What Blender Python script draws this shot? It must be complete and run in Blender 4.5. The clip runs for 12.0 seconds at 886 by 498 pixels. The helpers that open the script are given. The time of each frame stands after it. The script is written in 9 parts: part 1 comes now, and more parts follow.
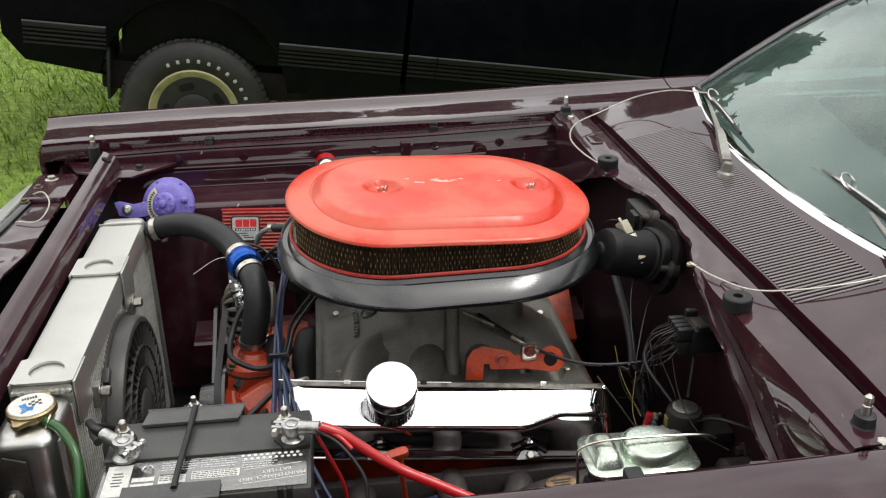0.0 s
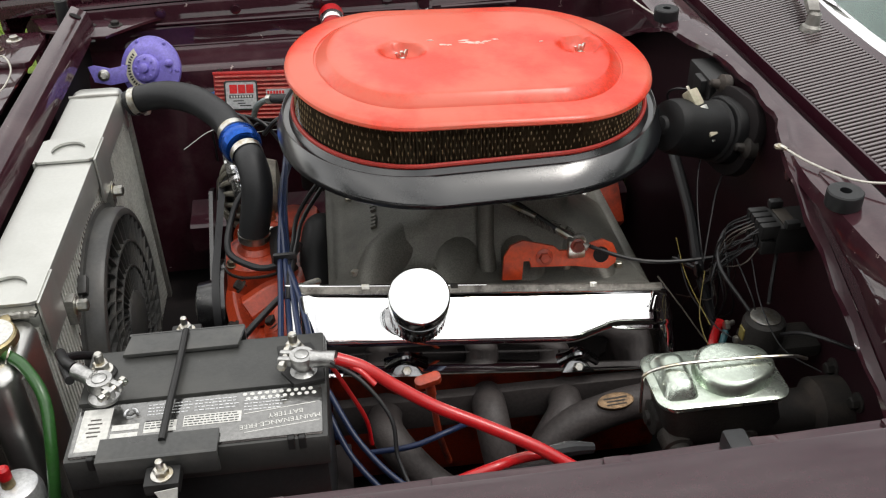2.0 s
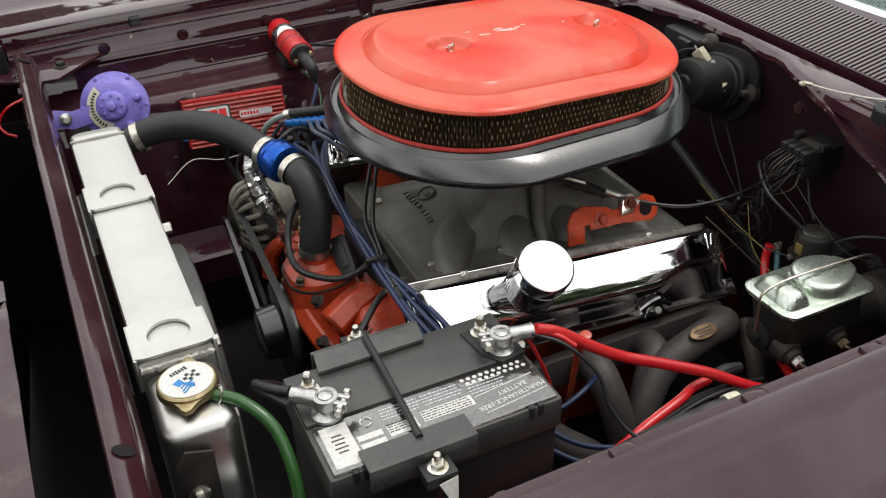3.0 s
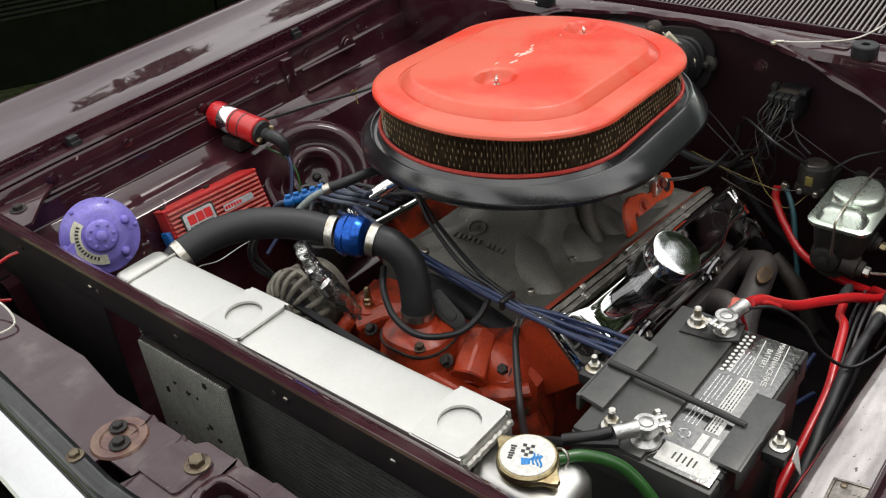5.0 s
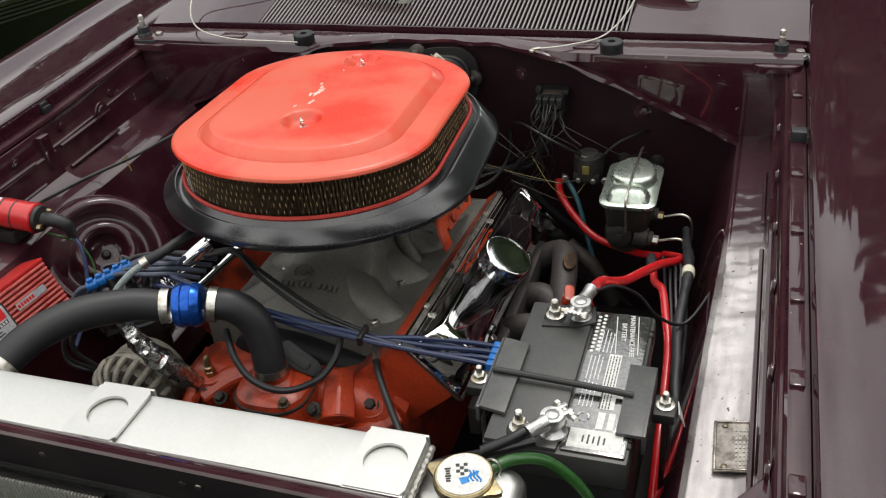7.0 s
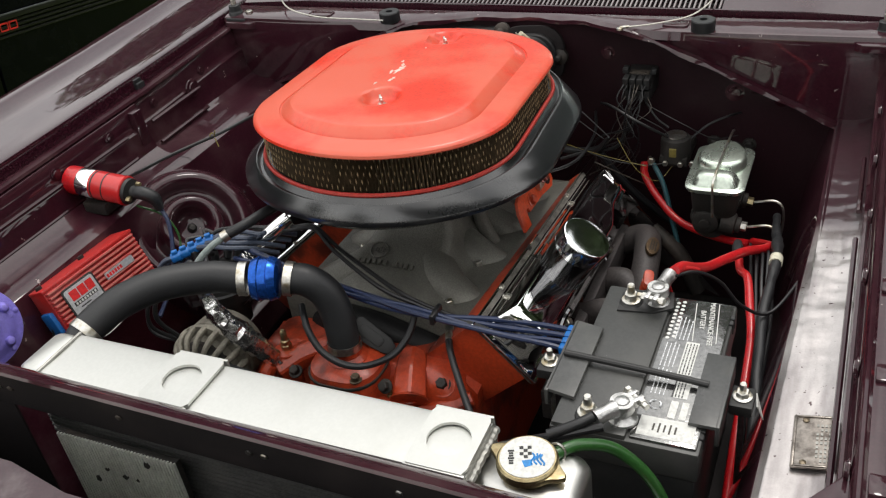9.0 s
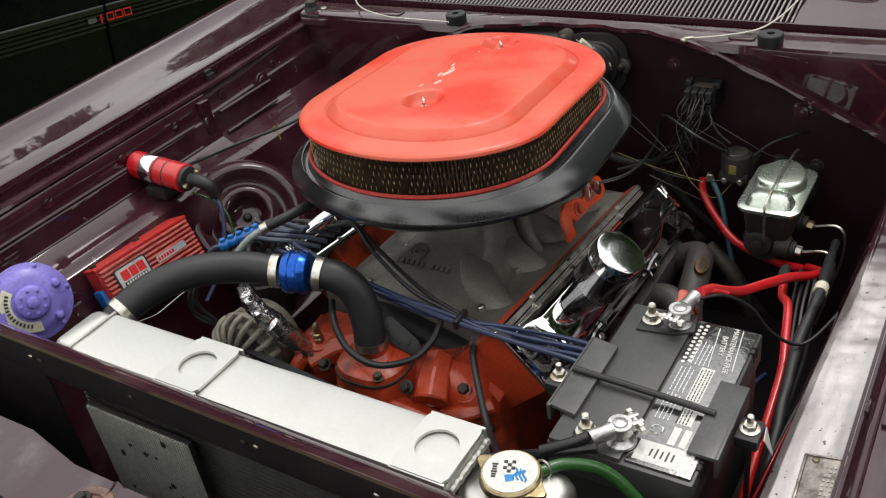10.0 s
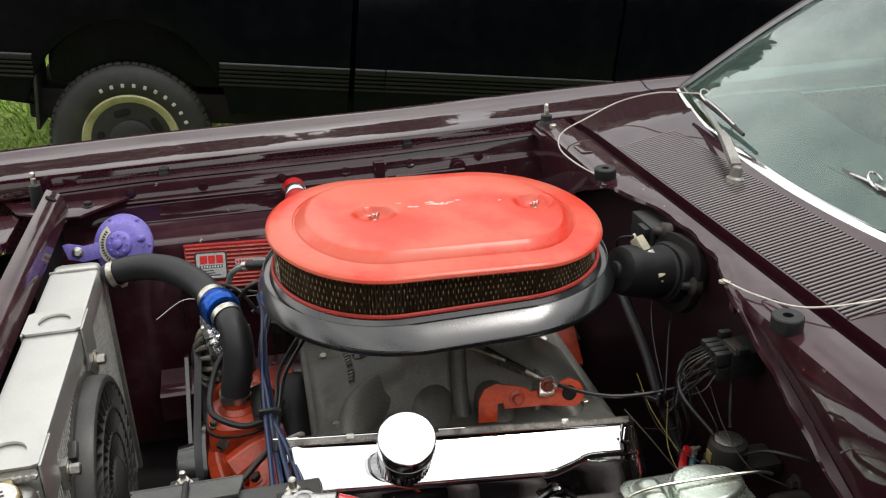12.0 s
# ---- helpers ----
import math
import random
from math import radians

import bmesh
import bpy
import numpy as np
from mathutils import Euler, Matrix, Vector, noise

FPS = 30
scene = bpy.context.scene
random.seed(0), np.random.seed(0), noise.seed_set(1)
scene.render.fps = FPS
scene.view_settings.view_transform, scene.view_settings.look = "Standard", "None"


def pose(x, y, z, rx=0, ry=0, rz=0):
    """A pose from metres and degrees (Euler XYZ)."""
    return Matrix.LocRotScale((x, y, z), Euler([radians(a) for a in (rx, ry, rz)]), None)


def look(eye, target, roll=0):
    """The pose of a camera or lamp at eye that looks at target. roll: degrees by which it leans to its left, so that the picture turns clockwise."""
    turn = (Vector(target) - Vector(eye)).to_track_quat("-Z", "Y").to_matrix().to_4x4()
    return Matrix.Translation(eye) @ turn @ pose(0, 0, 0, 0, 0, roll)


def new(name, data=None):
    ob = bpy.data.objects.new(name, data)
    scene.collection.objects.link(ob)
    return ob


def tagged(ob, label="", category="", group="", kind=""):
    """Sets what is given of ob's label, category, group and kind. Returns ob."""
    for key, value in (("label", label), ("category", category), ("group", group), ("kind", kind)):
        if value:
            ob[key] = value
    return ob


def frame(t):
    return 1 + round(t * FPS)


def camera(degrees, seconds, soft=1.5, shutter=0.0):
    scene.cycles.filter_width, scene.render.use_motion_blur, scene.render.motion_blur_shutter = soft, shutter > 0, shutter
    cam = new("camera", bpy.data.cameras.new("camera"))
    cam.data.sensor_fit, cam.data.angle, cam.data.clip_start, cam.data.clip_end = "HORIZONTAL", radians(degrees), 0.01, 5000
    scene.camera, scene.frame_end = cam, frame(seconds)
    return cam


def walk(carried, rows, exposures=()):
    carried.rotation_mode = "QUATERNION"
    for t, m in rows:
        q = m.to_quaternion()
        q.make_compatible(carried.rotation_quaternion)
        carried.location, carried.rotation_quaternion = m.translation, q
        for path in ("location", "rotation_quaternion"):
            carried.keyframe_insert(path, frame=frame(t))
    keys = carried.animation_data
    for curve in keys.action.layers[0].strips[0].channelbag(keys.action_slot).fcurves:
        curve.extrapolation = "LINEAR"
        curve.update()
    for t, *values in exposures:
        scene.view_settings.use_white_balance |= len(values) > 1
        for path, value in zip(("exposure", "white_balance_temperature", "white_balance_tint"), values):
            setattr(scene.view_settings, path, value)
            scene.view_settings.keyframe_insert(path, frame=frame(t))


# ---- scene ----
cam = camera(51.8, 12.0, soft=1.2)
PATH = [
    (0, (-0.239, -1.501, 1.618), (-0.009, 0.307, 0.795), -0.4),
    (0.5, (-0.188, -1.356, 1.607), (-0.083, 0.397, 0.651), -0.9),
    (1, (-0.192, -1.262, 1.587), (-0.093, 0.434, 0.533), -1.7),
    (1.5, (-0.208, -1.23, 1.571), (-0.098, 0.431, 0.462), -2.1),
    (2, (-0.242, -1.232, 1.563), (-0.056, 0.41, 0.436), -1.4),
    (2.5, (-0.474, -1.199, 1.556), (-0.058, 0.403, 0.434), -1.7),
    (2.7, (-0.588, -1.179, 1.558), (-0.047, 0.386, 0.435), -1.7),
    (4.3, (-1.214, -0.978, 1.614), (-0.139, 0.329, 0.548), -3.8),
    (4.5, (-1.241, -0.907, 1.616), (-0.111, 0.347, 0.542), -4.8),
    (5, (-1.258, -0.748, 1.616), (-0.016, 0.372, 0.519), -5.9),
    (5.5, (-1.269, -0.6, 1.62), (0.062, 0.403, 0.515), -8.0),
    (6, (-1.325, -0.528, 1.628), (0.133, 0.266, 0.512), -8.0),
    (6.5, (-1.353, -0.555, 1.633), (0.196, 0.072, 0.534), -6.4),
    (6.7, (-1.355, -0.573, 1.642), (0.21, 0.021, 0.547), -5.9),
    (8.5, (-1.342, -0.603, 1.627), (0.179, 0.116, 0.544), -7.9),
    (9, (-1.337, -0.606, 1.624), (0.138, 0.177, 0.524), -8.4),
    (9.5, (-1.318, -0.641, 1.613), (0.107, 0.243, 0.524), -8.9),
    (10, (-1.277, -0.71, 1.618), (0.09, 0.278, 0.543), -9.0),
    (10.5, (-1.131, -0.816, 1.603), (0.147, 0.308, 0.552), -7.4),
    (11, (-0.912, -0.967, 1.604), (0.154, 0.42, 0.634), -4.8),
    (11.5, (-0.631, -1.203, 1.596), (0.078, 0.461, 0.743), -2.8),
    (12, (-0.322, -1.321, 1.581), (0.045, 0.474, 0.778), -2.0),
]
walk(cam, [(t, look(eye, target, roll)) for t, eye, target, roll in PATH])

# ---- light ----
world = bpy.data.worlds.new("overcast_sky")
scene.world = world
world.use_nodes = True
wn = world.node_tree
sky = wn.nodes.new("ShaderNodeTexSky")
sky.sky_type, sky.sun_disc = "NISHITA", False
SUN_UP, SUN_TURN = radians(68), radians(100)
sky.sun_elevation, sky.sun_rotation = SUN_UP, SUN_TURN
sky.air_density, sky.dust_density, sky.ozone_density = 1.0, 1.0, 1.0
# a thin white cloud deck over the whole sky
grey = wn.nodes.new("ShaderNodeHueSaturation")
grey.inputs["Saturation"].default_value = 0.3
cloud = wn.nodes.new("ShaderNodeMix")
cloud.data_type = "RGBA"
cloud.inputs[0].default_value = 0.6
# the deck is thicker here and thinner there
way = wn.nodes.new("ShaderNodeTexCoord")
patch = wn.nodes.new("ShaderNodeTexNoise")
patch.inputs["Scale"].default_value, patch.inputs["Detail"].default_value, patch.inputs["Roughness"].default_value = 3.2, 6.0, 0.55
wn.links.new(way.outputs["Generated"], patch.inputs["Vector"])
tint = wn.nodes.new("ShaderNodeMapRange")
tint.inputs["From Min"].default_value, tint.inputs["From Max"].default_value = 0.30, 0.70
tint.inputs["To Min"].default_value, tint.inputs["To Max"].default_value = 0.40, 1.75
wn.links.new(patch.outputs["Fac"], tint.inputs["Value"])
deck = wn.nodes.new("ShaderNodeVectorMath")
deck.operation = "SCALE"
deck.inputs[0].default_value = (7.2, 7.0, 6.6)
wn.links.new(tint.outputs["Result"], deck.inputs["Scale"])
wn.links.new(deck.outputs[0], cloud.inputs[7])
wn.links.new(sky.outputs[0], grey.inputs["Color"])
wn.links.new(grey.outputs[0], cloud.inputs[6])
wn.links.new(cloud.outputs[2], wn.nodes["Background"].inputs["Color"])
wn.nodes["Background"].inputs["Strength"].default_value = 0.26
sun = new("sun", bpy.data.lights.new("sun", "SUN"))
sun.data.energy, sun.data.angle, sun.data.color = 1.0, radians(14), (1.0, 0.96, 0.9)
sun.rotation_euler = (math.pi / 2 - SUN_UP, 0, math.pi - SUN_TURN)
scene.view_settings.exposure = 0.07

# ---- small tools for meshes ----


def smooth_curve(pts, n=6):
    """Catmull-Rom points through pts."""
    pts = [Vector(p) for p in pts]
    if len(pts) < 3:
        return pts
    ends = [2 * pts[0] - pts[1]] + pts + [2 * pts[-1] - pts[-2]]
    out = []
    for i in range(1, len(ends) - 2):
        a, b, c, d = ends[i - 1:i + 3]
        for k in range(n):
            t = k / n
            out.append(0.5 * ((2 * b) + (c - a) * t + (2 * a - 5 * b + 4 * c - d) * t * t + (3 * b - a - 3 * c + d) * t ** 3))
    out.append(pts[-1])
    return out


def axes_of(axis):
    """A matrix whose z is axis."""
    return Vector(axis).to_track_quat("Z", "Y").to_matrix().to_4x4()


def loft(bm, rings, caps=True, close=True):
    rows = [[bm.verts.new(p) for p in ring] for ring in rings]
    n = len(rows[0])
    for a, b in zip(rows, rows[1:]):
        for i in range(n if close else n - 1):
            j = (i + 1) % n
            bm.faces.new((a[i], a[j], b[j], b[i]))
    if caps and close:
        bm.faces.new(rows[0][::-1])
        bm.faces.new(rows[-1])
    return bm


def tube(bm, pts, r, seg=8, n=6, caps=True):
    """A round tube along a smooth line; r is one radius or one for each given point."""
    line = smooth_curve(pts, n) if n > 1 else [Vector(p) for p in pts]
    if isinstance(r, (int, float)):
        radii = [r] * len(line)
    else:
        radii = [float(v) for v in np.interp(np.linspace(0, len(r) - 1, len(line)), range(len(r)), r)]
    side, rings = None, []
    for i, p in enumerate(line):
        way = (line[min(i + 1, len(line) - 1)] - line[max(i - 1, 0)]).normalized()
        if side is None:
            side = way.orthogonal().normalized()
        side = (side - way * side.dot(way)).normalized()
        up = way.cross(side)
        rings.append([p + radii[i] * (math.cos(a) * side + math.sin(a) * up) for a in [2 * math.pi * k / seg for k in range(seg)]])
    return loft(bm, rings, caps)


def lathe(bm, base, axis, profile, seg=32, caps=True, m=None):
    """A turned body: profile rows are (height along axis, radius)."""
    m = Matrix.Translation(base) @ axes_of(axis) if m is None else m
    rings = [[m @ Vector((r * math.cos(a), r * math.sin(a), h)) for a in [2 * math.pi * k / seg for k in range(seg)]] for h, r in profile]
    return loft(bm, rings, caps)


def take(bm, extra):
    """Adds the geometry of extra to bm."""
    made = {v: bm.verts.new(v.co) for v in extra.verts}
    for f in extra.faces:
        bm.faces.new([made[v] for v in f.verts])
    extra.free()
    return bm


def box(bm, lo, hi, bevel=0.002, m=None, seg=2):
    lo, hi = Vector(lo), Vector(hi)
    b = bmesh.new()
    bmesh.ops.create_cube(b, size=1)
    bmesh.ops.transform(b, matrix=Matrix.Translation((lo + hi) / 2) @ Matrix.Diagonal((*(hi - lo), 1)), verts=b.verts)
    if bevel:
        bmesh.ops.bevel(b, geom=b.edges[:], offset=bevel, segments=seg, profile=0.6, affect="EDGES")
    if m is not None:
        bmesh.ops.transform(b, matrix=m, verts=b.verts)
    return take(bm, b)


def slab(bm, outline, h0, h1, m=None, bevel=0.0, seg=2):
    """A plate with the given outline in its own x and y, from h0 to h1 in its z."""
    b = bmesh.new()
    low, top = [b.verts.new((x, y, h0)) for x, y in outline], [b.verts.new((x, y, h1)) for x, y in outline]
    n = len(outline)
    for i in range(n):
        j = (i + 1) % n
        b.faces.new((low[i], low[j], top[j], top[i]))
    caps = [b.faces.new(low[::-1]), b.faces.new(top)]
    bmesh.ops.recalc_face_normals(b, faces=b.faces)
    if bevel:
        bmesh.ops.bevel(b, geom=list(caps[1].edges), offset=bevel, segments=seg, profile=0.6, affect="EDGES")
    bmesh.ops.triangulate(b, faces=[f for f in b.faces if len(f.verts) > 4])
    if m is not None:
        bmesh.ops.transform(b, matrix=m, verts=b.verts)
    return take(bm, b)


def sheet(bm, rows, thick=0.0):
    """A panel through rows of points, given a thickness."""
    b = bmesh.new()
    loft(b, rows, caps=False, close=False)
    if thick:
        bmesh.ops.recalc_face_normals(b, faces=b.faces)
        bmesh.ops.solidify(b, geom=b.faces[:], thickness=thick)
    return take(bm, b)


def rounded(w, h, r, n=5, cx=0.0, cy=0.0):
    """The outline of a rectangle with round corners."""
    out = []
    for sx, sy, a0 in ((1, 1, 0), (-1, 1, 90), (-1, -1, 180), (1, -1, 270)):
        for k in range(n + 1):
            a = radians(a0 + 90 * k / n)
            out.append((cx + sx * (w / 2 - r) + r * math.cos(a), cy + sy * (h / 2 - r) + r * math.sin(a)))
    return out


def circle(r, n=24, cx=0.0, cy=0.0):
    return [(cx + r * math.cos(2 * math.pi * k / n), cy + r * math.sin(2 * math.pi * k / n)) for k in range(n)]


def hexagon(r):
    return circle(r, 6)


def world_of(ob):
    m = ob.matrix_parent_inverse @ ob.matrix_basis
    return world_of(ob.parent) @ m if ob.parent else ob.matrix_basis.copy()


def attach(ob, parent):
    if parent is not None:
        ob.parent, ob.matrix_parent_inverse = parent, world_of(parent).inverted()
    return ob


def part(name, bm, material, parent=None, label="", sharp=35):
    """Links a bmesh as one mesh object, in world coordinates, under a thing or a part."""
    me = bpy.data.meshes.new(name)
    bmesh.ops.recalc_face_normals(bm, faces=bm.faces)
    bm.to_mesh(me)
    bm.free()
    me.materials.append(material)
    me.shade_smooth()
    me.set_sharp_from_angle(angle=radians(sharp))
    ob = attach(new(name, me), parent)
    return tagged(ob, label) if label else ob


def thing(name, at, label, category, group="", kind=""):
    ob = new(name)
    ob.empty_display_size = 0.05
    ob.matrix_basis = Matrix.Translation(at)
    return tagged(ob, label, category, group, kind)


def bolt(name, at, axis, r, material, parent, washer=0.0, h=None, label=""):
    bm = bmesh.new()
    m = Matrix.Translation(at) @ axes_of(axis)
    h = h or r * 1.1
    if washer:
        lathe(bm, at, axis, [(-0.001, washer), (0.0015, washer), (0.002, washer * 0.93)], 16)
    slab(bm, hexagon(r), 0.0005, h, m, bevel=r * 0.15, seg=1)
    return part(name, bm, material, parent, label)


def writing(name, text, m, size, material, parent, depth=0.0003, space=1.0):
    cu = bpy.data.curves.new(name, "FONT")
    cu.body, cu.size, cu.extrude, cu.align_x, cu.align_y, cu.space_character = text, size, depth, "CENTER", "CENTER", space
    cu.materials.append(material)
    ob = new(name, cu)
    ob.matrix_basis = m
    return attach(ob, parent)


def bars(name, m, rows, material, parent, h=0.0004):
    """Plain bars for writing that is not lettered: rows of (x, y, width, height)."""
    bm = bmesh.new()
    for x, y, w, t in rows:
        box(bm, (x - w / 2, y - t / 2, 0), (x + w / 2, y + t / 2, h), 0, m)
    return part(name, bm, material, parent)


# ---- materials ----


def surface(name, colour, rough=0.5, metal=0.0, coat=0.0, coat_rough=0.05, coat_ior=1.5, stain=None, stain_scale=9.0, stain_at=(0.45, 0.7), grain=0.12,
            grain_scale=180.0, bump=0.1, bump_scale=260.0, rough_vary=0.15, wave=0.0, spec=0.5, chips=None, chips_at=0.70, chips_scale=60.0):
    """A material with stains at a large scale, grain at a small one, fine relief and chips."""
    mt = bpy.data.materials.new(name)
    mt.use_nodes = True
    nt = mt.node_tree
    nn, ln = nt.nodes, nt.links
    bs = nn["Principled BSDF"]
    bs.inputs["Metallic"].default_value = metal
    bs.inputs["Coat Weight"].default_value = coat
    bs.inputs["Coat Roughness"].default_value = coat_rough
    bs.inputs["Coat IOR"].default_value = coat_ior
    bs.inputs["Specular IOR Level"].default_value = spec
    co = nn.new("ShaderNodeTexCoord").outputs["Object"]

    def noise_of(scale, detail=5.0, rough_=0.6):
        nz = nn.new("ShaderNodeTexNoise")
        nz.inputs["Scale"].default_value, nz.inputs["Detail"].default_value, nz.inputs["Roughness"].default_value = scale, detail, rough_
        ln.new(co, nz.inputs["Vector"])
        return nz.outputs["Fac"]

    def ramp_of(fac, lo, hi):
        mr = nn.new("ShaderNodeMapRange")
        mr.interpolation_type = "SMOOTHSTEP"
        mr.inputs["From Min"].default_value, mr.inputs["From Max"].default_value = lo, hi
        ln.new(fac, mr.inputs["Value"])
        return mr.outputs["Result"]

    def mix_of(fac, a, b, kind="MIX"):
        mx = nn.new("ShaderNodeMix")
        mx.data_type, mx.blend_type = "RGBA", kind
        for socket, value in (("Factor", fac), ("A", a), ("B", b)):
            target = [s for s in mx.inputs if s.name == socket and s.type == ("VALUE" if socket == "Factor" else "RGBA")][0]
            if isinstance(value, (tuple, float)):
                target.default_value = (*value, 1.0) if isinstance(value, tuple) else value
            else:
                ln.new(value, target)
        return [s for s in mx.outputs if s.type == "RGBA"][0]

    fine = noise_of(grain_scale, 4.0)
    dark = tuple(c * (1 - grain) for c in colour)
    light = tuple(min(1.0, c * (1 + grain)) for c in colour)
    col = mix_of(ramp_of(fine, 0.35, 0.65), dark, light)
    large = noise_of(stain_scale, 6.0)
    if stain:
        col = mix_of(ramp_of(large, *stain_at), col, stain)
    rough_add = nn.new("ShaderNodeMath")
    rough_add.operation = "MULTIPLY_ADD"
    ln.new(large, rough_add.inputs[0])
    rough_add.inputs[1].default_value, rough_add.inputs[2].default_value = rough_vary, max(0.0, rough - rough_vary / 2)
    if chips:
        spots = ramp_of(noise_of(chips_scale, 3.0), chips_at, chips_at + 0.02)
        col = mix_of(spots, col, chips)
    ln.new(col, bs.inputs["Base Color"])
    ln.new(rough_add.outputs[0], bs.inputs["Roughness"])
    if bump or wave:
        bp = nn.new("ShaderNodeBump")
        bp.inputs["Strength"].default_value, bp.inputs["Distance"].default_value = bump, 0.002
        ln.new(noise_of(bump_scale, 3.0), bp.inputs["Height"])
        if wave:
            slow = nn.new("ShaderNodeBump")
            slow.inputs["Strength"].default_value, slow.inputs["Distance"].default_value = wave, 0.02
            ln.new(noise_of(7.0, 1.0), slow.inputs["Height"])
            ln.new(slow.outputs[0], bp.inputs["Normal"])
            if coat:
                ln.new(slow.outputs[0], bs.inputs["Coat Normal"])
        ln.new(bp.outputs[0], bs.inputs["Normal"])
    return mt


MAROON = surface("maroon_paint", (0.026, 0.0050, 0.010), 0.4, spec=0.04, coat=1.0, coat_rough=0.035, coat_ior=1.56, stain=(0.045, 0.016, 0.02), stain_at=(0.55, 0.8), bump=0.03, wave=0.02,
                 chips=(0.22, 0.16, 0.15), chips_at=0.79, chips_scale=45)
# slats paler than the cowl: sky glints are put into the colour
MAROON_SLAT = surface("glinting_maroon_slat_paint", (0.085, 0.062, 0.064), 0.38, spec=0.5, coat=1.0, coat_rough=0.10, coat_ior=1.7, stain=(0.085, 0.06, 0.06), stain_scale=20, bump=0.05)
MAROON_BAY = surface("worn_maroon_paint", (0.030, 0.0062, 0.0115), 0.45, spec=0.08, coat=1.0, coat_rough=0.03, coat_ior=1.5, stain=(0.060, 0.028, 0.032), stain_at=(0.45, 0.75), bump=0.06, wave=0.05,
                     chips=(0.26, 0.20, 0.19), chips_at=0.725, chips_scale=55)
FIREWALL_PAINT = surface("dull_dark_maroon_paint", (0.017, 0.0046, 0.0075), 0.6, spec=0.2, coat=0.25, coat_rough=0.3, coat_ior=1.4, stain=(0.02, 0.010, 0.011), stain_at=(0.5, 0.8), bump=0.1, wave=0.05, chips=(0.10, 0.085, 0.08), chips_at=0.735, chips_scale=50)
# black for black parts; in slots, holes and wells it stands for shade
SHADOW_PAINT = surface("black_paint_and_shade", (0.008, 0.006, 0.0065), 0.75, spec=0.25, stain=(0.016, 0.012, 0.012), bump=0.1)
LID_RED = surface("worn_orange_red_paint", (0.66, 0.030, 0.007), 0.42, coat=0.3, coat_rough=0.16, spec=0.4, stain=(0.62, 0.105, 0.058), stain_scale=4.0, stain_at=(0.38, 0.56), bump=0.06,
                  chips=(0.75, 0.42, 0.36), chips_at=0.80, chips_scale=40)
GASKET_RED = surface("red_rubber_seal", (0.34, 0.02, 0.012), 0.5)
ENGINE_ORANGE = surface("engine_orange_paint", (0.42, 0.046, 0.013), 0.40, coat=0.3, coat_rough=0.2, stain=(0.12, 0.018, 0.009), stain_scale=13, stain_at=(0.44, 0.66), bump=0.35,
                        bump_scale=120, chips=(0.08, 0.03, 0.02), chips_at=0.72)
GLOSS_BLACK = surface("gloss_black_enamel", (0.006, 0.0065, 0.008), 0.3, spec=0.2, coat=1.0, coat_rough=0.20, coat_ior=1.7, stain=(0.010, 0.010, 0.011), bump=0.02)
PLASTIC = surface("black_plastic", (0.018, 0.0185, 0.019), 0.45, stain=(0.034, 0.034, 0.033), stain_at=(0.5, 0.8), bump=0.15)
MOTOR_BLACK = surface("matte_black_motor_paint", (0.007, 0.007, 0.0075), 0.5, spec=0.25, stain=(0.013, 0.013, 0.013), bump=0.08)
PLASTIC_DARK = surface("dark_plastic", (0.012, 0.012, 0.012), 0.5, bump=0.1)
RUBBER = surface("black_rubber", (0.010, 0.0105, 0.012), 0.5, stain=(0.02, 0.021, 0.022), stain_at=(0.5, 0.85), bump=0.1)
WIRE_BLACK = surface("black_cable_sheath", (0.01, 0.01, 0.011), 0.42, bump=0.05)
ALU = surface("satin_aluminium", (0.60, 0.605, 0.575), 0.40, metal=0.85, stain=(0.50, 0.505, 0.475), stain_scale=5, stain_at=(0.40, 0.75), bump=0.02, bump_scale=120, grain=0.02, rough_vary=0.12)
ALU_DULL = surface("dull_aluminium", (0.34, 0.335, 0.31), 0.5, metal=0.7, stain=(0.2, 0.19, 0.175), bump=0.12)
ALU_DUSTY = surface("dusty_cast_alloy", (0.23, 0.215, 0.175), 0.6, metal=0.3, stain=(0.09, 0.08, 0.065), stain_scale=30, bump=0.25)
ALU_POLISHED = surface("polished_aluminium", (0.55, 0.55, 0.53), 0.34, metal=1.0, stain=(0.5, 0.49, 0.46), stain_scale=8, bump=0.03, grain=0.03)
ALU_CAST = surface("cast_aluminium", (0.150, 0.147, 0.128), 0.45, metal=0.35, stain=(0.085, 0.082, 0.070), stain_scale=10, stain_at=(0.45, 0.75), bump=0.35, bump_scale=500, grain=0.2, grain_scale=420)
CHROME = surface("chrome_plate", (0.88, 0.88, 0.88), 0.05, metal=1.0, grain=0.02, bump=0.01, bump_scale=40, rough_vary=0.04, wave=0.015)
CHROME_OLD = surface("weathered_chrome", (0.52, 0.51, 0.50), 0.2, metal=1.0, stain=(0.4, 0.38, 0.35), stain_at=(0.55, 0.8), bump=0.08)
STEEL = surface("zinc_plated_steel", (0.62, 0.61, 0.57), 0.32, metal=1.0, stain=(0.42, 0.36, 0.24), stain_scale=60, bump=0.1)
BRASSY = surface("yellow_zinc_steel", (0.42, 0.35, 0.20), 0.36, metal=1.0, stain=(0.3, 0.22, 0.12), stain_scale=70, bump=0.1)
CADMIUM = surface("cadmium_plated_steel", (0.58, 0.65, 0.57), 0.28, metal=0.9, stain=(0.50, 0.56, 0.48), stain_scale=22, bump=0.05)
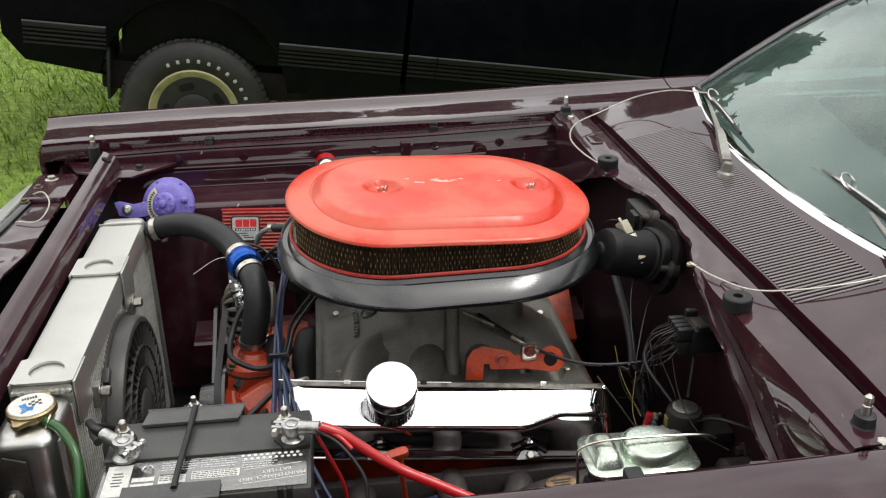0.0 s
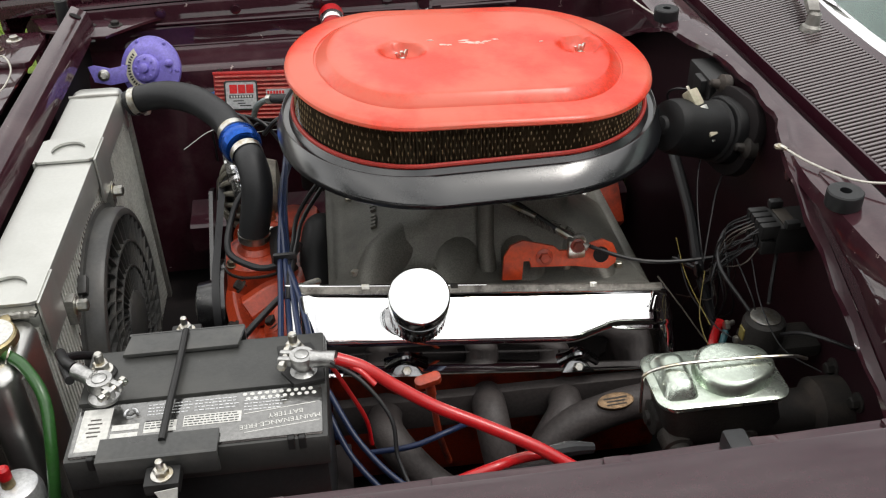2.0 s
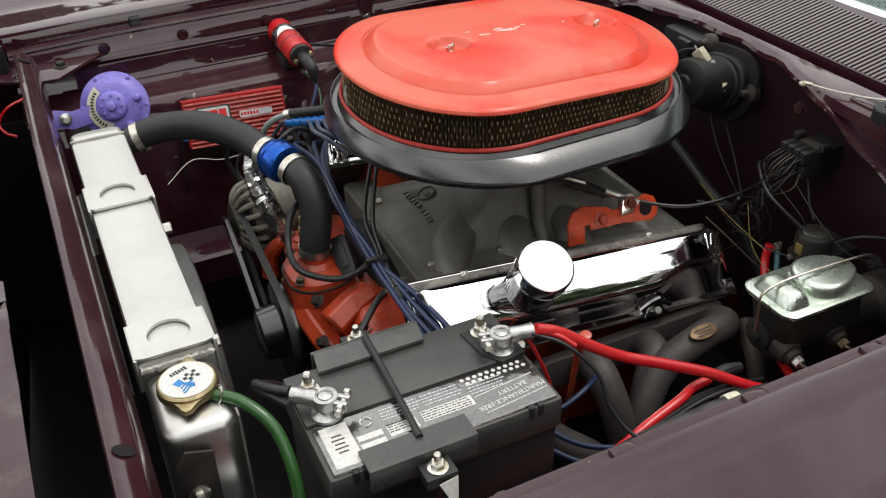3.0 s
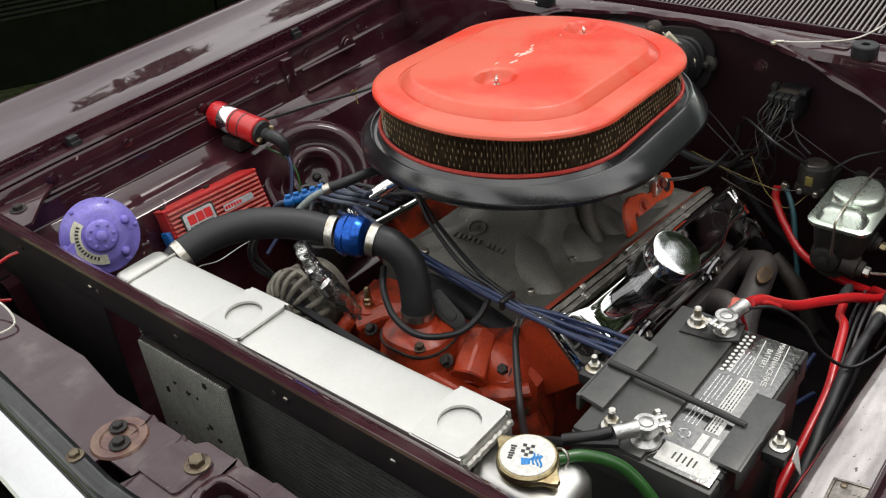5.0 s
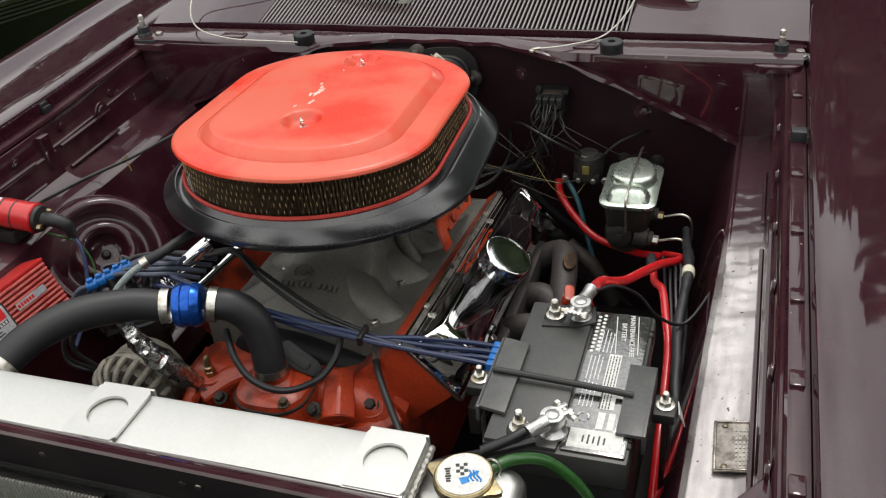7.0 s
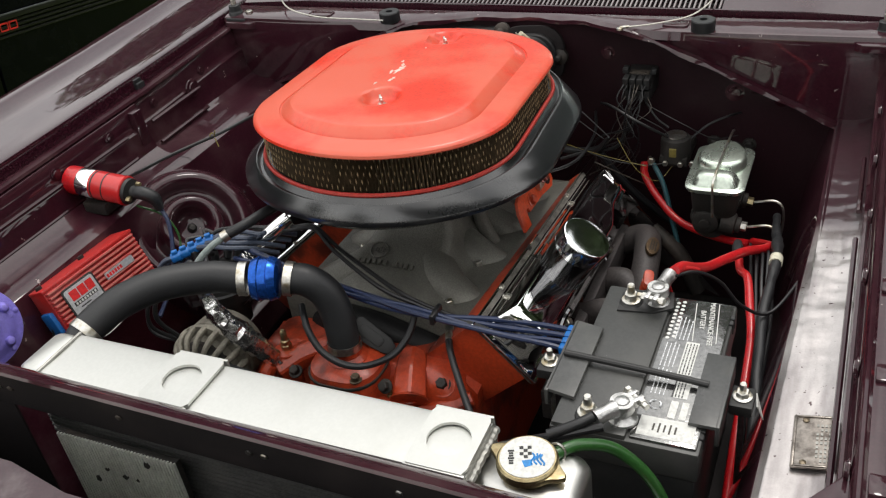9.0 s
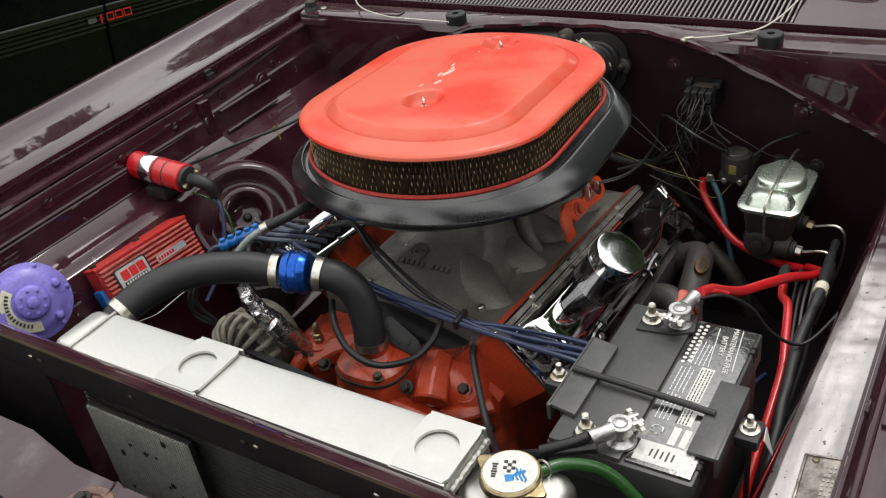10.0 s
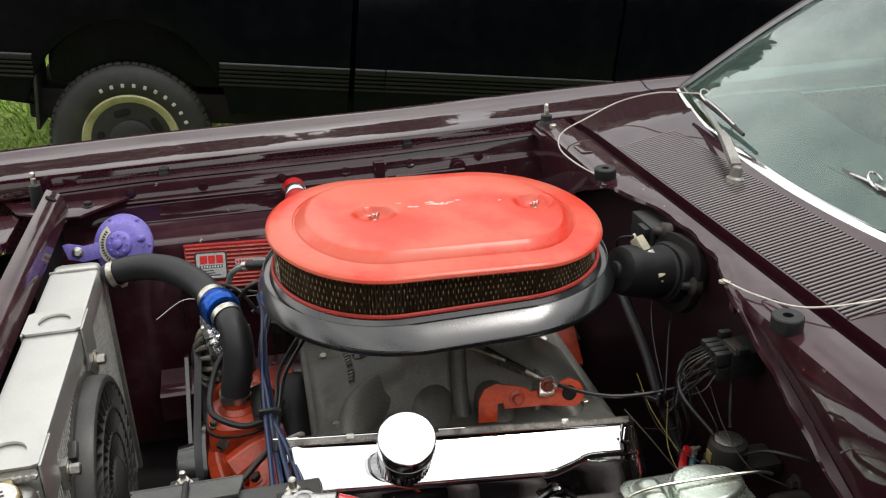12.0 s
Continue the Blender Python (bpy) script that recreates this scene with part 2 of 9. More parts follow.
LEAD = surface("cast_lead", (0.52, 0.52, 0.51), 0.34, metal=0.95, stain=(0.34, 0.34, 0.33), stain_scale=50, bump=0.4, bump_scale=300)
IRON = surface("dark_cast_iron", (0.022, 0.020, 0.018), 0.62, metal=0.3, stain=(0.07, 0.055, 0.045), bump=0.4)
HEADER = surface("dark_header_coating", (0.052, 0.045, 0.044), 0.58, metal=0.1, stain=(0.066, 0.055, 0.052), bump=0.2, grain=0.2)
RED_CABLE = surface("red_cable_sheath", (0.48, 0.008, 0.012), 0.3, coat=0.3, stain=(0.5, 0.02, 0.02), bump=0.04)
RED_BOX = surface("red_box_paint", (0.42, 0.018, 0.016), 0.4, stain=(0.34, 0.032, 0.03), stain_scale=20, bump=0.12)
BLUE_WIRE = surface("blue_plug_wire", (0.010, 0.020, 0.062), 0.4, stain=(0.018, 0.028, 0.070), bump=0.05)
BLUE_BOOT = surface("blue_rubber_boot", (0.01, 0.13, 0.42), 0.4, bump=0.05)
BLUE_ANODISED = surface("blue_anodised_aluminium", (0.015, 0.09, 0.42), 0.25, metal=0.75, bump=0.03)
PURPLE = surface("lilac_enamel", (0.20, 0.165, 0.56), 0.36, coat=0.2, stain=(0.17, 0.14, 0.46), bump=0.05)
LABEL_WHITE = surface("white_label", (0.60, 0.60, 0.57), 0.4, stain=(0.6, 0.6, 0.57), stain_scale=30, bump=0.05)
LABEL_SILVER = surface("silver_label", (0.62, 0.63, 0.64), 0.35, metal=0.6, bump=0.05)
LABEL_BLACK = surface("glossy_black_label", (0.20, 0.20, 0.195), 0.16, metal=0.9, coat=1.0, coat_rough=0.08, bump=0.45, bump_scale=70)
INK = surface("dark_ink", (0.02, 0.02, 0.02), 0.5, bump=0)
INK_BLUE = surface("blue_ink", (0.02, 0.2, 0.5), 0.45, bump=0)
INK_RED = surface("red_ink", (0.6, 0.02, 0.02), 0.4, bump=0)
CREAM = surface("cream_label", (0.58, 0.56, 0.44), 0.45, bump=0.05)
CERAMIC = surface("cream_ceramic", (0.40, 0.37, 0.27), 0.5, stain=(0.45, 0.4, 0.3), stain_scale=40, bump=0.1)
PAPER = surface("tan_filter_paper", (0.055, 0.037, 0.018), 0.7, stain=(0.10, 0.068, 0.036), stain_scale=30, bump=0.2)
MESH_WIRE = surface("bronze_wire_mesh", (0.34, 0.26, 0.15), 0.45, metal=0.4, stain=(0.25, 0.17, 0.08), stain_scale=40, bump=0.1)
GREEN_HOSE = surface("green_hose", (0.022, 0.085, 0.018), 0.3, coat=0.2, bump=0.03)
TEAL_WIRE = surface("teal_wire", (0.015, 0.07, 0.085), 0.45, bump=0.05)
YELLOW_WIRE = surface("yellow_wire", (0.20, 0.16, 0.04), 0.45, bump=0.05)
TAN_WIRE = surface("faded_wire", (0.05, 0.042, 0.034), 0.5, bump=0.05)
GREY_WIRE = surface("grey_blue_wire", (0.055, 0.068, 0.10), 0.4, bump=0.05)
PALE_HOSE = surface("pale_hose", (0.22, 0.26, 0.25), 0.45, bump=0.05)
PALE_WIRE = surface("pale_steel_cable", (0.55, 0.53, 0.47), 0.4, metal=0.4, bump=0.1, bump_scale=700)
FOIL = surface("crinkled_foil", (0.75, 0.75, 0.75), 0.18, metal=1.0, bump=1.0, bump_scale=90, grain=0.2)
SPRING_STEEL = surface("dark_spring_steel", (0.12, 0.11, 0.1), 0.4, metal=0.8)
# darker copy of the fins: puts shade between the rear core tubes
FIN_DARK = surface("dark_radiator_fins", (0.05, 0.05, 0.048), 0.5, metal=0.5, stain=(0.08, 0.08, 0.075), stain_scale=16, bump=0.3)
FIN = surface("radiator_fins", (0.15, 0.15, 0.145), 0.5, metal=0.5, stain=(0.2, 0.2, 0.19), stain_scale=16, bump=0.3)


def apron_paint():
    """Maroon at the rear; dust and painted-in sky sheen turn it silvery towards the front."""
    mt = bpy.data.materials.new("sky_sheen_apron_paint")
    mt.use_nodes = True
    nt = mt.node_tree
    nn, ln = nt.nodes, nt.links
    bs = nn["Principled BSDF"]
    bs.inputs["Coat Weight"].default_value, bs.inputs["Coat Roughness"].default_value = 1.0, 0.05
    co = nn.new("ShaderNodeTexCoord").outputs["Object"]
    sep = nn.new("ShaderNodeSeparateXYZ")
    ln.new(co, sep.inputs[0])
    blot, speck, grain_ = (nn.new("ShaderNodeTexNoise") for _ in range(3))
    for nz, sc in ((blot, 7.0), (speck, 130.0), (grain_, 420.0)):
        nz.inputs["Scale"].default_value, nz.inputs["Detail"].default_value = sc, 5.0
        ln.new(co, nz.inputs["Vector"])
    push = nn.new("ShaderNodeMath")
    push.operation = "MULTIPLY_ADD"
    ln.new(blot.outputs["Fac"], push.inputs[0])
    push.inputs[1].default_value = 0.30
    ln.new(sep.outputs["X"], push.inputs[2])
    # share of the painted silver sheen, rising towards the front
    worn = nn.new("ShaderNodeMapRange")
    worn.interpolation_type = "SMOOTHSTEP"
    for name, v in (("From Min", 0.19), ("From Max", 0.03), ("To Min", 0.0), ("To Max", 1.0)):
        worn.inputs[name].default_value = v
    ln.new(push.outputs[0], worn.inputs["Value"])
    spots = nn.new("ShaderNodeMapRange")
    spots.interpolation_type = "SMOOTHSTEP"
    spots.inputs["From Min"].default_value, spots.inputs["From Max"].default_value = 0.66, 0.72
    ln.new(speck.outputs["Fac"], spots.inputs["Value"])

    def blend(fac, a, b):
        mx = nn.new("ShaderNodeMix")
        mx.data_type = "RGBA"
        ln.new(fac, mx.inputs[0])
        for k, v in ((6, a), (7, b)):
            if isinstance(v, tuple):
                mx.inputs[k].default_value = (*v, 1)
            else:
                ln.new(v, mx.inputs[k])
        return mx.outputs[2]

    stretch = nn.new("ShaderNodeVectorMath")
    stretch.operation = "MULTIPLY"
    stretch.inputs[1].default_value = (5.0, 26.0, 26.0)
    ln.new(co, stretch.inputs[0])
    streak = nn.new("ShaderNodeTexNoise")
    streak.inputs["Scale"].default_value, streak.inputs["Detail"].default_value = 1.0, 4.0
    ln.new(stretch.outputs[0], streak.inputs["Vector"])
    sheen_streak = nn.new("ShaderNodeMapRange")
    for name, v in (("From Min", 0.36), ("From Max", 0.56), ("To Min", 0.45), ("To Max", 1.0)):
        sheen_streak.inputs[name].default_value = v
    ln.new(streak.outputs["Fac"], sheen_streak.inputs["Value"])
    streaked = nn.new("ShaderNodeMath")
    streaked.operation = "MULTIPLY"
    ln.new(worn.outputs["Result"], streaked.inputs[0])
    ln.new(sheen_streak.outputs["Result"], streaked.inputs[1])
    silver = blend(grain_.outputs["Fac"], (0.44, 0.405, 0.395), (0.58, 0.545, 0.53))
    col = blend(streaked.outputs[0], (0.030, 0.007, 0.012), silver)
    col = blend(spots.outputs["Result"], col, (0.05, 0.022, 0.024))
    ln.new(col, bs.inputs["Base Color"])
    met = nn.new("ShaderNodeMath")
    met.operation = "MULTIPLY"
    ln.new(worn.outputs["Result"], met.inputs[0])
    met.inputs[1].default_value = 0.75
    ln.new(met.outputs[0], bs.inputs["Metallic"])
    bs.inputs["Roughness"].default_value = 0.30
    bp = nn.new("ShaderNodeBump")
    bp.inputs["Strength"].default_value, bp.inputs["Distance"].default_value = 0.08, 0.002
    ln.new(speck.outputs["Fac"], bp.inputs["Height"])
    dent = nn.new("ShaderNodeBump")
    dent.inputs["Strength"].default_value, dent.inputs["Distance"].default_value = 0.22, 0.02
    ln.new(blot.outputs["Fac"], dent.inputs["Height"])
    ln.new(dent.outputs[0], bp.inputs["Normal"])
    ln.new(bp.outputs[0], bs.inputs["Normal"])
    return mt


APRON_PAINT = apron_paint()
PLATE_METAL = surface("worn_plate_metal", (0.30, 0.27, 0.24), 0.3, metal=0.9, stain=(0.10, 0.085, 0.075), stain_scale=40, bump=0.3, bump_scale=120)
BRACKET_ORANGE = surface("bright_orange_paint", (0.56, 0.062, 0.012), 0.4, stain=(0.35, 0.035, 0.01), stain_scale=25, bump=0.15, chips=(0.08, 0.05, 0.03), chips_at=0.68)
GRILLE_BRIGHT = surface("brushed_bright_trim", (0.60, 0.61, 0.62), 0.3, metal=0.9, stain=(0.5, 0.5, 0.5), stain_scale=5, bump=0.0, grain=0.02)
FELT = surface("brown_felt", (0.075, 0.05, 0.034), 0.9, bump=0.6, bump_scale=400)
FAN_PLASTIC = surface("grey_black_fan_plastic", (0.042, 0.042, 0.041), 0.42, stain=(0.065, 0.062, 0.056), stain_scale=20, bump=0.1)
CORE_TUBE = surface("bright_core_tube", (0.62, 0.62, 0.58), 0.5, metal=0.1, stain=(0.45, 0.45, 0.42), stain_scale=18, bump=0.1)
# chrome darkened in its colour, for the dark surroundings it reflects
DIMMED_CHROME = surface("dimmed_chrome", (0.20, 0.20, 0.205), 0.12, metal=1.0, bump=0.02, grain=0.05)
TRUCK_BLACK = surface("black_truck_paint", (0.0022, 0.0026, 0.0042), 0.2, coat=0.0, spec=0.10, stain=(0.004, 0.0045, 0.006), bump=0.02, wave=0.02)
TRUCK_TRIM = surface("black_rubber_moulding", (0.009, 0.009, 0.010), 0.4, spec=0.35, bump=0.05)
TYRE = surface("tyre_rubber", (0.013, 0.013, 0.013), 0.6, stain=(0.028, 0.026, 0.023), bump=0.2)
TYRE_WHITE = surface("raised_white_lettering", (0.42, 0.41, 0.38), 0.6, bump=0.1)
RIM_GOLD = surface("tarnished_gold_rim", (0.46, 0.42, 0.25), 0.36, metal=0.3, stain=(0.30, 0.27, 0.16), bump=0.08)
RUST_PAINT = surface("rusty_maroon_paint", (0.085, 0.034, 0.028), 0.5, coat=0.4, coat_rough=0.2, stain=(0.15, 0.085, 0.055), stain_scale=40, stain_at=(0.45, 0.65), bump=0.3)
DULL_BOLT = surface("dirty_plated_bolt", (0.16, 0.13, 0.09), 0.42, metal=0.8, stain=(0.07, 0.05, 0.04), stain_scale=90, bump=0.2)
DULL_BRASS = surface("browned_brass", (0.16, 0.105, 0.06), 0.42, metal=0.8, stain=(0.08, 0.055, 0.035), stain_scale=90, bump=0.3)
# polished fin edges, with the sky's glint painted in as pale red
FIN_GLINT = surface("red_fin_glint", (0.52, 0.16, 0.13), 0.32, stain=(0.40, 0.05, 0.04), stain_scale=30, bump=0.1)
TRUCK_STRIP = surface("dull_grey_strip", (0.10, 0.105, 0.115), 0.4, spec=0.3, bump=0.02)
RAIL_METAL = surface("scuffed_gasket_rail", (0.13, 0.122, 0.105), 0.45, metal=0.5, stain=(0.05, 0.045, 0.04), stain_scale=35, bump=0.3)
BATTERY_LID = surface("dusty_battery_plastic", (0.036, 0.037, 0.036), 0.40, stain=(0.060, 0.060, 0.056), stain_scale=6, stain_at=(0.40, 0.70), bump=0.08, chips=(0.14, 0.14, 0.13), chips_at=0.76, chips_scale=70)
BRACKET_GREY = surface("satin_grey_black_bracket", (0.050, 0.051, 0.050), 0.30, stain=(0.075, 0.075, 0.07), stain_scale=14, bump=0.06)
SEAL_BLACK = surface("shiny_black_edge_paint", (0.007, 0.008, 0.009), 0.3, spec=0.15, coat=1.0, coat_rough=0.08, coat_ior=1.38, stain=(0.03, 0.032, 0.034), stain_scale=25, stain_at=(0.5, 0.75), bump=0.12, bump_scale=60, chips=(0.20, 0.20, 0.20), chips_at=0.74, chips_scale=120)
HEADER_PAINT = surface("blotchy_maroon_header_paint", (0.034, 0.012, 0.017), 0.4, spec=0.08, coat=1.0, coat_rough=0.03, coat_ior=1.5, stain=(0.085, 0.060, 0.063), stain_scale=13, stain_at=(0.50, 0.72), bump=0.05, wave=0.30, chips=(0.20, 0.13, 0.11), chips_at=0.74, chips_scale=40)
RAIL_LIGHT = surface("scuffed_light_rail", (0.24, 0.225, 0.20), 0.4, metal=0.6, stain=(0.09, 0.08, 0.07), stain_scale=40, bump=0.3, chips=(0.5, 0.48, 0.44), chips_at=0.66, chips_scale=90)
CAP_CHROME = surface("brushed_chrome_cap", (0.74, 0.76, 0.76), 0.09, metal=1.0, grain=0.03, bump=0.02, rough_vary=0.06)
DARK_CLOTH = surface("dark_vinyl", (0.02, 0.02, 0.022), 0.6, bump=0.2)


def glass_material():
    mt = bpy.data.materials.new("tinted_glass")
    mt.use_nodes = True
    nt = mt.node_tree
    bs = nt.nodes["Principled BSDF"]
    bs.inputs["Base Color"].default_value = (0.52, 0.72, 0.66, 1)
    bs.inputs["Transmission Weight"].default_value = 0.96
    bs.inputs["IOR"].default_value = 1.5
    bs.inputs["Roughness"].default_value = 0.0
    return mt


GLASS = glass_material()


def ground_material():
    mt = bpy.data.materials.new("grass_and_dirt")
    mt.use_nodes = True
    nt = mt.node_tree
    nn, ln = nt.nodes, nt.links
    bs = nn["Principled BSDF"]
    bs.inputs["Roughness"].default_value = 0.9
    co = nn.new("ShaderNodeTexCoord").outputs["Object"]
    a, b = nn.new("ShaderNodeTexNoise"), nn.new("ShaderNodeTexNoise")
    for nz, s in ((a, 1.1), (b, 22.0)):
        nz.inputs["Scale"].default_value, nz.inputs["Detail"].default_value = s, 8.0
        ln.new(co, nz.inputs["Vector"])
    green = nn.new("ShaderNodeValToRGB")
    green.color_ramp.elements[0].position, green.color_ramp.elements[1].position = 0.3, 0.72
    green.color_ramp.elements[0].color, green.color_ramp.elements[1].color = (0.045, 0.075, 0.012, 1), (0.24, 0.34, 0.045, 1)
    ln.new(b.outputs["Fac"], green.inputs["Fac"])
    dirt = nn.new("ShaderNodeValToRGB")
    dirt.color_ramp.elements[0].color, dirt.color_ramp.elements[1].color = (0.07, 0.055, 0.035, 1), (0.22, 0.18, 0.11, 1)
    ln.new(b.outputs["Fac"], dirt.inputs["Fac"])
    sep = nn.new("ShaderNodeSeparateXYZ")
    ln.new(co, sep.inputs[0])
    # bare earth under and beside the car, grass beyond
    edge = nn.new("ShaderNodeMath")
    edge.operation = "MULTIPLY_ADD"
    ln.new(a.outputs["Fac"], edge.inputs[0])
    edge.inputs[1].default_value = -1.4
    ln.new(sep.outputs["Y"], edge.inputs[2])
    mr = nn.new("ShaderNodeMapRange")
    mr.inputs["From Min"].default_value, mr.inputs["From Max"].default_value = 0.0, 0.5
    ln.new(edge.outputs[0], mr.inputs["Value"])
    mx = nn.new("ShaderNodeMix")
    mx.data_type = "RGBA"
    ln.new(mr.outputs["Result"], mx.inputs[0])
    ln.new(dirt.outputs["Color"], mx.inputs[6])
    ln.new(green.outputs["Color"], mx.inputs[7])
    ln.new(mx.outputs[2], bs.inputs["Base Color"])
    bp = nn.new("ShaderNodeBump")
    bp.inputs["Strength"].default_value, bp.inputs["Distance"].default_value = 0.6, 0.02
    ln.new(b.outputs["Fac"], bp.inputs["Height"])
    ln.new(bp.outputs[0], bs.inputs["Normal"])
    return mt


GROUND = ground_material()


def blade_material():
    mt = surface("grass_blade", (0.20, 0.33, 0.045), 0.6, bump=0, grain=0.3, grain_scale=5, stain=(0.33, 0.42, 0.085), stain_scale=2.0)
    return mt


BLADE = blade_material()
LEAF = surface("tree_foliage", (0.032, 0.055, 0.016), 0.6, stain=(0.055, 0.085, 0.026), stain_scale=0.8, bump=0, grain=0.3, grain_scale=3)
BARK = surface("tree_bark", (0.09, 0.065, 0.045), 0.85, bump=0.6, bump_scale=30)

# ---- ground and distance ----


def ground_height(x, y):
    k = min(1.0, max(0.0, (y - 1.3) / 1.2))
    k = k * k * (3 - 2 * k)
    return k * (max(-0.45, min(0.35, -0.127 * (x + 0.43))) - 0.11)


def build_ground():
    xs = [-900, -200, -50, -20, -10] + [-6 + 0.5 * k for k in range(29)] + [10, 20, 50, 200, 900]
    bm = bmesh.new()
    sheet(bm, [[(x, y, ground_height(x, y)) for x in xs] for y in xs])
    ob = part("ground", bm, GROUND)
    tagged(ob, "patchy grass and bare earth of a yard", "ground", kind="structure")


build_ground()


def build_grass():
    rnd = random.Random(4)
    vs, fs = [], []
    for _ in range(26000):
        x, y = rnd.uniform(-5.5, 0.2), rnd.uniform(1.35, 8.5)
        if rnd.random() < 0.35 and y < 3:
            continue
        z = ground_height(x, y)
        h, a, w = rnd.uniform(0.03, 0.085), rnd.uniform(0, 6.28), rnd.uniform(0.003, 0.007)
        lean = rnd.uniform(0.2, 0.9) * h
        dx, dy = math.cos(a), math.sin(a)
        i = len(vs)
        vs += [(x - dy * w, y + dx * w, z), (x + dy * w, y - dx * w, z), (x + dx * lean * 0.4, y + dy * lean * 0.4, z + h * 0.6), (x + dx * lean, y + dy * lean, z + h)]
        fs += [(i, i + 1, i + 2), (i + 1, i + 3, i + 2)]
    me = bpy.data.meshes.new("grass")
    me.from_pydata(vs, [], fs)
    me.materials.append(BLADE)
    tagged(new("grass", me), "short sunlit green grass beside the parked truck", "grass", kind="stuff")


build_grass()


def build_tree(at, height, seed):
    rnd = random.Random(seed)
    tree = thing("tree", at, "tall leafy green tree out of view, added for reflections", "tree", "trees round the yard")
    bm = bmesh.new()
    base = Vector(at)
    tube(bm, [base + Vector((0, 0, -0.2)), base + Vector((0.1, 0, height * 0.3)), base + Vector((-0.1, 0.15, height * 0.65))], [0.35, 0.25, 0.1], 8, 4)
    for k in range(7):
        a = k * 0.9 + rnd.random()
        z = height * rnd.uniform(0.28, 0.6)
        tip = base + Vector((math.cos(a) * height * 0.25, math.sin(a) * height * 0.25, z + height * 0.2))
        tube(bm, [base + Vector((0, 0, z)), (base + Vector((0, 0, z)) + tip) / 2 + Vector((0, 0, 0.4)), tip], [0.12, 0.08, 0.03], 6, 3)
    part("trunk", bm, BARK, tree, "brown bark")
    vs, fs = [], []
    blobs = [(Vector((rnd.gauss(0, 0.16), rnd.gauss(0, 0.16), rnd.uniform(0.38, 0.95))) * height, height * rnd.uniform(0.09, 0.17)) for _ in range(16)]
    for c, r in blobs:
        for _ in range(260):
            d = Vector((rnd.gauss(0, 1), rnd.gauss(0, 1), rnd.gauss(0, 1))).normalized()
            p = base + c + d * r * rnd.uniform(0.6, 1.1)
            u = Vector((rnd.gauss(0, 1), rnd.gauss(0, 1), rnd.gauss(0, 1))).normalized()
            v = u.orthogonal().normalized()
            s = rnd.uniform(0.16, 0.38)
            i = len(vs)
            vs += [p + u * s, p + v * s * 0.6, p - u * s, p - v * s * 0.6]
            fs.append((i, i + 1, i + 2, i + 3))
    me = bpy.data.meshes.new("crown")
    me.from_pydata(vs, [], fs)
    me.materials.append(LEAF)
    attach(new("crown", me), tree)


# unseen trees, placed and sized for what the glossy parts reflect
TREES = []
for k in range(11):
    turn = radians(-62 + 8.5 * k)
    far = 11.0 + (k * 7 % 3) * 0.7
    TREES.append((far * math.cos(turn), far * math.sin(turn), (6.6, 7.6, 8.2, 8.2, 8.1, 8.2, 8.4, 7.8, 7.2, 6.6, 6.0)[k]))
for k in range(6):
    turn = radians(78 + 8 * k)
    TREES.append((17 * math.cos(turn), 17 * math.sin(turn), (6.0, 7.2, 7.4, 6.6, 6.0, 5.5)[k]))
for k in range(5):
    turn = radians(32 + 6.5 * k)
    TREES.append((13 * math.cos(turn), 13 * math.sin(turn), (6.6, 6.0, 6.8, 5.6, 5.0)[k]))
for turn, th in ((62, 6.3), (66.5, 6.0), (71, 5.2)):
    TREES.append((13.4 * math.cos(radians(turn)), 13.4 * math.sin(radians(turn)), th))
# the first four are added only to darken what the chrome reflects
TREES += [(-8.5, -8.0, 8.0), (-6.0, -10.5, 8.5), (-10.5, -5.0, 7.5), (-3.0, -11.5, 8.0), (-13, 12, 5.0), (-21, 5, 5.0), (-22, -6, 5.0)]
for k, (tx, ty, th) in enumerate(TREES):
    build_tree((tx, ty, ground_height(tx, ty)), th, 20 + k)

# ---- the car whose engine bay is open ----
YC = 0.05
car = thing("car", (0.1, YC, 0.0), "dark maroon old car with its hood taken off", "car")


def fender_points(side, x):
    """The section of a front fender at x, from the hood gap over its crest to the outer side."""
    drop = float(np.interp(x, [-1.03, -0.98, -0.9, -0.75, -0.5, 0.0, 0.45, 0.75, 1.4], [-0.030, -0.022, -0.016, -0.012, -0.006, 0.0, 0.014, 0.022, 0.03]))
    pinch = float(np.interp(x, [-1.03, -0.95, -0.6, 0.2, 1.4], [0.90, 0.945, 0.985, 1.0, 1.01]))
    sec = [(0.737, 0.900), (0.738, 0.938), (0.741, 0.945), (0.748, 0.9465), (0.80, 0.9466), (0.86, 0.9470), (0.905, 0.9495), (0.932, 0.9575), (0.952, 0.961), (0.968, 0.955),
           (0.977, 0.935), (0.985, 0.86), (0.99, 0.65), (0.975, 0.45), (0.955, 0.28)]
    rake = float(np.interp(x, [-1.0, -0.90, -0.8], [1.0, 0.2, 0.0]))
    return [Vector((x - 0.045 * rake * min(1.0, max(0.0, (d - 0.74) / 0.2)), YC + side * (d if d < 0.76 else 0.75 + (d - 0.75) * pinch), z + (drop if z > 0.5 else 0))) for d, z in sec]


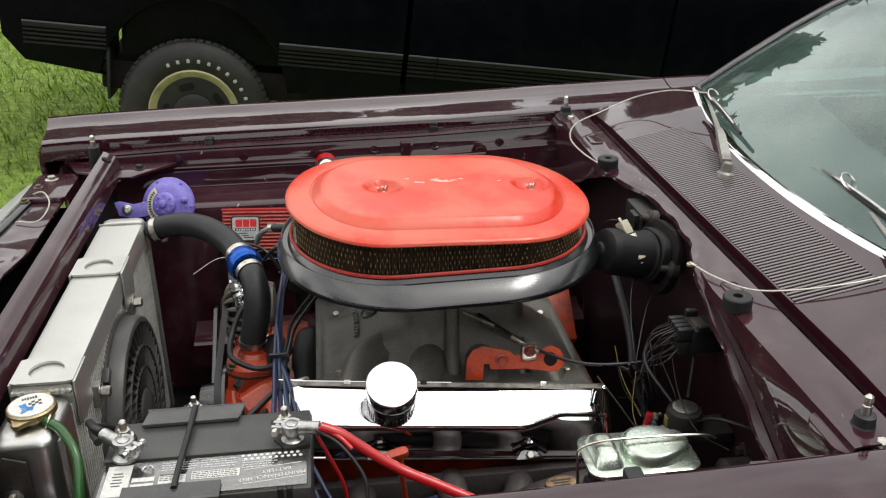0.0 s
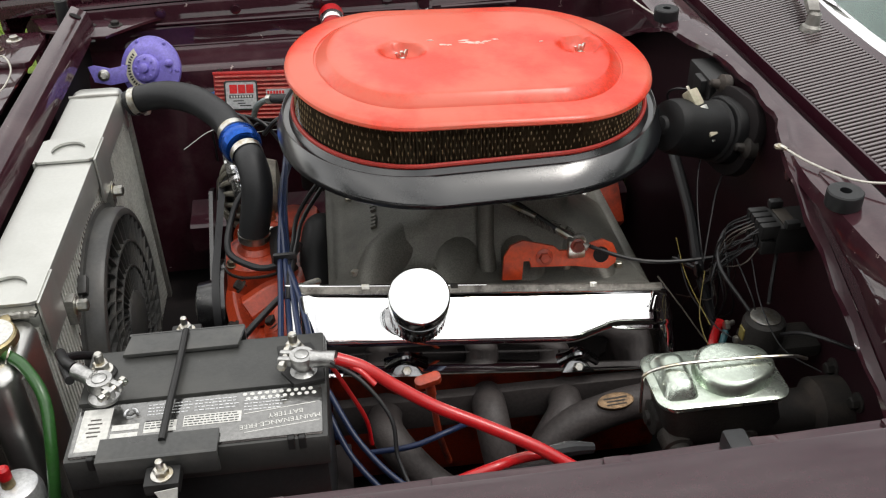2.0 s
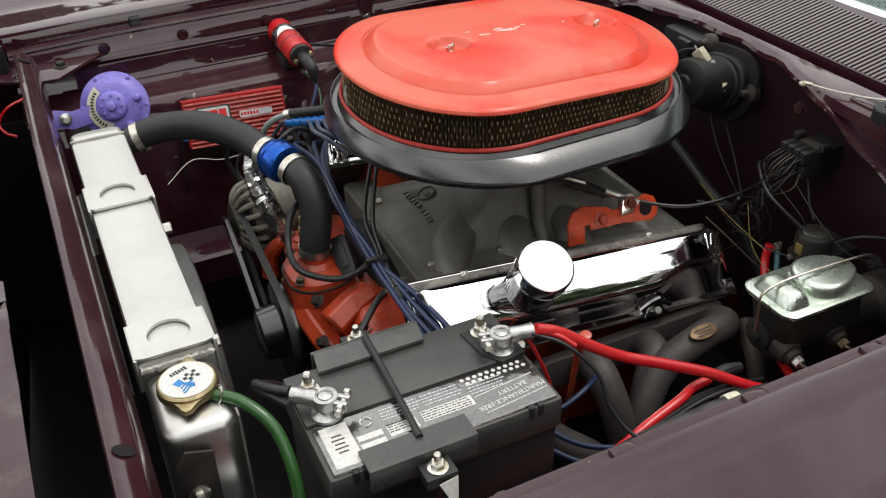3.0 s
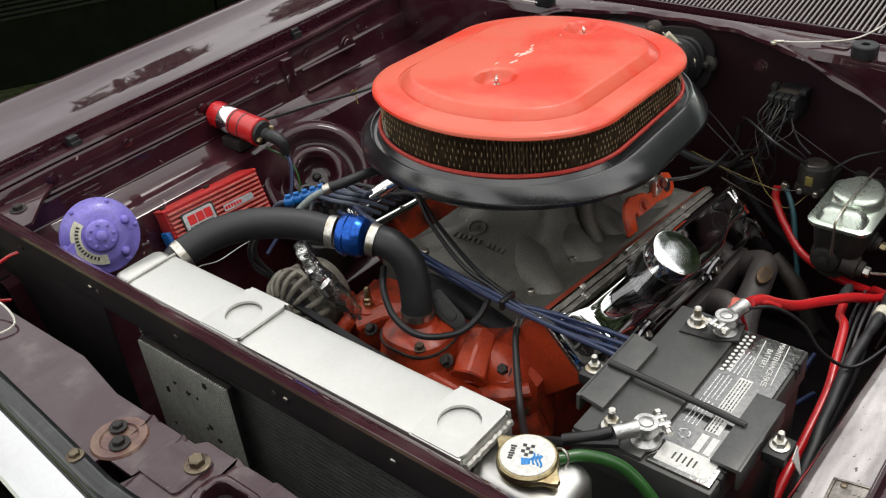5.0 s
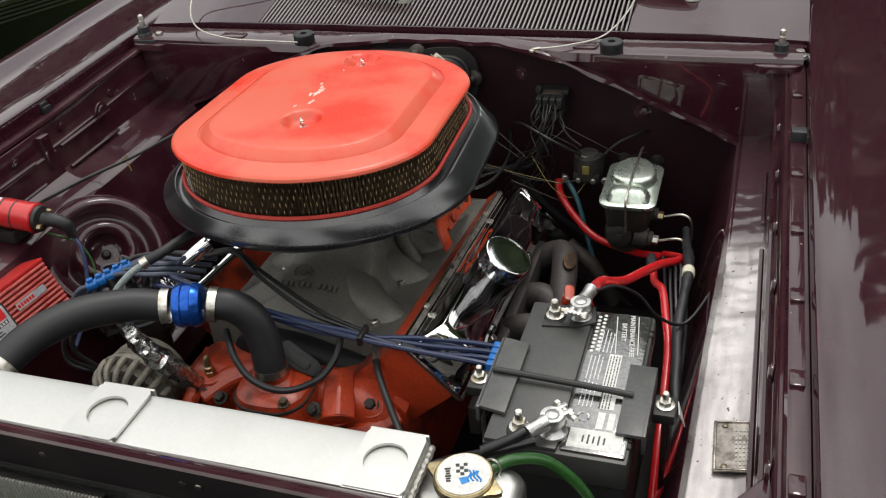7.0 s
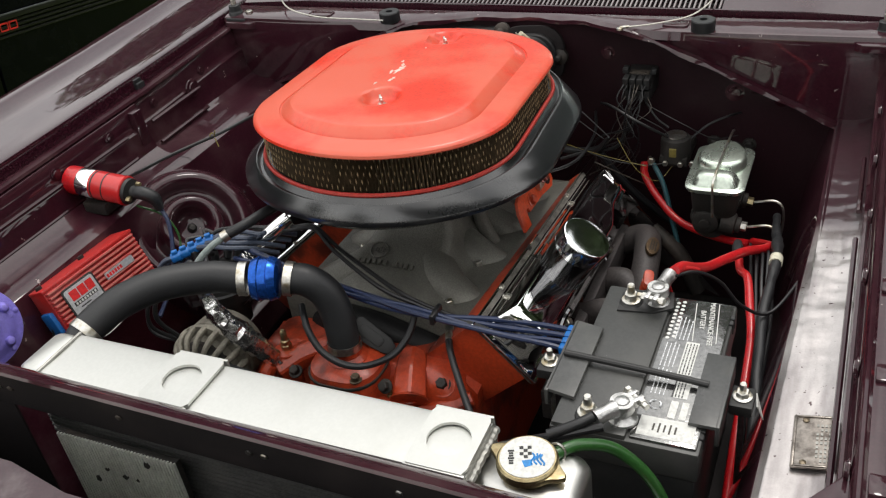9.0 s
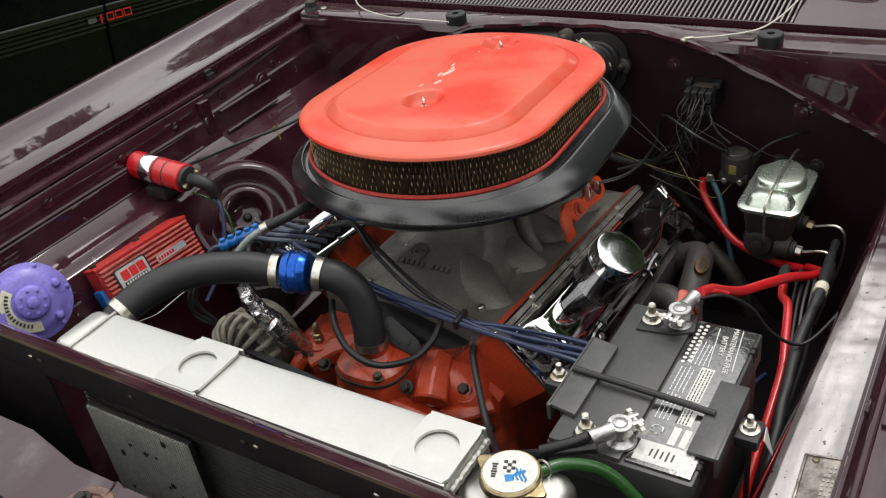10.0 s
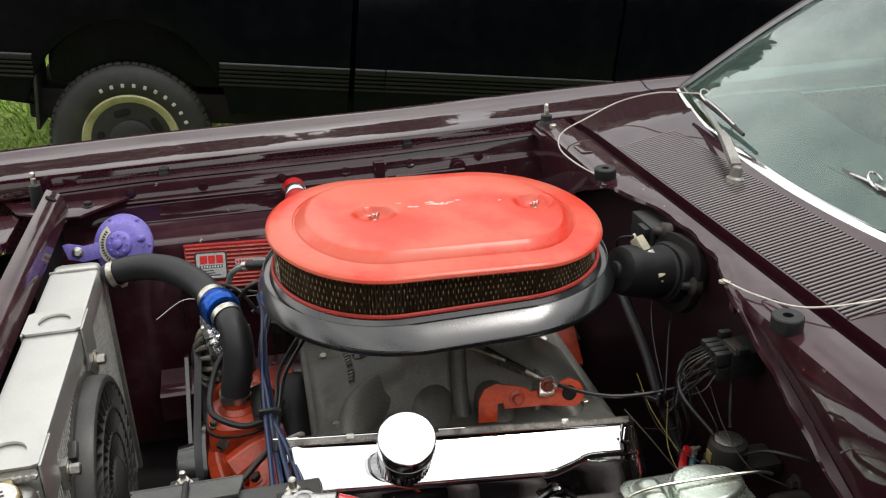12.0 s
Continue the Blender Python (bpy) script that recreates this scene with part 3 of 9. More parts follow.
def build_fender(side):
    bm = bmesh.new()
    xs = [-0.955, -0.945, -0.93, -0.88, -0.8, -0.7, -0.55, -0.35, -0.15, 0.05, 0.25, 0.42, 0.60, 0.72]
    sheet(bm, [fender_points(side, x) for x in xs], 0.004)
    fender = part("fender", bm, MAROON, car, "glossy maroon fender with a raised crest", sharp=50)
    bm = bmesh.new()
    sheet(bm, [fender_points(side, x) for x in [0.724, 0.9, 1.1, 1.4]], 0.004)
    part("door", bm, MAROON, car, sharp=50)
    # the nose of the fender, closed towards the lamp
    bm = bmesh.new()
    ring = fender_points(side, -0.955)
    rows = [ring]
    for dx, k in ((-0.008, 0.08), (-0.012, 0.3), (-0.006, 0.75), (0.004, 1.0)):
        rows.append([Vector((p.x + dx, p.y, p.z + (min(p.z, 0.80) - p.z) * k)) for p in ring])
    sheet(bm, rows, 0.004)
    part("fender_nose", bm, MAROON, fender)
    return fender


build_fender(1)
build_fender(-1)


def apron_section(side, x, shift=0.0):
    low = 0.012 if side < 0 else 0.0
    sec = [(0.735, 0.906), (0.704, 0.912), (0.700, 0.907), (0.698, 0.880), (0.694, 0.868), (0.688, 0.862), (0.686, 0.835), (0.679, 0.815), (0.660, 0.804), (0.63, 0.798), (0.605, 0.796),
           (0.595, 0.790), (0.588, 0.772), (0.558, 0.66), (0.535, 0.52), (0.52, 0.33)]
    drop = float(np.interp(x, [-0.9, -0.6, 0.0, 0.45], [-0.02, -0.008, 0.0, 0.018]))
    if side < 0:
        sec[6:9] = [(0.692, 0.828), (0.688, 0.808), (0.664, 0.8015)]
        out = float(np.interp(x, [-0.6, -0.3, 0.0, 0.3], [0.008, 0.016, 0.028, 0.032]))
        sec = [(d + out if d < 0.61 else d, z) for d, z in sec]
    return [Vector((x, YC + side * (d + (shift if z > 0.8 else 0)), z + (drop if z > 0.85 else 0) - (low if z < 0.83 else 0))) for d, z in sec]


def build_apron(side):
    bm = bmesh.new()
    if side > 0:
        sheet(bm, [apron_section(side, x) for x in np.linspace(-0.80, -0.03, 12)], 0.003)
        apron = part("inner_fender", bm, MAROON_BAY, car, "scuffed maroon inner fender panel")
        bm = bmesh.new()
        sheet(bm, [apron_section(side, x, 0.014) for x in np.linspace(-0.034, 0.40, 8)], 0.003)
        part("rear_panel", bm, MAROON_BAY, apron)
        bm = bmesh.new()
        for z0, z1 in ((0.815, 0.905),):
            box(bm, (-0.062, YC + 0.684, z0), (-0.036, YC + 0.70, z1), 0.003)
        part("flange", bm, MAROON_BAY, apron)
    else:
        sheet(bm, [apron_section(side, x)[:8] for x in np.linspace(-0.80, 0.40, 16)], 0.003)
        apron = part("inner_fender", bm, MAROON_BAY, car, "scuffed maroon inner fender panel")
        bm = bmesh.new()
        rnd = random.Random(3)
        rows = []
        for x in np.linspace(-0.80, 0.40, 200):
            sec = apron_section(side, float(x))[7:]
            fine = []
            for p, q in zip(sec[:-1], sec[1:]):
                n_ = 8 if p.z > 0.78 else 1
                fine += [p.lerp(q, j / n_) for j in range(n_)]
            fine.append(sec[-1])
            worn = float(np.interp(x, [-0.5, -0.34, -0.2, 0.15, 0.3], [0.15, 0.35, 1.0, 0.9, 0.3]))
            for p in fine:
                flat = float(np.interp(p.z, [0.768, 0.783], [0.0, 1.0]))
                p.z += flat * (0.0022 * noise.noise(Vector((p.x * 9, p.y * 14, 3.0))) + worn * 0.0011 * noise.noise(Vector((p.x * 38 + 4 * p.y, p.y * 13, 7.0))) + worn * 0.0006 * noise.noise(Vector((p.x * 90, p.y * 60, 2.0))))
            rows.append(fine)
        cut = len([p for p in rows[0] if p.z > 0.778])
        walls = bmesh.new()
        sheet(walls, [r[cut - 1:] for r in rows], 0.003)
        part("apron_wall", walls, MAROON_BAY, apron)
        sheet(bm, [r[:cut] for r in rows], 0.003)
        part("apron_top", bm, APRON_PAINT, apron, "dented apron top with the sky's silvery sheen painted in", sharp=60)
    # a bead pressed along the wall and the bolts of the fender flange
    for z, d in ((0.862, 0.691), (0.815, 0.682)):
        bm = bmesh.new()
        for x0, x1 in ((-0.72, -0.09), (-0.01, 0.16)):
            tube(bm, [(x0, YC + side * d, z), ((x0 + x1) / 2, YC + side * d, z + 0.001), (x1, YC + side * d, z + 0.002)], 0.004, 6, 4)
        part("bead", bm, MAROON_BAY, apron)
    for x in (-0.62, -0.46, -0.28, -0.13, 0.03, 0.20):
        bm = bmesh.new()
        y = YC + side * (0.697 if (x < -0.03 or side < 0) else 0.711)
        lathe(bm, (x, y, 0.885), (0, -side, 0), [(0, 0.012), (0.0015, 0.012), (0.002, 0.009), (0.0045, 0.0085), (0.005, 0.004)], 14)
        part("bolt", bm, MAROON_BAY, apron)
    if side > 0:
        bm = bmesh.new()
        lathe(bm, (0.145, YC + 0.70, 0.868), (0, -1, 0), [(0, 0.021), (0.003, 0.020), (0.004, 0.014), (0.007, 0.013), (0.0075, 0.006)], 18)
        part("grommet", bm, MAROON_BAY, apron)
    return apron


apron_far = build_apron(1)
apron_near = build_apron(-1)

# ledge at the foot of the far inner fender
bm = bmesh.new()
sheet(bm, [[Vector((x, YC + d, z)) for x in np.linspace(-0.60, 0.38, 8)] for d, z in ((0.545, 0.512), (0.50, 0.500), (0.455, 0.494), (0.447, 0.488), (0.445, 0.43))], 0.003)
part("foot_ledge", bm, MAROON_BAY, apron_far)

# flange of the near fender with its row of bolts
for side in (1, -1):
    bm = bmesh.new()
    rows = []
    for x in np.linspace(-0.80, 0.40, 20):
        lift = float(np.interp(x, [-0.9, -0.6, 0.0, 0.45], [-0.02, -0.008, 0.0, 0.018]))
        rows.append([Vector((x, YC + side * d, z + lift)) for d, z in ((0.736, 0.918), (0.722, 0.920), (0.712, 0.919), (0.709, 0.914))])
    sheet(bm, rows, 0.003)
    rail = part("fender_rail", bm, MAROON_BAY, car, "maroon flange with bolts along the fender")
    for x in (0.25, 0.12, -0.02, -0.18, -0.34, -0.50, -0.66):
        lift = float(np.interp(x, [-0.9, -0.6, 0.0, 0.45], [-0.02, -0.008, 0.0, 0.018]))
        if side < 0:
            bm = bmesh.new()
            box(bm, (x - 0.014, YC + side * 0.722 - 0.009, 0.918 + lift), (x + 0.014, YC + side * 0.722 + 0.009, 0.9245 + lift), 0.003)
            part("bolt", bm, MAROON_BAY, rail)

# rubber hood stops on the flanges
for x, y, z in ((0.029, 0.797, 0.914), (-0.545, 0.787, 0.902), (0.09, -0.672, 0.915)):
    bm = bmesh.new()
    box(bm, (x - 0.011, y - 0.014, z), (x + 0.011, y + 0.011, z + 0.026), 0.004)
    box(bm, (x - 0.011, y - 0.02, z - 0.02), (x + 0.011, y - 0.012, z + 0.018), 0.003)
    part("rubber_stop", bm, RUBBER, car, "black rubber hood stop")

# domed housing pressed into the far apron
DOME, DOME_WAY = Vector((-0.155, 0.585, 0.700)), Vector((-0.42, -0.60, 0.68)).normalized()
bm = bmesh.new()
lathe(bm, DOME, DOME_WAY, [(-0.14, 0.165), (-0.02, 0.142), (0.016, 0.126), (0.034, 0.114), (0.039, 0.105), (0.035, 0.096), (0.020, 0.090), (0.010, 0.080), (0.013, 0.070), (0.030, 0.063), (0.050, 0.059), (0.057, 0.053), (0.055, 0.044), (0.042, 0.037), (0.028, 0.033), (0.022, 0.022), (0.022, 0.004)], 56)
part("wheel_housing", bm, MAROON_BAY, car, "glossy maroon domed housing with pressed rings", sharp=75)
bm = bmesh.new()
lathe(bm, DOME + DOME_WAY * 0.02, DOME_WAY, [(0, 0.010), (0.006, 0.009), (0.012, 0.006), (0.013, 0.002)], 14)
part("stud", bm, IRON, car)

# firewall, its upper panel, seam and ledge


def seam_z(y):
    return float(np.interp(y, [-0.70, -0.60, -0.585, -0.40, -0.245, -0.16, 0.0, 0.30, 0.37, 0.565, 0.72, 0.80], [0.765, 0.768, 0.775, 0.86, 0.930, 0.950, 0.952, 0.950, 0.925, 0.838, 0.775, 0.765]))


def ledge_front(y):
    return float(np.interp(y, [-0.75, -0.25, -0.16, -0.08, 0.05, 0.16, 0.24, 0.33, 0.85], [0.352, 0.350, 0.362, 0.392, 0.402, 0.396, 0.372, 0.345, 0.348]))


YS = list(np.linspace(-0.68, 0.78, 60))
bm = bmesh.new()
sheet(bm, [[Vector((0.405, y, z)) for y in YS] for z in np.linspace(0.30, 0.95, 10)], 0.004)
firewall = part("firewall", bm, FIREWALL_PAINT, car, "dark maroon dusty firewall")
bm = bmesh.new()
sheet(bm, [[Vector((ledge_front(y) + 0.012, y, seam_z(y))) for y in YS], [Vector((ledge_front(y) + 0.006, y, (seam_z(y) + 0.94) / 2)) for y in YS],
           [Vector((ledge_front(y) + 0.001, y, max(0.936, seam_z(y)))) for y in YS], [Vector((ledge_front(y) + 0.006, y, 0.952)) for y in YS],
           [Vector((ledge_front(y) + 0.018, y, 0.955)) for y in YS], [Vector((0.425, y, 0.956)) for y in YS], [Vector((0.430, y, 0.950)) for y in YS],
           [Vector((0.433, y, 0.936)) for y in YS], [Vector((0.447, y, 0.936)) for y in YS]], 0.003)
part("cowl_ledge", bm, MAROON_BAY, firewall)
bm = bmesh.new()
sheet(bm, [[Vector((ledge_front(y) + 0.010, y, seam_z(y) + 0.006)) for y in YS], [Vector((ledge_front(y) - 0.002 + 0.002 * math.sin(y * 70), y, seam_z(y) + 0.003 + 0.0015 * math.sin(y * 55))) for y in YS],
           [Vector((ledge_front(y) - 0.004 + 0.002 * math.sin(y * 70), y, seam_z(y) - 0.004 + 0.002 * math.sin(y * 48))) for y in YS]], 0.003)
part("seam", bm, MAROON_BAY, firewall, "wavy welded seam")
for x, y in ((0.366, -0.325), (0.362, 0.342)):
    bm = bmesh.new()
    lathe(bm, (x, y, 0.953), (0, 0, 1), [(0, 0.0215), (0.002, 0.0225), (0.020, 0.0225), (0.022, 0.021), (0.022, 0.0075), (0.012, 0.007)], 24)
    stop = part("rubber_stop", bm, RUBBER, car, "round black rubber hood stop")
for y, w in ((-0.36, 0.05), (0.44, 0.06)):
    bm = bmesh.new()
    slab(bm, rounded(0.03, w, 0.008), 0.955, 0.9585, Matrix.Translation((0.385, y + 0.09, 0)), 0.002)
    part("pressed_rib", bm, MAROON_BAY, firewall)


def screen_x(y):
    return 0.612 + 0.105 * ((y - YC) / 0.70) ** 2


# cowl panel with its vent slats
VY0, VY1, VX0, VX1 = -0.345, 0.500, 0.452, 0.588


def cowl_z(x):
    return 0.962 + (x - 0.445) * 0.20


bm = bmesh.new()


def cowl_row(y, x0, x1, n=7):
    return [Vector((x, y, cowl_z(x) - 0.016 * max(0.0, abs(y - YC) - 0.55) * 3)) for x in np.linspace(x0, x1, n)]


sheet(bm, [[Vector((0.447, y, 0.938))] + cowl_row(y, 0.449, screen_x(y)) for y in np.linspace(-0.69, VY0, 10)], 0.003)
sheet(bm, [[Vector((0.447, y, 0.938))] + cowl_row(y, 0.449, screen_x(y)) for y in np.linspace(VY1, 0.79, 10)], 0.003)
sheet(bm, [[Vector((0.447, y, 0.938))] + cowl_row(y, 0.449, VX0, 2) for y in np.linspace(VY0, VY1, 12)], 0.003)
sheet(bm, [cowl_row(y, VX1, screen_x(y), 4) for y in np.linspace(VY0, VY1, 12)], 0.003)
cowl = part("cowl_panel", bm, MAROON, car, "glossy maroon cowl panel with vent slots")
# black tray below the slats; its colour gives the gaps their shade
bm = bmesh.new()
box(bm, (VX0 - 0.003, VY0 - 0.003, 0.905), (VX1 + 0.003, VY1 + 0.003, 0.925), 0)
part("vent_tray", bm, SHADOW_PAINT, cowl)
SLATS = 86
bm = bmesh.new()
mid = (VX0 + VX1) / 2
tilt = math.atan(0.20)
box(bm, (-(VX1 - VX0) / 2 / math.cos(tilt), -0.0023, -0.009), ((VX1 - VX0) / 2 / math.cos(tilt), 0.0023, 0.0), 0.0008, None, 1)
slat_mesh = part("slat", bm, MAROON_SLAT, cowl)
for k in range(SLATS):
    y = VY0 + (k + 0.5) * (VY1 - VY0) / SLATS
    ob = slat_mesh if k == 0 else attach(new("slat", slat_mesh.data), cowl)
    ob.matrix_basis = pose(mid, y, cowl_z(mid) + 0.001, 0, -math.degrees(tilt), 0)

# windscreen, its chrome surround, pillars, roof, dash
GLASS_TOP = [(y * 0.80 + YC * 0.2, 1.20 + 0.09 * ((y - YC) / 0.70) ** 2, 1.36) for y in np.linspace(YC - 0.70, YC + 0.70, 25)]
base_ys = np.linspace(YC - 0.70, YC + 0.70, 25)


def glass_at(i, k):
    y = base_ys[i]
    a, b = Vector((screen_x(y) + 0.01, y, 0.990 + 0.02 * abs((y - YC) / 0.7) ** 2)), Vector((GLASS_TOP[i][1], GLASS_TOP[i][0], GLASS_TOP[i][2]))
    p = a.lerp(b, k)
    p.z += 0.03 * math.sin(math.pi * k)
    return p


bm = bmesh.new()
sheet(bm, [[glass_at(i, k) for i in range(25)] for k in np.linspace(0, 1, 9)], 0.005)
screen = part("windscreen", bm, GLASS, car, "tinted windscreen glass reflecting the sky", sharp=60)
screen.visible_shadow = False
bm = bmesh.new()
rows = [[glass_at(i, 0) + Vector((o, 0, z)) for i in range(25)] for o, z in ((-0.020, 0.0), (-0.018, 0.004), (-0.011, 0.006), (-0.008, 0.001), (-0.005, 0.003), (-0.001, 0.008), (0.005, 0.008), (0.008, 0.002))]
sheet(bm, rows, 0.0015)
part("chrome_trim", bm, CHROME, screen, "bright chrome surround")
for i in (0, 24):
    s = -1 if i == 0 else 1
    bm = bmesh.new()
    tube(bm, [glass_at(i, k) + Vector((0, s * 0.006, 0.004)) for k in np.linspace(0, 1, 6)], 0.0065, 8, 3)
    part("chrome_trim", bm, DIMMED_CHROME, screen)
    bm = bmesh.new()
    tube(bm, [glass_at(i, k) + Vector((0.03, s * 0.030, -0.008)) for k in np.linspace(-0.02, 1, 6)], 0.024, 10, 3)
    part("pillar", bm, MAROON, car, "maroon windscreen pillar")
bm = bmesh.new()
sheet(bm, [[Vector((x + dx, y, 1.372 + dz)) for y, x, z in GLASS_TOP] for dx, dz in ((-0.01, 0.0), (0.12, 0.02), (0.6, 0.03), (1.15, 0.0))], 0.012)
part("roof", bm, MAROON, car, "maroon roof")
# the closed cabin and tail behind the windscreen, unseen, added to keep the glass dark
for side in (1, -1):
    bm = bmesh.new()
    sheet(bm, [fender_points(side, x) for x in (1.404, 2.0, 2.8, 3.55)], 0.004)
    part("rear_quarter", bm, MAROON, car, sharp=50)
    bm = bmesh.new()
    edge = GLASS_TOP[-1 if side > 0 else 0]
    sheet(bm, [[Vector((x, YC + side * 0.735, 0.965)) for x in (0.78, 1.5, 2.3, 2.72)], [Vector((x, edge[0], 1.368)) for x in (1.31, 1.62, 2.1, 2.42)]], 0.004)
    part("side_window", bm, GLASS, car, "tinted side window").visible_shadow = False
bm = bmesh.new()
sheet(bm, [[Vector((x + 1.15, y, 1.37)) for y, x, z in GLASS_TOP], [Vector((2.92, YC + (y - YC) * 1.2, 1.0)) for y, x, z in GLASS_TOP]], 0.004)
part("rear_window", bm, GLASS, car, "tinted rear window").visible_shadow = False
bm = bmesh.new()
sheet(bm, [[Vector((x, y, z)) for y in np.linspace(YC - 0.74, YC + 0.74, 7)] for x, z in ((2.90, 0.98), (3.2, 0.965), (3.5, 0.94), (3.56, 0.90), (3.56, 0.35))], 0.006)
part("trunk_lid", bm, MAROON, car, "maroon trunk lid")
bm = bmesh.new()
box(bm, (2.45, YC - 0.72, 0.30), (2.90, YC + 0.72, 0.95), 0.03)
part("rear_seat", bm, DARK_CLOTH, car)
bm = bmesh.new()
sheet(bm, [[Vector((screen_x(y) + 0.03 + dx, y, z)) for y in base_ys] for dx, z in ((0.0, 0.975), (0.12, 0.985), (0.30, 0.98), (0.34, 0.95), (0.36, 0.70))], 0.01)
part("dashboard", bm, DARK_CLOTH, car, "dark padded dashboard")
bm = bmesh.new()
box(bm, (1.35, YC - 0.72, 0.3), (1.55, YC + 0.72, 1.0), 0.04)
part("seat", bm, DARK_CLOTH, car, "dark vinyl seat")
bm = bmesh.new()
box(bm, (0.45, YC - 0.93, 0.22), (3.5, YC + 0.93, 0.27), 0.01)
part("floor_pan", bm, SHADOW_PAINT, car)

# wipers
for (px, py), (tx, ty, tz), (b0, b1) in (((0.557, 0.175), (0.652, 0.513, 1.045), ((0.668, 0.60, 1.05), (0.640, 0.30, 1.03))),
                                         ((0.585, -0.46), (0.668, -0.16, 1.028), ((0.689, 0.077, 1.028), (0.672, -0.33, 1.030)))):
    wiper = thing("wiper", (px, py, 0.985), "dull metal wiper arm and blade resting on the windscreen", "wiper", "windscreen wipers")
    bm = bmesh.new()
    lathe(bm, (px, py, cowl_z(px) - 0.004), (0.1, 0, 1), [(0, 0.019), (0.008, 0.017), (0.012, 0.012), (0.03, 0.011), (0.034, 0.007)], 18)
    part("pivot", bm, ALU_DULL, wiper)
    a, b = Vector((px, py, 1.008)), Vector((tx, ty, tz))
    bm = bmesh.new()
    side = (b - a).cross(Vector((0, 0, 1))).normalized()
    way = (b - a).normalized()
    rings = []
    for k, w, h in ((0.0, 0.011, 0.010), (0.08, 0.0115, 0.012), (0.3, 0.010, 0.012), (0.42, 0.0075, 0.006), (0.44, 0.006, 0.003), (1.0, 0.004, 0.002)):
        p = a.lerp(b, k) + Vector((0, 0, 0.012 * math.sin(math.pi * k)))
        up = side.cross(way)
        rings.append([p + side * w + up * h * 0.2, p + side * w * 0.8 + up * h, p - side * w * 0.8 + up * h, p - side * w + up * h * 0.2, p - side * w * 0.7 - up * h * 0.3, p + side * w * 0.7 - up * h * 0.3])
    loft(bm, rings)
    part("arm", bm, ALU_DULL, wiper, "dull silver arm")
    bm = bmesh.new()
    p, q = Vector(b0), Vector(b1)
    tube(bm, [p, (p + q) / 2 + Vector((0, 0, 0.004)), q], [0.004, 0.006, 0.004], 6, 5)
    blade = part("blade", bm, PLASTIC_DARK, wiper, "black blade")
    bm = bmesh.new()
    tube(bm, [p.lerp(q, 0.1) + Vector((0, 0, 0.005)), p.lerp(q, 0.3) + Vector((-0.004, 0, 0.013)), p.lerp(q, 0.6) + Vector((-0.004, 0, 0.013)), p.lerp(q, 0.85) + Vector((0, 0, 0.005))], 0.0035, 6, 4)
    part("bridge", bm, CHROME_OLD, blade)
    bm = bmesh.new()
    c = p.lerp(q, 0.33) + Vector((0.0, 0, 0.018))
    tube(bm, [c + Vector((0.012 * math.cos(t), 0.018 * math.sin(t), 0.010 * math.sin(t))) for t in np.linspace(0, 5.6, 9)], 0.002, 6, 3)
    part("spring_loop", bm, CHROME_OLD, wiper)

# radiator support across the front, header panel, grille trim, bumper
bm = bmesh.new()
ys = np.linspace(-0.60, 0.70, 30)


def sup_z(y):
    return 0.904 + 0.015 * y


sheet(bm, [[Vector((x, y, sup_z(y) + dz)) for y in ys] for x, dz in ((-0.749, -0.042), (-0.751, -0.036), (-0.757, -0.004), (-0.760, 0.0), (-0.783, 0.013), (-0.787, 0.014), (-0.789, 0.010))], 0.003)
support = part("radiator_support", bm, MAROON_BAY, car, "scratched maroon radiator support bar")
# the maroon bar's front lip, coloured black for the shade it lies in
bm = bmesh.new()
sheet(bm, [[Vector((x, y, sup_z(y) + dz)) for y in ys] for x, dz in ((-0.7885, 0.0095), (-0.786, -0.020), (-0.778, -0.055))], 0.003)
part("front_lip", bm, SHADOW_PAINT, support, "front lip in black put in for its shade")
for y in (0.62, 0.55, 0.36, 0.34, 0.16, -0.03, -0.05, -0.22, -0.40):
    bm = bmesh.new()
    lathe(bm, (-0.787, y, sup_z(y) - 0.012), (-1, 0, -0.3), [(0, 0.0045), (0.002, 0.0045), (0.003, 0.002)], 10)
    part("stud", bm, STEEL if y in (0.36, -0.05, -0.22) else IRON, support)
# slots drawn as flat dark ovals
for y in (0.655, -0.44):
    bm = bmesh.new()
    slab(bm, [(0.012 * math.cos(a), 0.009 * math.sin(a)) for a in np.linspace(0, 6.1, 14)], 0, 0.0012, Matrix.Translation((-0.7715, y, sup_z(y) + 0.0078)) @ pose(0, 0, 0, 0, 29, 0))
    part("slot", bm, SHADOW_PAINT, support)
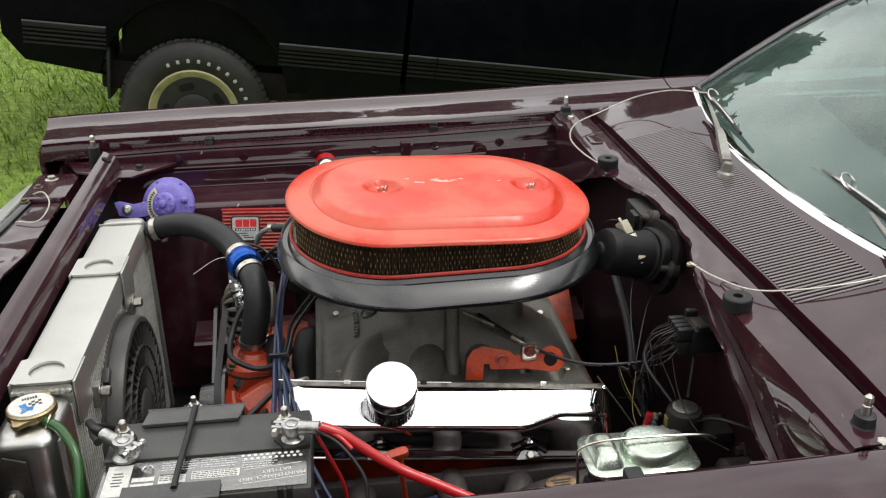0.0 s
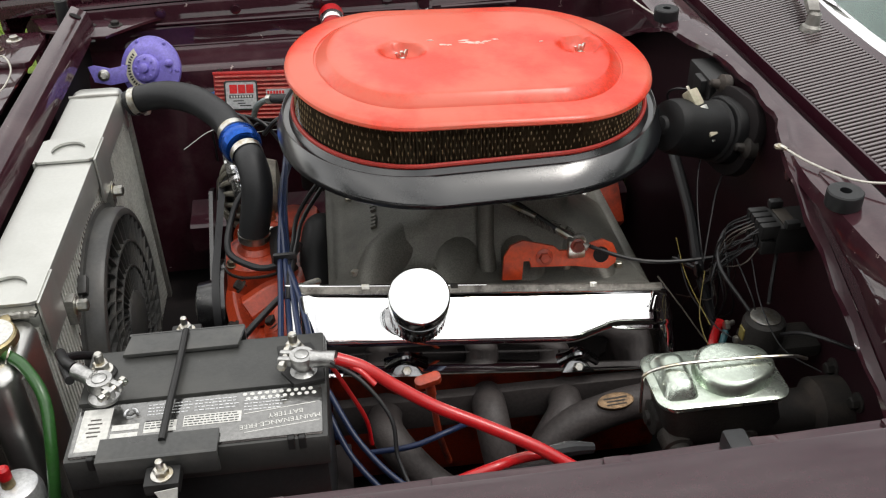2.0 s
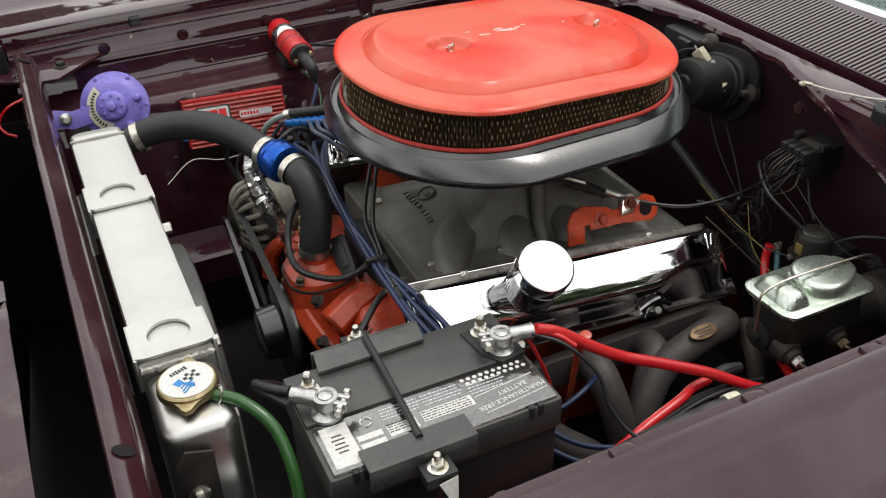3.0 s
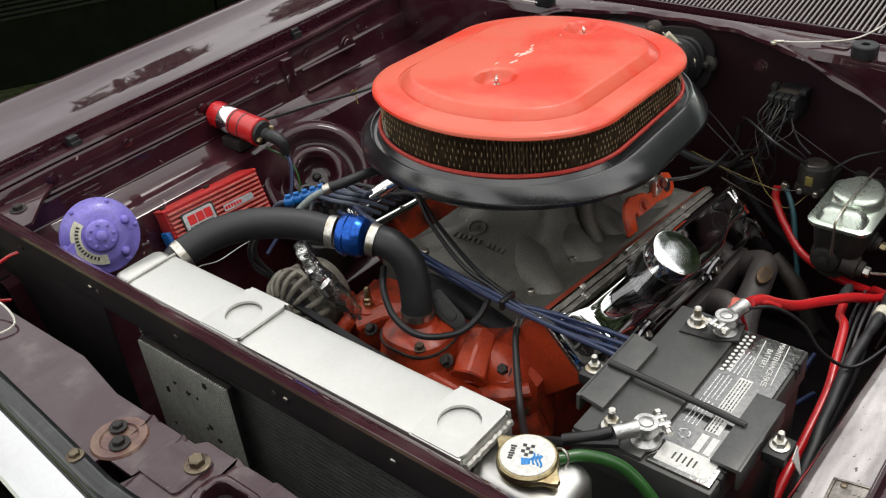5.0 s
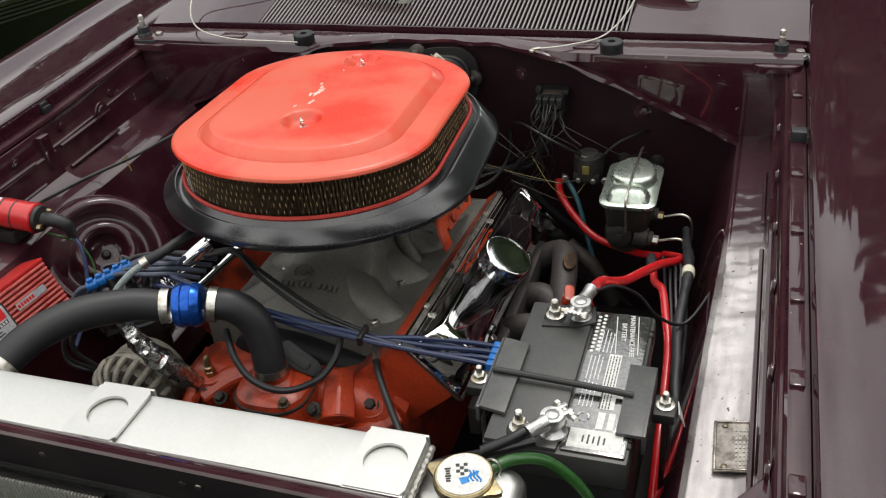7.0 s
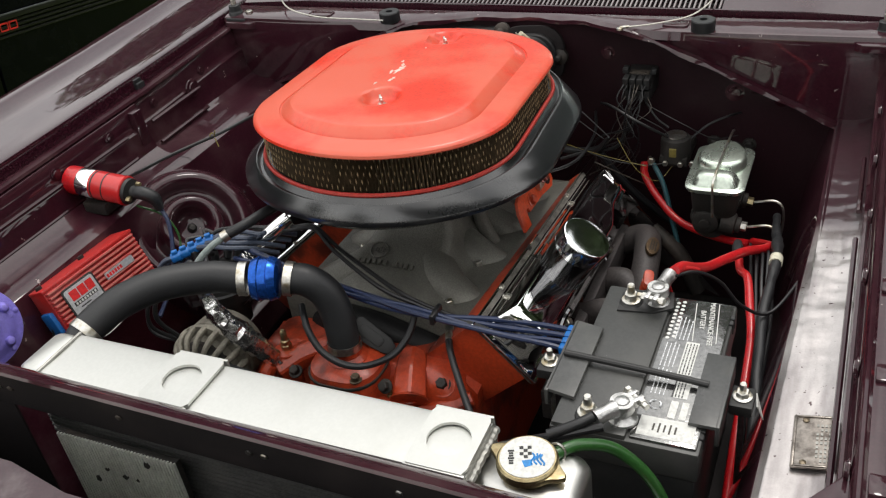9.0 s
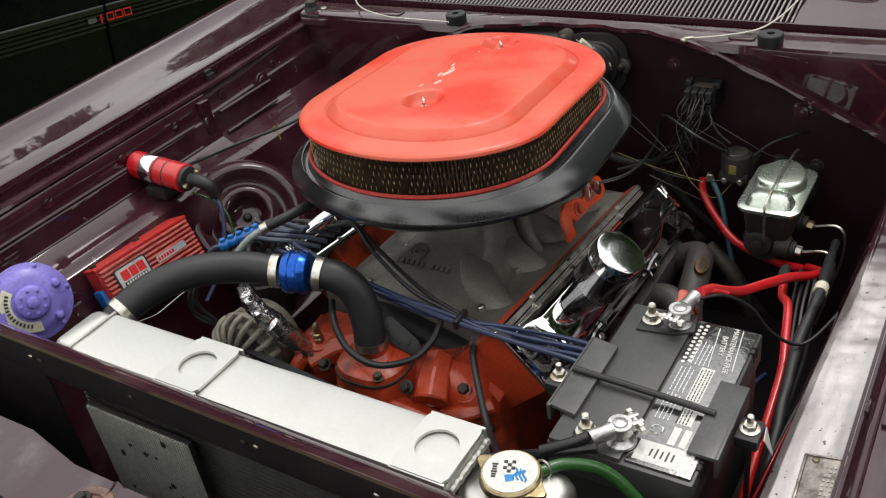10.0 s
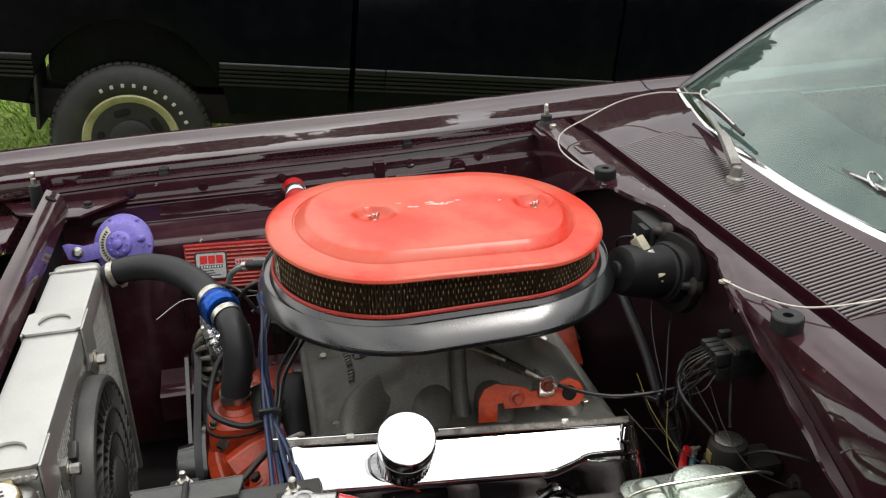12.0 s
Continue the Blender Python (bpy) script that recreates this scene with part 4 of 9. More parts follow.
# side walls of the front well and the closing panel under the support, black for the well's shade
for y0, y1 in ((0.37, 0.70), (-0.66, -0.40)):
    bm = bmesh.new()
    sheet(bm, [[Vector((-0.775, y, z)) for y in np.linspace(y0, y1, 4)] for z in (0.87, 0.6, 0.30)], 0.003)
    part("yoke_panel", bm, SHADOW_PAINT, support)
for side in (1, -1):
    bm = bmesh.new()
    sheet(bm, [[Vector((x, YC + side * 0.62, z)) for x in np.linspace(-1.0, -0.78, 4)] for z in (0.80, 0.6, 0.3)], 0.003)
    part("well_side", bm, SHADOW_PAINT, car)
    # corner plate that carries the front hood pin
    bm = bmesh.new()
    slab(bm, [(-0.90, YC + side * 0.735), (-0.62, YC + side * 0.735), (-0.60, YC + side * 0.71), (-0.66, YC + side * 0.665), (-0.72, YC + side * 0.60), (-0.76, YC + side * 0.60), (-0.86, YC + side * 0.66)][::side],
         0.872, 0.878, None, 0.002)
    plate = part("corner_plate", bm, MAROON_BAY, car, "maroon corner plate with bolts")
    for x, d in ((-0.765, 0.665), (-0.785, 0.64), (-0.71, 0.66)):
        bolt("bolt", (x, YC + side * d, 0.878), (0, 0, 1), 0.009, IRON if d != 0.64 else MAROON_BAY, plate, washer=0.015)

# header panel


def nose_x(y):
    """The line of the pointed nose."""
    return -1.031 + 0.085 * abs(y - 0.035)


HZ = 0.855
REAR = [(-0.60, -0.862), (-0.30, -0.866), (-0.139, -0.867), (0.01, -0.868), (0.02, -0.879), (0.18, -0.880), (0.285, -0.861), (0.54, -0.864), (0.70, -0.862)]


def rear_x(y):
    return float(np.interp(y, [r[0] for r in REAR], [r[1] for r in REAR]))


bm = bmesh.new()
HOLES = ((-0.935, -0.895, -0.113, -0.047), (-0.978, -0.954, 0.038, 0.098))
stops = [-0.60, -0.113, -0.047, 0.01, 0.02, 0.038, 0.098, 0.18, 0.285, 0.70]
for y0, y1 in zip(stops, stops[1:]):
    ys = [float(v) for v in np.linspace(y0, y1, 5)]
    hole = [h for h in HOLES if h[2] <= y0 + 1e-6 and y1 <= h[3] + 1e-6]
    strips = [(lambda y: nose_x(y) + 0.055, (lambda y, h=hole[0]: h[0])), ((lambda y, h=hole[0]: h[1]), rear_x)] if hole else [(lambda y: nose_x(y) + 0.055, rear_x)]
    for fa, fb in strips:
        rows = []
        for y in ys:
            a_, b_ = fa(y), fb(y)
            rows.append([Vector((x, y, HZ)) for x in (a_, (a_ + b_) / 2, b_)])
        sheet(bm, rows)
bmesh.ops.remove_doubles(bm, verts=bm.verts, dist=1e-5)
bmesh.ops.solidify(bm, geom=bm.faces[:], thickness=0.006)
header = part("header_panel", bm, HEADER_PAINT, car, "maroon header panel over the grille")
bm = bmesh.new()
R = [[Vector((-0.915 + x, -0.080 + y, HZ + h)) for x, y in rounded(w, d, r)] for w, d, r, h in ((0.036, 0.060, 0.014, -0.02), (0.036, 0.060, 0.014, 0.0005), (0.039, 0.063, 0.016, 0.0022), (0.050, 0.080, 0.02, 0.0020), (0.054, 0.084, 0.02, 0.0004))]
loft(bm, R, caps=False)
part("latch_frame", bm, HEADER_PAINT, header)
bm = bmesh.new()
slab(bm, rounded(0.060, 0.075, 0.008, cx=-0.915, cy=0.010), HZ, HZ + 0.0035, None, 0.0015)
part("latch_plate", bm, HEADER_PAINT, header)
bm = bmesh.new()
lathe(bm, (-0.926, 0.106, HZ), (0, 0, 1), [(0, 0.036), (0.003, 0.034), (0.003, 0.024), (0.001, 0.022)], 24)
part("bumper_ring", bm, RUST_PAINT, header, "rusty round seat")
for x, y, r in ((-0.900, -0.013, 0.010), (-0.933, 0.094, 0.008), (-0.917, 0.120, 0.007)):
    bolt("bolt", (x, y, HZ + 0.004), (0, 0, 1), r, DULL_BOLT if r > 0.009 else IRON, header, washer=r * 1.6)
for y0, y1 in ((0.56, 0.735), (-0.635, -0.46)):
    bm = bmesh.new()
    slab(bm, rounded(0.10, abs(y1 - y0), 0.012, cx=-0.905, cy=(y0 + y1) / 2), HZ, HZ + 0.012, None, 0.005)
    endp = part("end_plate", bm, MAROON_BAY, header)
    bolt("bolt", (-0.915, y0 + 0.13 if y0 > 0 else y1 - 0.13, HZ + 0.012), (0, 0, 1), 0.009, STEEL, endp, washer=0.016)
# black seal, bright grille edge
for name, offs, mat_, lab in (("seal_strip", ((0.060, 0.0), (0.058, 0.006), (0.052, 0.010), (0.044, 0.011), (0.036, 0.008), (0.031, 0.001), (0.030, -0.006)), SEAL_BLACK, "black painted grille edge"),
                              ("grille_trim", ((0.029, -0.006), (0.024, 0.001), (-0.008, -0.004), (-0.022, -0.016), (-0.020, -0.05)), GRILLE_BRIGHT, "bright metal grille surround")):
    bm = bmesh.new()
    sheet(bm, [[Vector((nose_x(y) + dx, y, HZ + dz - 0.03 * max(0, abs(y - YC) - 0.5))) for y in np.linspace(-0.62, 0.72, 33)] for dx, dz in offs], 0.003)
    strip = part(name, bm, mat_, car, lab)
    if name == "seal_strip":
        for y in (-0.35, -0.095, 0.115, 0.36, 0.55, 0.64):
            bolt("bolt", (nose_x(y) + 0.046, y, HZ + 0.0105), (0, 0, 1), 0.007, DULL_BOLT, strip, washer=0.011)
bm = bmesh.new()
for z in np.linspace(0.50, 0.72, 9):
    tube(bm, [(nose_x(y) + 0.03, y, z) for y in np.linspace(-0.6, 0.7, 15)], 0.004, 6, 1)
part("grille_bars", bm, PLASTIC_DARK, car, "dark grille bars")
bm = bmesh.new()
sheet(bm, [[Vector((nose_x(y) * 1.0 - dx, y, z)) for y in np.linspace(-0.92, 1.02, 33)] for dx, z in ((0.0, 0.60), (0.05, 0.605), (0.085, 0.59), (0.10, 0.55), (0.095, 0.50), (0.06, 0.46), (0.02, 0.45))], 0.004)
part("bumper", bm, CHROME, car, "chrome front bumper")

# added floor sheet that keeps the bottom of the engine bay dark
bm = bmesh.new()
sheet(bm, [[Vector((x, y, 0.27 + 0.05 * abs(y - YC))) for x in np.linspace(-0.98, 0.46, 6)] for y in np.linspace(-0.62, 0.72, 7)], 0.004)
part("bay_floor_blackout", bm, SHADOW_PAINT, car)
# added black sheet behind the grille, to keep the front well dark
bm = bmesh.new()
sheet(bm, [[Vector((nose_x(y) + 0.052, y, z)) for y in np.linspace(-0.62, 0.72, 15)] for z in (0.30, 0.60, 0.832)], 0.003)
part("well_blackout", bm, SHADOW_PAINT, car)
# data plate riveted to the near apron
DP = Matrix.Translation((-0.500, -0.612, 0.7935)) @ pose(0, 0, 0, -9, 0, 2)
bm = bmesh.new()
slab(bm, rounded(0.086, 0.048, 0.002), 0.0, 0.0022, DP, 0.0008)
dplate = part("data_plate", bm, PLATE_METAL, car, "stamped metal data plate with worn characters")
bm = bmesh.new()
for y in (-0.0215, 0.0215):
    box(bm, (-0.042, y - 0.0014, 0.002), (0.042, y + 0.0014, 0.0040), 0.001, DP)
for x in (-0.0405, 0.0405):
    box(bm, (x - 0.0014, -0.0195, 0.002), (x + 0.0014, 0.0195, 0.0038), 0.001, DP)
part("rolled_edge", bm, PLATE_METAL, dplate)
for k in range(4):
    rows = []
    for j in range(9):
        if (k * 5 + j * 3) % 7:
            rows.append((-0.034 + 0.0072 * j, -0.004 - 0.0046 * k, 0.0042, 0.0026))
    tagged(bars("stamping", DP @ Matrix.Translation((0.002, 0, 0.0022)), rows, ALU_DULL, dplate, 0.0008), kind="stuff")
for x in (-0.036, 0.034):
    bm = bmesh.new()
    lathe(bm, DP @ Vector((x, 0.010, 0.002)), (0, 0, 1), [(0, 0.0042), (0.0016, 0.004), (0.0024, 0.002)], 10)
    part("rivet", bm, DULL_BOLT, dplate)


# hood pins
def hood_pin(x, y, z, rubber=True):
    pin = thing("hood_pin", (x, y, z), "steel hood pin stud with a dark rubber sleeve", "hood pin", "hood pins")
    bm = bmesh.new()
    if rubber:
        lathe(bm, (x, y, z), (0, 0, 1), [(0, 0.014), (0.004, 0.016), (0.04, 0.013), (0.052, 0.0125), (0.055, 0.008)], 18)
    else:
        slab(bm, rounded(0.05, 0.075, 0.02), 0, 0.006, Matrix.Translation((x, y - 0.012, z)), 0.002)
        lathe(bm, (x, y, z + 0.004), (0, 0, 1), [(0, 0.0175), (0.010, 0.0165), (0.013, 0.014), (0.026, 0.013), (0.028, 0.008)], 18)
    part("sleeve", bm, RUBBER, pin)
    bm = bmesh.new()
    lathe(bm, (x, y, z + (0.05 if rubber else 0.026)), (0, 0, 1), [(0, 0.0062), (0.018, 0.0062), (0.019, 0.0054), (0.023, 0.0054), (0.024, 0.0062), (0.030, 0.0055), (0.033, 0.002)], 14)
    part("stud", bm, STEEL, pin, "steel stud")
    if not rubber:
        bolt("nut", (x + 0.006, y - 0.034, z + 0.006), (0, 0, 1), 0.009, STEEL, pin, washer=0.014)
    return pin


hood_pin(-0.817, 0.734, 0.878)
hood_pin(-0.817, -0.634, 0.878)
hood_pin(0.374, 0.760, 0.945, False)
hood_pin(0.391, -0.640, 0.940, False)
for side, y in ((1, 0.735), (-1, -0.635)):
    bm = bmesh.new()
    slab(bm, rounded(0.09, 0.09, 0.02, cx=0.385, cy=y), 0.930, 0.9445, None, 0.003)
    part("pin_seat", bm, MAROON_BAY, car)

# hood-pin lanyards
for pts in ([(0.353, -0.168, 0.958), (0.37, -0.235, 0.962), (0.41, -0.30, 0.968), (0.50, -0.335, 0.985), (0.60, -0.345, 1.005), (0.69, -0.33, 1.03)],
            [(0.350, 0.335, 0.958), (0.318, 0.40, 0.972), (0.318, 0.50, 0.975), (0.36, 0.60, 0.978), (0.45, 0.675, 0.985), (0.54, 0.70, 1.01), (0.60, 0.62, 1.045), (0.655, 0.53, 1.06)]):
    cable = thing("lanyard_cable", pts[0], "thin pale coated wire lanyard lying on the cowl", "cable", "lanyard cables")
    bm = bmesh.new()
    tube(bm, pts, 0.0017, 6, 8)
    part("wire", bm, PALE_WIRE, cable)
    bm = bmesh.new()
    tube(bm, [Vector(pts[0]), Vector(pts[0]).lerp(Vector(pts[1]), 0.25)], 0.0032, 6, 1)
    lathe(bm, Vector(pts[0]) - Vector((0, 0, 0.004)), (0, 0, 1), [(0, 0.007), (0.003, 0.0065), (0.004, 0.003)], 12)
    part("crimp", bm, STEEL, cable)
bm = bmesh.new()
cable = thing("lanyard_cable", (-0.88, 0.60, HZ), "thin pale coated wire lanyard on the header panel", "cable", "lanyard cables")
tube(bm, [(-0.945, 0.60, HZ + 0.006), (-0.905, 0.575, HZ + 0.022), (-0.872, 0.50, HZ + 0.020), (-0.880, 0.43, HZ + 0.008), (-0.93, 0.44, HZ + 0.004)], 0.0017, 6, 8)
part("wire", bm, PALE_WIRE, cable)

# ---- the black pickup parked behind ----
TM = Matrix.Translation((0.16, 3.10, 0.588)) @ Matrix.Rotation(radians(7.24), 4, "Y")


def truck_slab(bm, outline, d0, d1, bevel=0.0):
    """An upright plate of the truck: outline in (along, up); d0, d1 are depths away from the viewer's side."""
    m = TM @ Matrix(((1, 0, 0, 0), (0, 0, -1, 0), (0, 1, 0, 0), (0, 0, 0, 1)))
    return slab(bm, outline, -d1, -d0, m, bevel)


truck = thing("pickup_truck", TM @ Vector((0, 0.9, -0.70)), "black pickup truck with ribbed side mouldings parked on grass", "truck")
arch = [(-1.035 + 0.46 * math.cos(a), -0.30 + 0.50 * math.sin(a)) for a in np.linspace(radians(8), radians(168), 19)]
bm = bmesh.new()
truck_slab(bm, [(-0.012, 0.62), (-0.012, -0.22), (-0.55, -0.22)] + arch + [(-1.46, -0.21), (-1.83, -0.165), (-1.93, -0.05), (-1.97, 0.62)], 0, 0.05, 0.012)
bed = part("bed_side", bm, TRUCK_BLACK, truck, "glossy black bed side")
bm = bmesh.new()
truck_slab(bm, [(0.012, 0.62), (1.36, 0.62), (1.36, -0.42), (0.012, -0.36)], 0, 0.05, 0.012)
door = part("cab_side", bm, TRUCK_BLACK, truck, "glossy black cab side")
bm = bmesh.new()
farch = [(3.40 + 0.46 * math.cos(a), -0.30 + 0.50 * math.sin(a)) for a in np.linspace(radians(8), radians(172), 19)]
truck_slab(bm, [(1.372, 0.55), (1.372, -0.42), (2.95, -0.42)][::1] + farch[::-1] + [(3.85, -0.2), (4.1, 0.0), (4.1, 0.5)], 0, 0.05, 0.012)
part("front_fender", bm, TRUCK_BLACK, truck)
bm = bmesh.new()
truck_slab(bm, [(0.02, 0.63), (1.30, 0.63), (1.0, 1.02), (0.12, 1.02)], 0.06, 0.10, 0.01)
part("cab_window", bm, GLASS, truck, "tinted side window")
for name, lo, hi, soft_edge in (("cab_body", (0.0, 0.10, -0.40), (1.75, 1.75, 0.54), 0.05), ("cowl_body", (1.76, 0.10, -0.40), (2.9, 1.75, 0.52), 0.05),
                                ("engine_bay", (2.91, 0.30, -0.2), (4.0, 1.75, 0.50), 0.05), ("bed_floor", (-1.40, 0.06, -0.12), (-0.02, 1.80, 0.55), 0.05),
                                ("bed_tail", (-1.95, 0.06, 0.16), (-1.41, 1.80, 0.55), 0.05), ("cab_top", (0.05, 0.12, 0.55), (1.15, 1.70, 1.06), 0.08)):
    bm = bmesh.new()
    box(bm, lo, hi, soft_edge, TM)
    part(name, bm, TRUCK_BLACK, truck)
for x0, x1 in ((-0.63, -0.014), (0.014, 0.16), (0.166, 1.36), (1.38, 2.90), (-1.83, -1.45)):
    bm = bmesh.new()
    rear = x0 < -1.4
    truck_slab(bm, [(x0, 0.028), (x1, 0.028), (x1, 0.0), (x0, 0.0)], -0.016, 0.0, 0.004)
    mould = part("side_moulding", bm, TRUCK_TRIM, bed if x1 < 0 else door, "ribbed grey-black moulding")
    bm = bmesh.new()
    truck_slab(bm, [(x0, 0.030), (x1, 0.030), (x1, 0.023), (x0, 0.023)], -0.019, -0.012, 0.002)
    part("bright_strip", bm, TRUCK_STRIP, mould, "thin grey strip")
    for k in range(4):
        bm = bmesh.new()
        z = -0.008 - 0.021 * k
        truck_slab(bm, [(x0, z), (x1, z), (x1, z - 0.011), (x0, z - 0.011)], -0.008, 0.0, 0.003)
        part("rib", bm, TRUCK_TRIM, mould)
m = TM @ Matrix.Translation((1.40, -0.010, -0.030)) @ Matrix.Rotation(radians(90), 4, "X")
for k, w in enumerate((0.012, 0.044, 0.048, 0.048)):
    bm = bmesh.new()
    outer, inner_ = rounded(w, 0.040, 0.005, cx=-0.06 + 0.054 * k), rounded(w - 0.010, 0.026, 0.002, cx=-0.06 + 0.054 * k)
    rings_ = [[m @ Vector((x, y, h)) for x, y in o] for o, h in ((outer, 0), (outer, 0.002), (inner_, 0.002), (inner_, 0))]
    loft(bm, rings_ + [rings_[0]], caps=False)
    part("badge_bar", bm, INK_RED, door, "red badge")
bm = bmesh.new()
slab(bm, rounded(0.05, 0.022, 0.004, cx=-0.115), 0, 0.003, m)
part("badge", bm, TRUCK_STRIP, door)


def truck_wheel(s):
    wheel = tagged(attach(new("wheel"), truck), "")
    c = TM @ Vector((s, 0.02, -0.372))
    wheel.matrix_basis = Matrix.Translation(c)
    wheel.matrix_parent_inverse = world_of(truck).inverted()
    ax = Vector((0, -1, 0))
    bm = bmesh.new()
    lathe(bm, c, ax, [(-0.26, 0.20), (-0.26, 0.32), (-0.24, 0.364), (-0.03, 0.368), (0.0, 0.355), (0.017, 0.328), (0.026, 0.288), (0.024, 0.245), (0.010, 0.218), (0.0, 0.21)], 56)
    tyre = part("tyre", bm, TYRE, wheel, "black all-terrain tyre")
    bm = bmesh.new()
    for k in range(60):
        a = 2 * math.pi * k / 60
        mm = Matrix.Translation(c) @ axes_of(ax) @ Matrix.Rotation(a, 4, "Z")
        for j, w in enumerate((-0.20, -0.15, -0.10, -0.05)):
            box(bm, (0.354, -0.014 + 0.008 * (j % 2), w), (0.3720, 0.014 + 0.008 * (j % 2), w + 0.042), 0.003, mm, 1)
    tagged(part("tread", bm, TYRE, tyre), kind="stuff")
    for k in range(10 if s < 0 else 0):
        a = radians(111 - 10.6 * k)
        mm = Matrix.Translation(c) @ Matrix(((math.cos(a), -math.sin(a), 0, 0), (0, 0, -1, 0), (math.sin(a), math.cos(a), 0, 0), (0, 0, 0, 1)))
        bm = bmesh.new()
        box(bm, (0.262, -0.009, 0.018), (0.282, 0.008, 0.0275), 0.003, mm, 1)
        part("raised_letter", bm, TYRE_WHITE, tyre)
    bm = bmesh.new()
    lathe(bm, c, ax, [(-0.20, 0.20), (-0.02, 0.210), (0.014, 0.226), (0.018, 0.218), (0.010, 0.196), (0.0, 0.186), (-0.012, 0.160), (-0.045, 0.150)], 48, caps=False)
    rim = part("rim", bm, RIM_GOLD, wheel, "tarnished gold rim")
    bm = bmesh.new()
    lathe(bm, c, ax, [(-0.02, 0.184), (-0.010, 0.172), (-0.004, 0.155), (-0.004, 0.125), (-0.012, 0.108), (-0.03, 0.10)], 40, caps=False)
    part("disc", bm, RIM_GOLD, rim)
    # slots drawn as dark plates on the disc
    for k in range(5):
        a = 2 * math.pi * k / 5 + radians(172)
        mm = Matrix.Translation(c) @ Matrix(((math.cos(a), -math.sin(a), 0, 0), (0, 0, -1, 0), (math.sin(a), math.cos(a), 0, 0), (0, 0, 0, 1)))
        bm = bmesh.new()
        slab(bm, rounded(0.034, 0.078, 0.016, cx=0.140), -0.004, 0.0035, mm, 0.001)
        part("slot", bm, SHADOW_PAINT, rim)
    bm = bmesh.new()
    lathe(bm, c, ax, [(-0.10, 0.10), (-0.01, 0.108), (0.018, 0.104), (0.026, 0.085), (0.028, 0.01)], 24)
    part("hub", bm, PLASTIC_DARK, rim, "dark hub")
    return wheel


truck_wheel(-1.035)
truck_wheel(3.40)
for s in (-1.035, 3.40):
    bm = bmesh.new()
    lathe(bm, TM @ Vector((s, 1.80, -0.372)), (0, 1, 0), [(-0.26, 0.2), (-0.26, 0.32), (-0.24, 0.372), (-0.02, 0.372), (0.0, 0.33), (0.0, 0.1)], 32)
    part("tyre", bm, TYRE, truck)
bm = bmesh.new()
box(bm, (-1.455, 0.01, -0.33), (-1.44, 0.26, -0.02), 0.003, TM)
part("mud_flap", bm, RUBBER, truck, "black mud flap")
bm = bmesh.new()
box(bm, (-1.5, 0.10, -0.30), (3.4, 0.9, -0.15), 0.02, TM)
part("chassis", bm, SHADOW_PAINT, truck)

# ---- engine ----
EY = 0.09
engine = thing("engine", (-0.05, EY, 0.30), "orange painted big vee engine with a cast aluminium intake", "engine")
bm = bmesh.new()
box(bm, (-0.33, -0.10, 0.30), (0.27, 0.28, 0.60), 0.02)
block = part("block", bm, ENGINE_ORANGE, engine, "oily orange engine block")


def bank(side):
    """Own axes of a cylinder bank: x along the engine, which leans back, y down the bank, z out of it."""
    u, n = Vector((0, side * 0.673, -0.739)), Vector((0, side * 0.739, 0.673))
    m = Matrix(((1, 0, 0, 0), (0, u.y, n.y, 0), (-0.10, u.z, n.z, 0), (0, 0, 0, 1)))
    return Matrix.Translation((0 if side < 0 else 0.035, EY + side * 0.249, 0.669)) @ m


def valve_cover_section(x):
    """Outline at x, from the upper rail over the top to the lower one."""
    grow = float(np.interp(x, [-0.348, -0.3395, -0.3375, -0.3345, -0.331, -0.326, -0.318, -0.305, 0.195, 0.215, 0.227, 0.234, 0.238], [0.0, 0.0, 0.05, 0.40, 0.72, 0.90, 0.98, 1.0, 1.0, 0.93, 0.72, 0.40, 0.04]))
    k = min(1.0, max(0.0, (x - 0.055) / 0.085))
    near = 0.029 - 0.022 * k * k * (3 - 2 * k)
    h = 0.004 + 0.062 * grow
    pull = 1 - 0.30 * (1 - grow) ** 2 if -0.337 < x else 1.0
    return [(y * pull if 0.0065 < z else y, z) for y, z in [(-0.0650, -0.003), (-0.0645, 0.002), (-0.057, 0.003), (-0.0530, 0.006), (-0.0512, 0.40 * h), (-0.0490, 0.76 * h), (-0.0465, 0.86 * h), (-0.041, 0.92 * h), (-0.02, 0.955 * h), (0.0, 0.98 * h), (near - 0.012, 1.0 * h),
            (near - 0.004, 0.99 * h), (near, 0.92 * h), (near + (0.054 - near) * 0.35, 0.60 * h), (near + (0.054 - near) * 0.75, 0.25 * h), (0.0545, 0.007), (0.058, 0.004), (0.0645, 0.0030), (0.0680, 0.0005), (0.0685, -0.003)]]


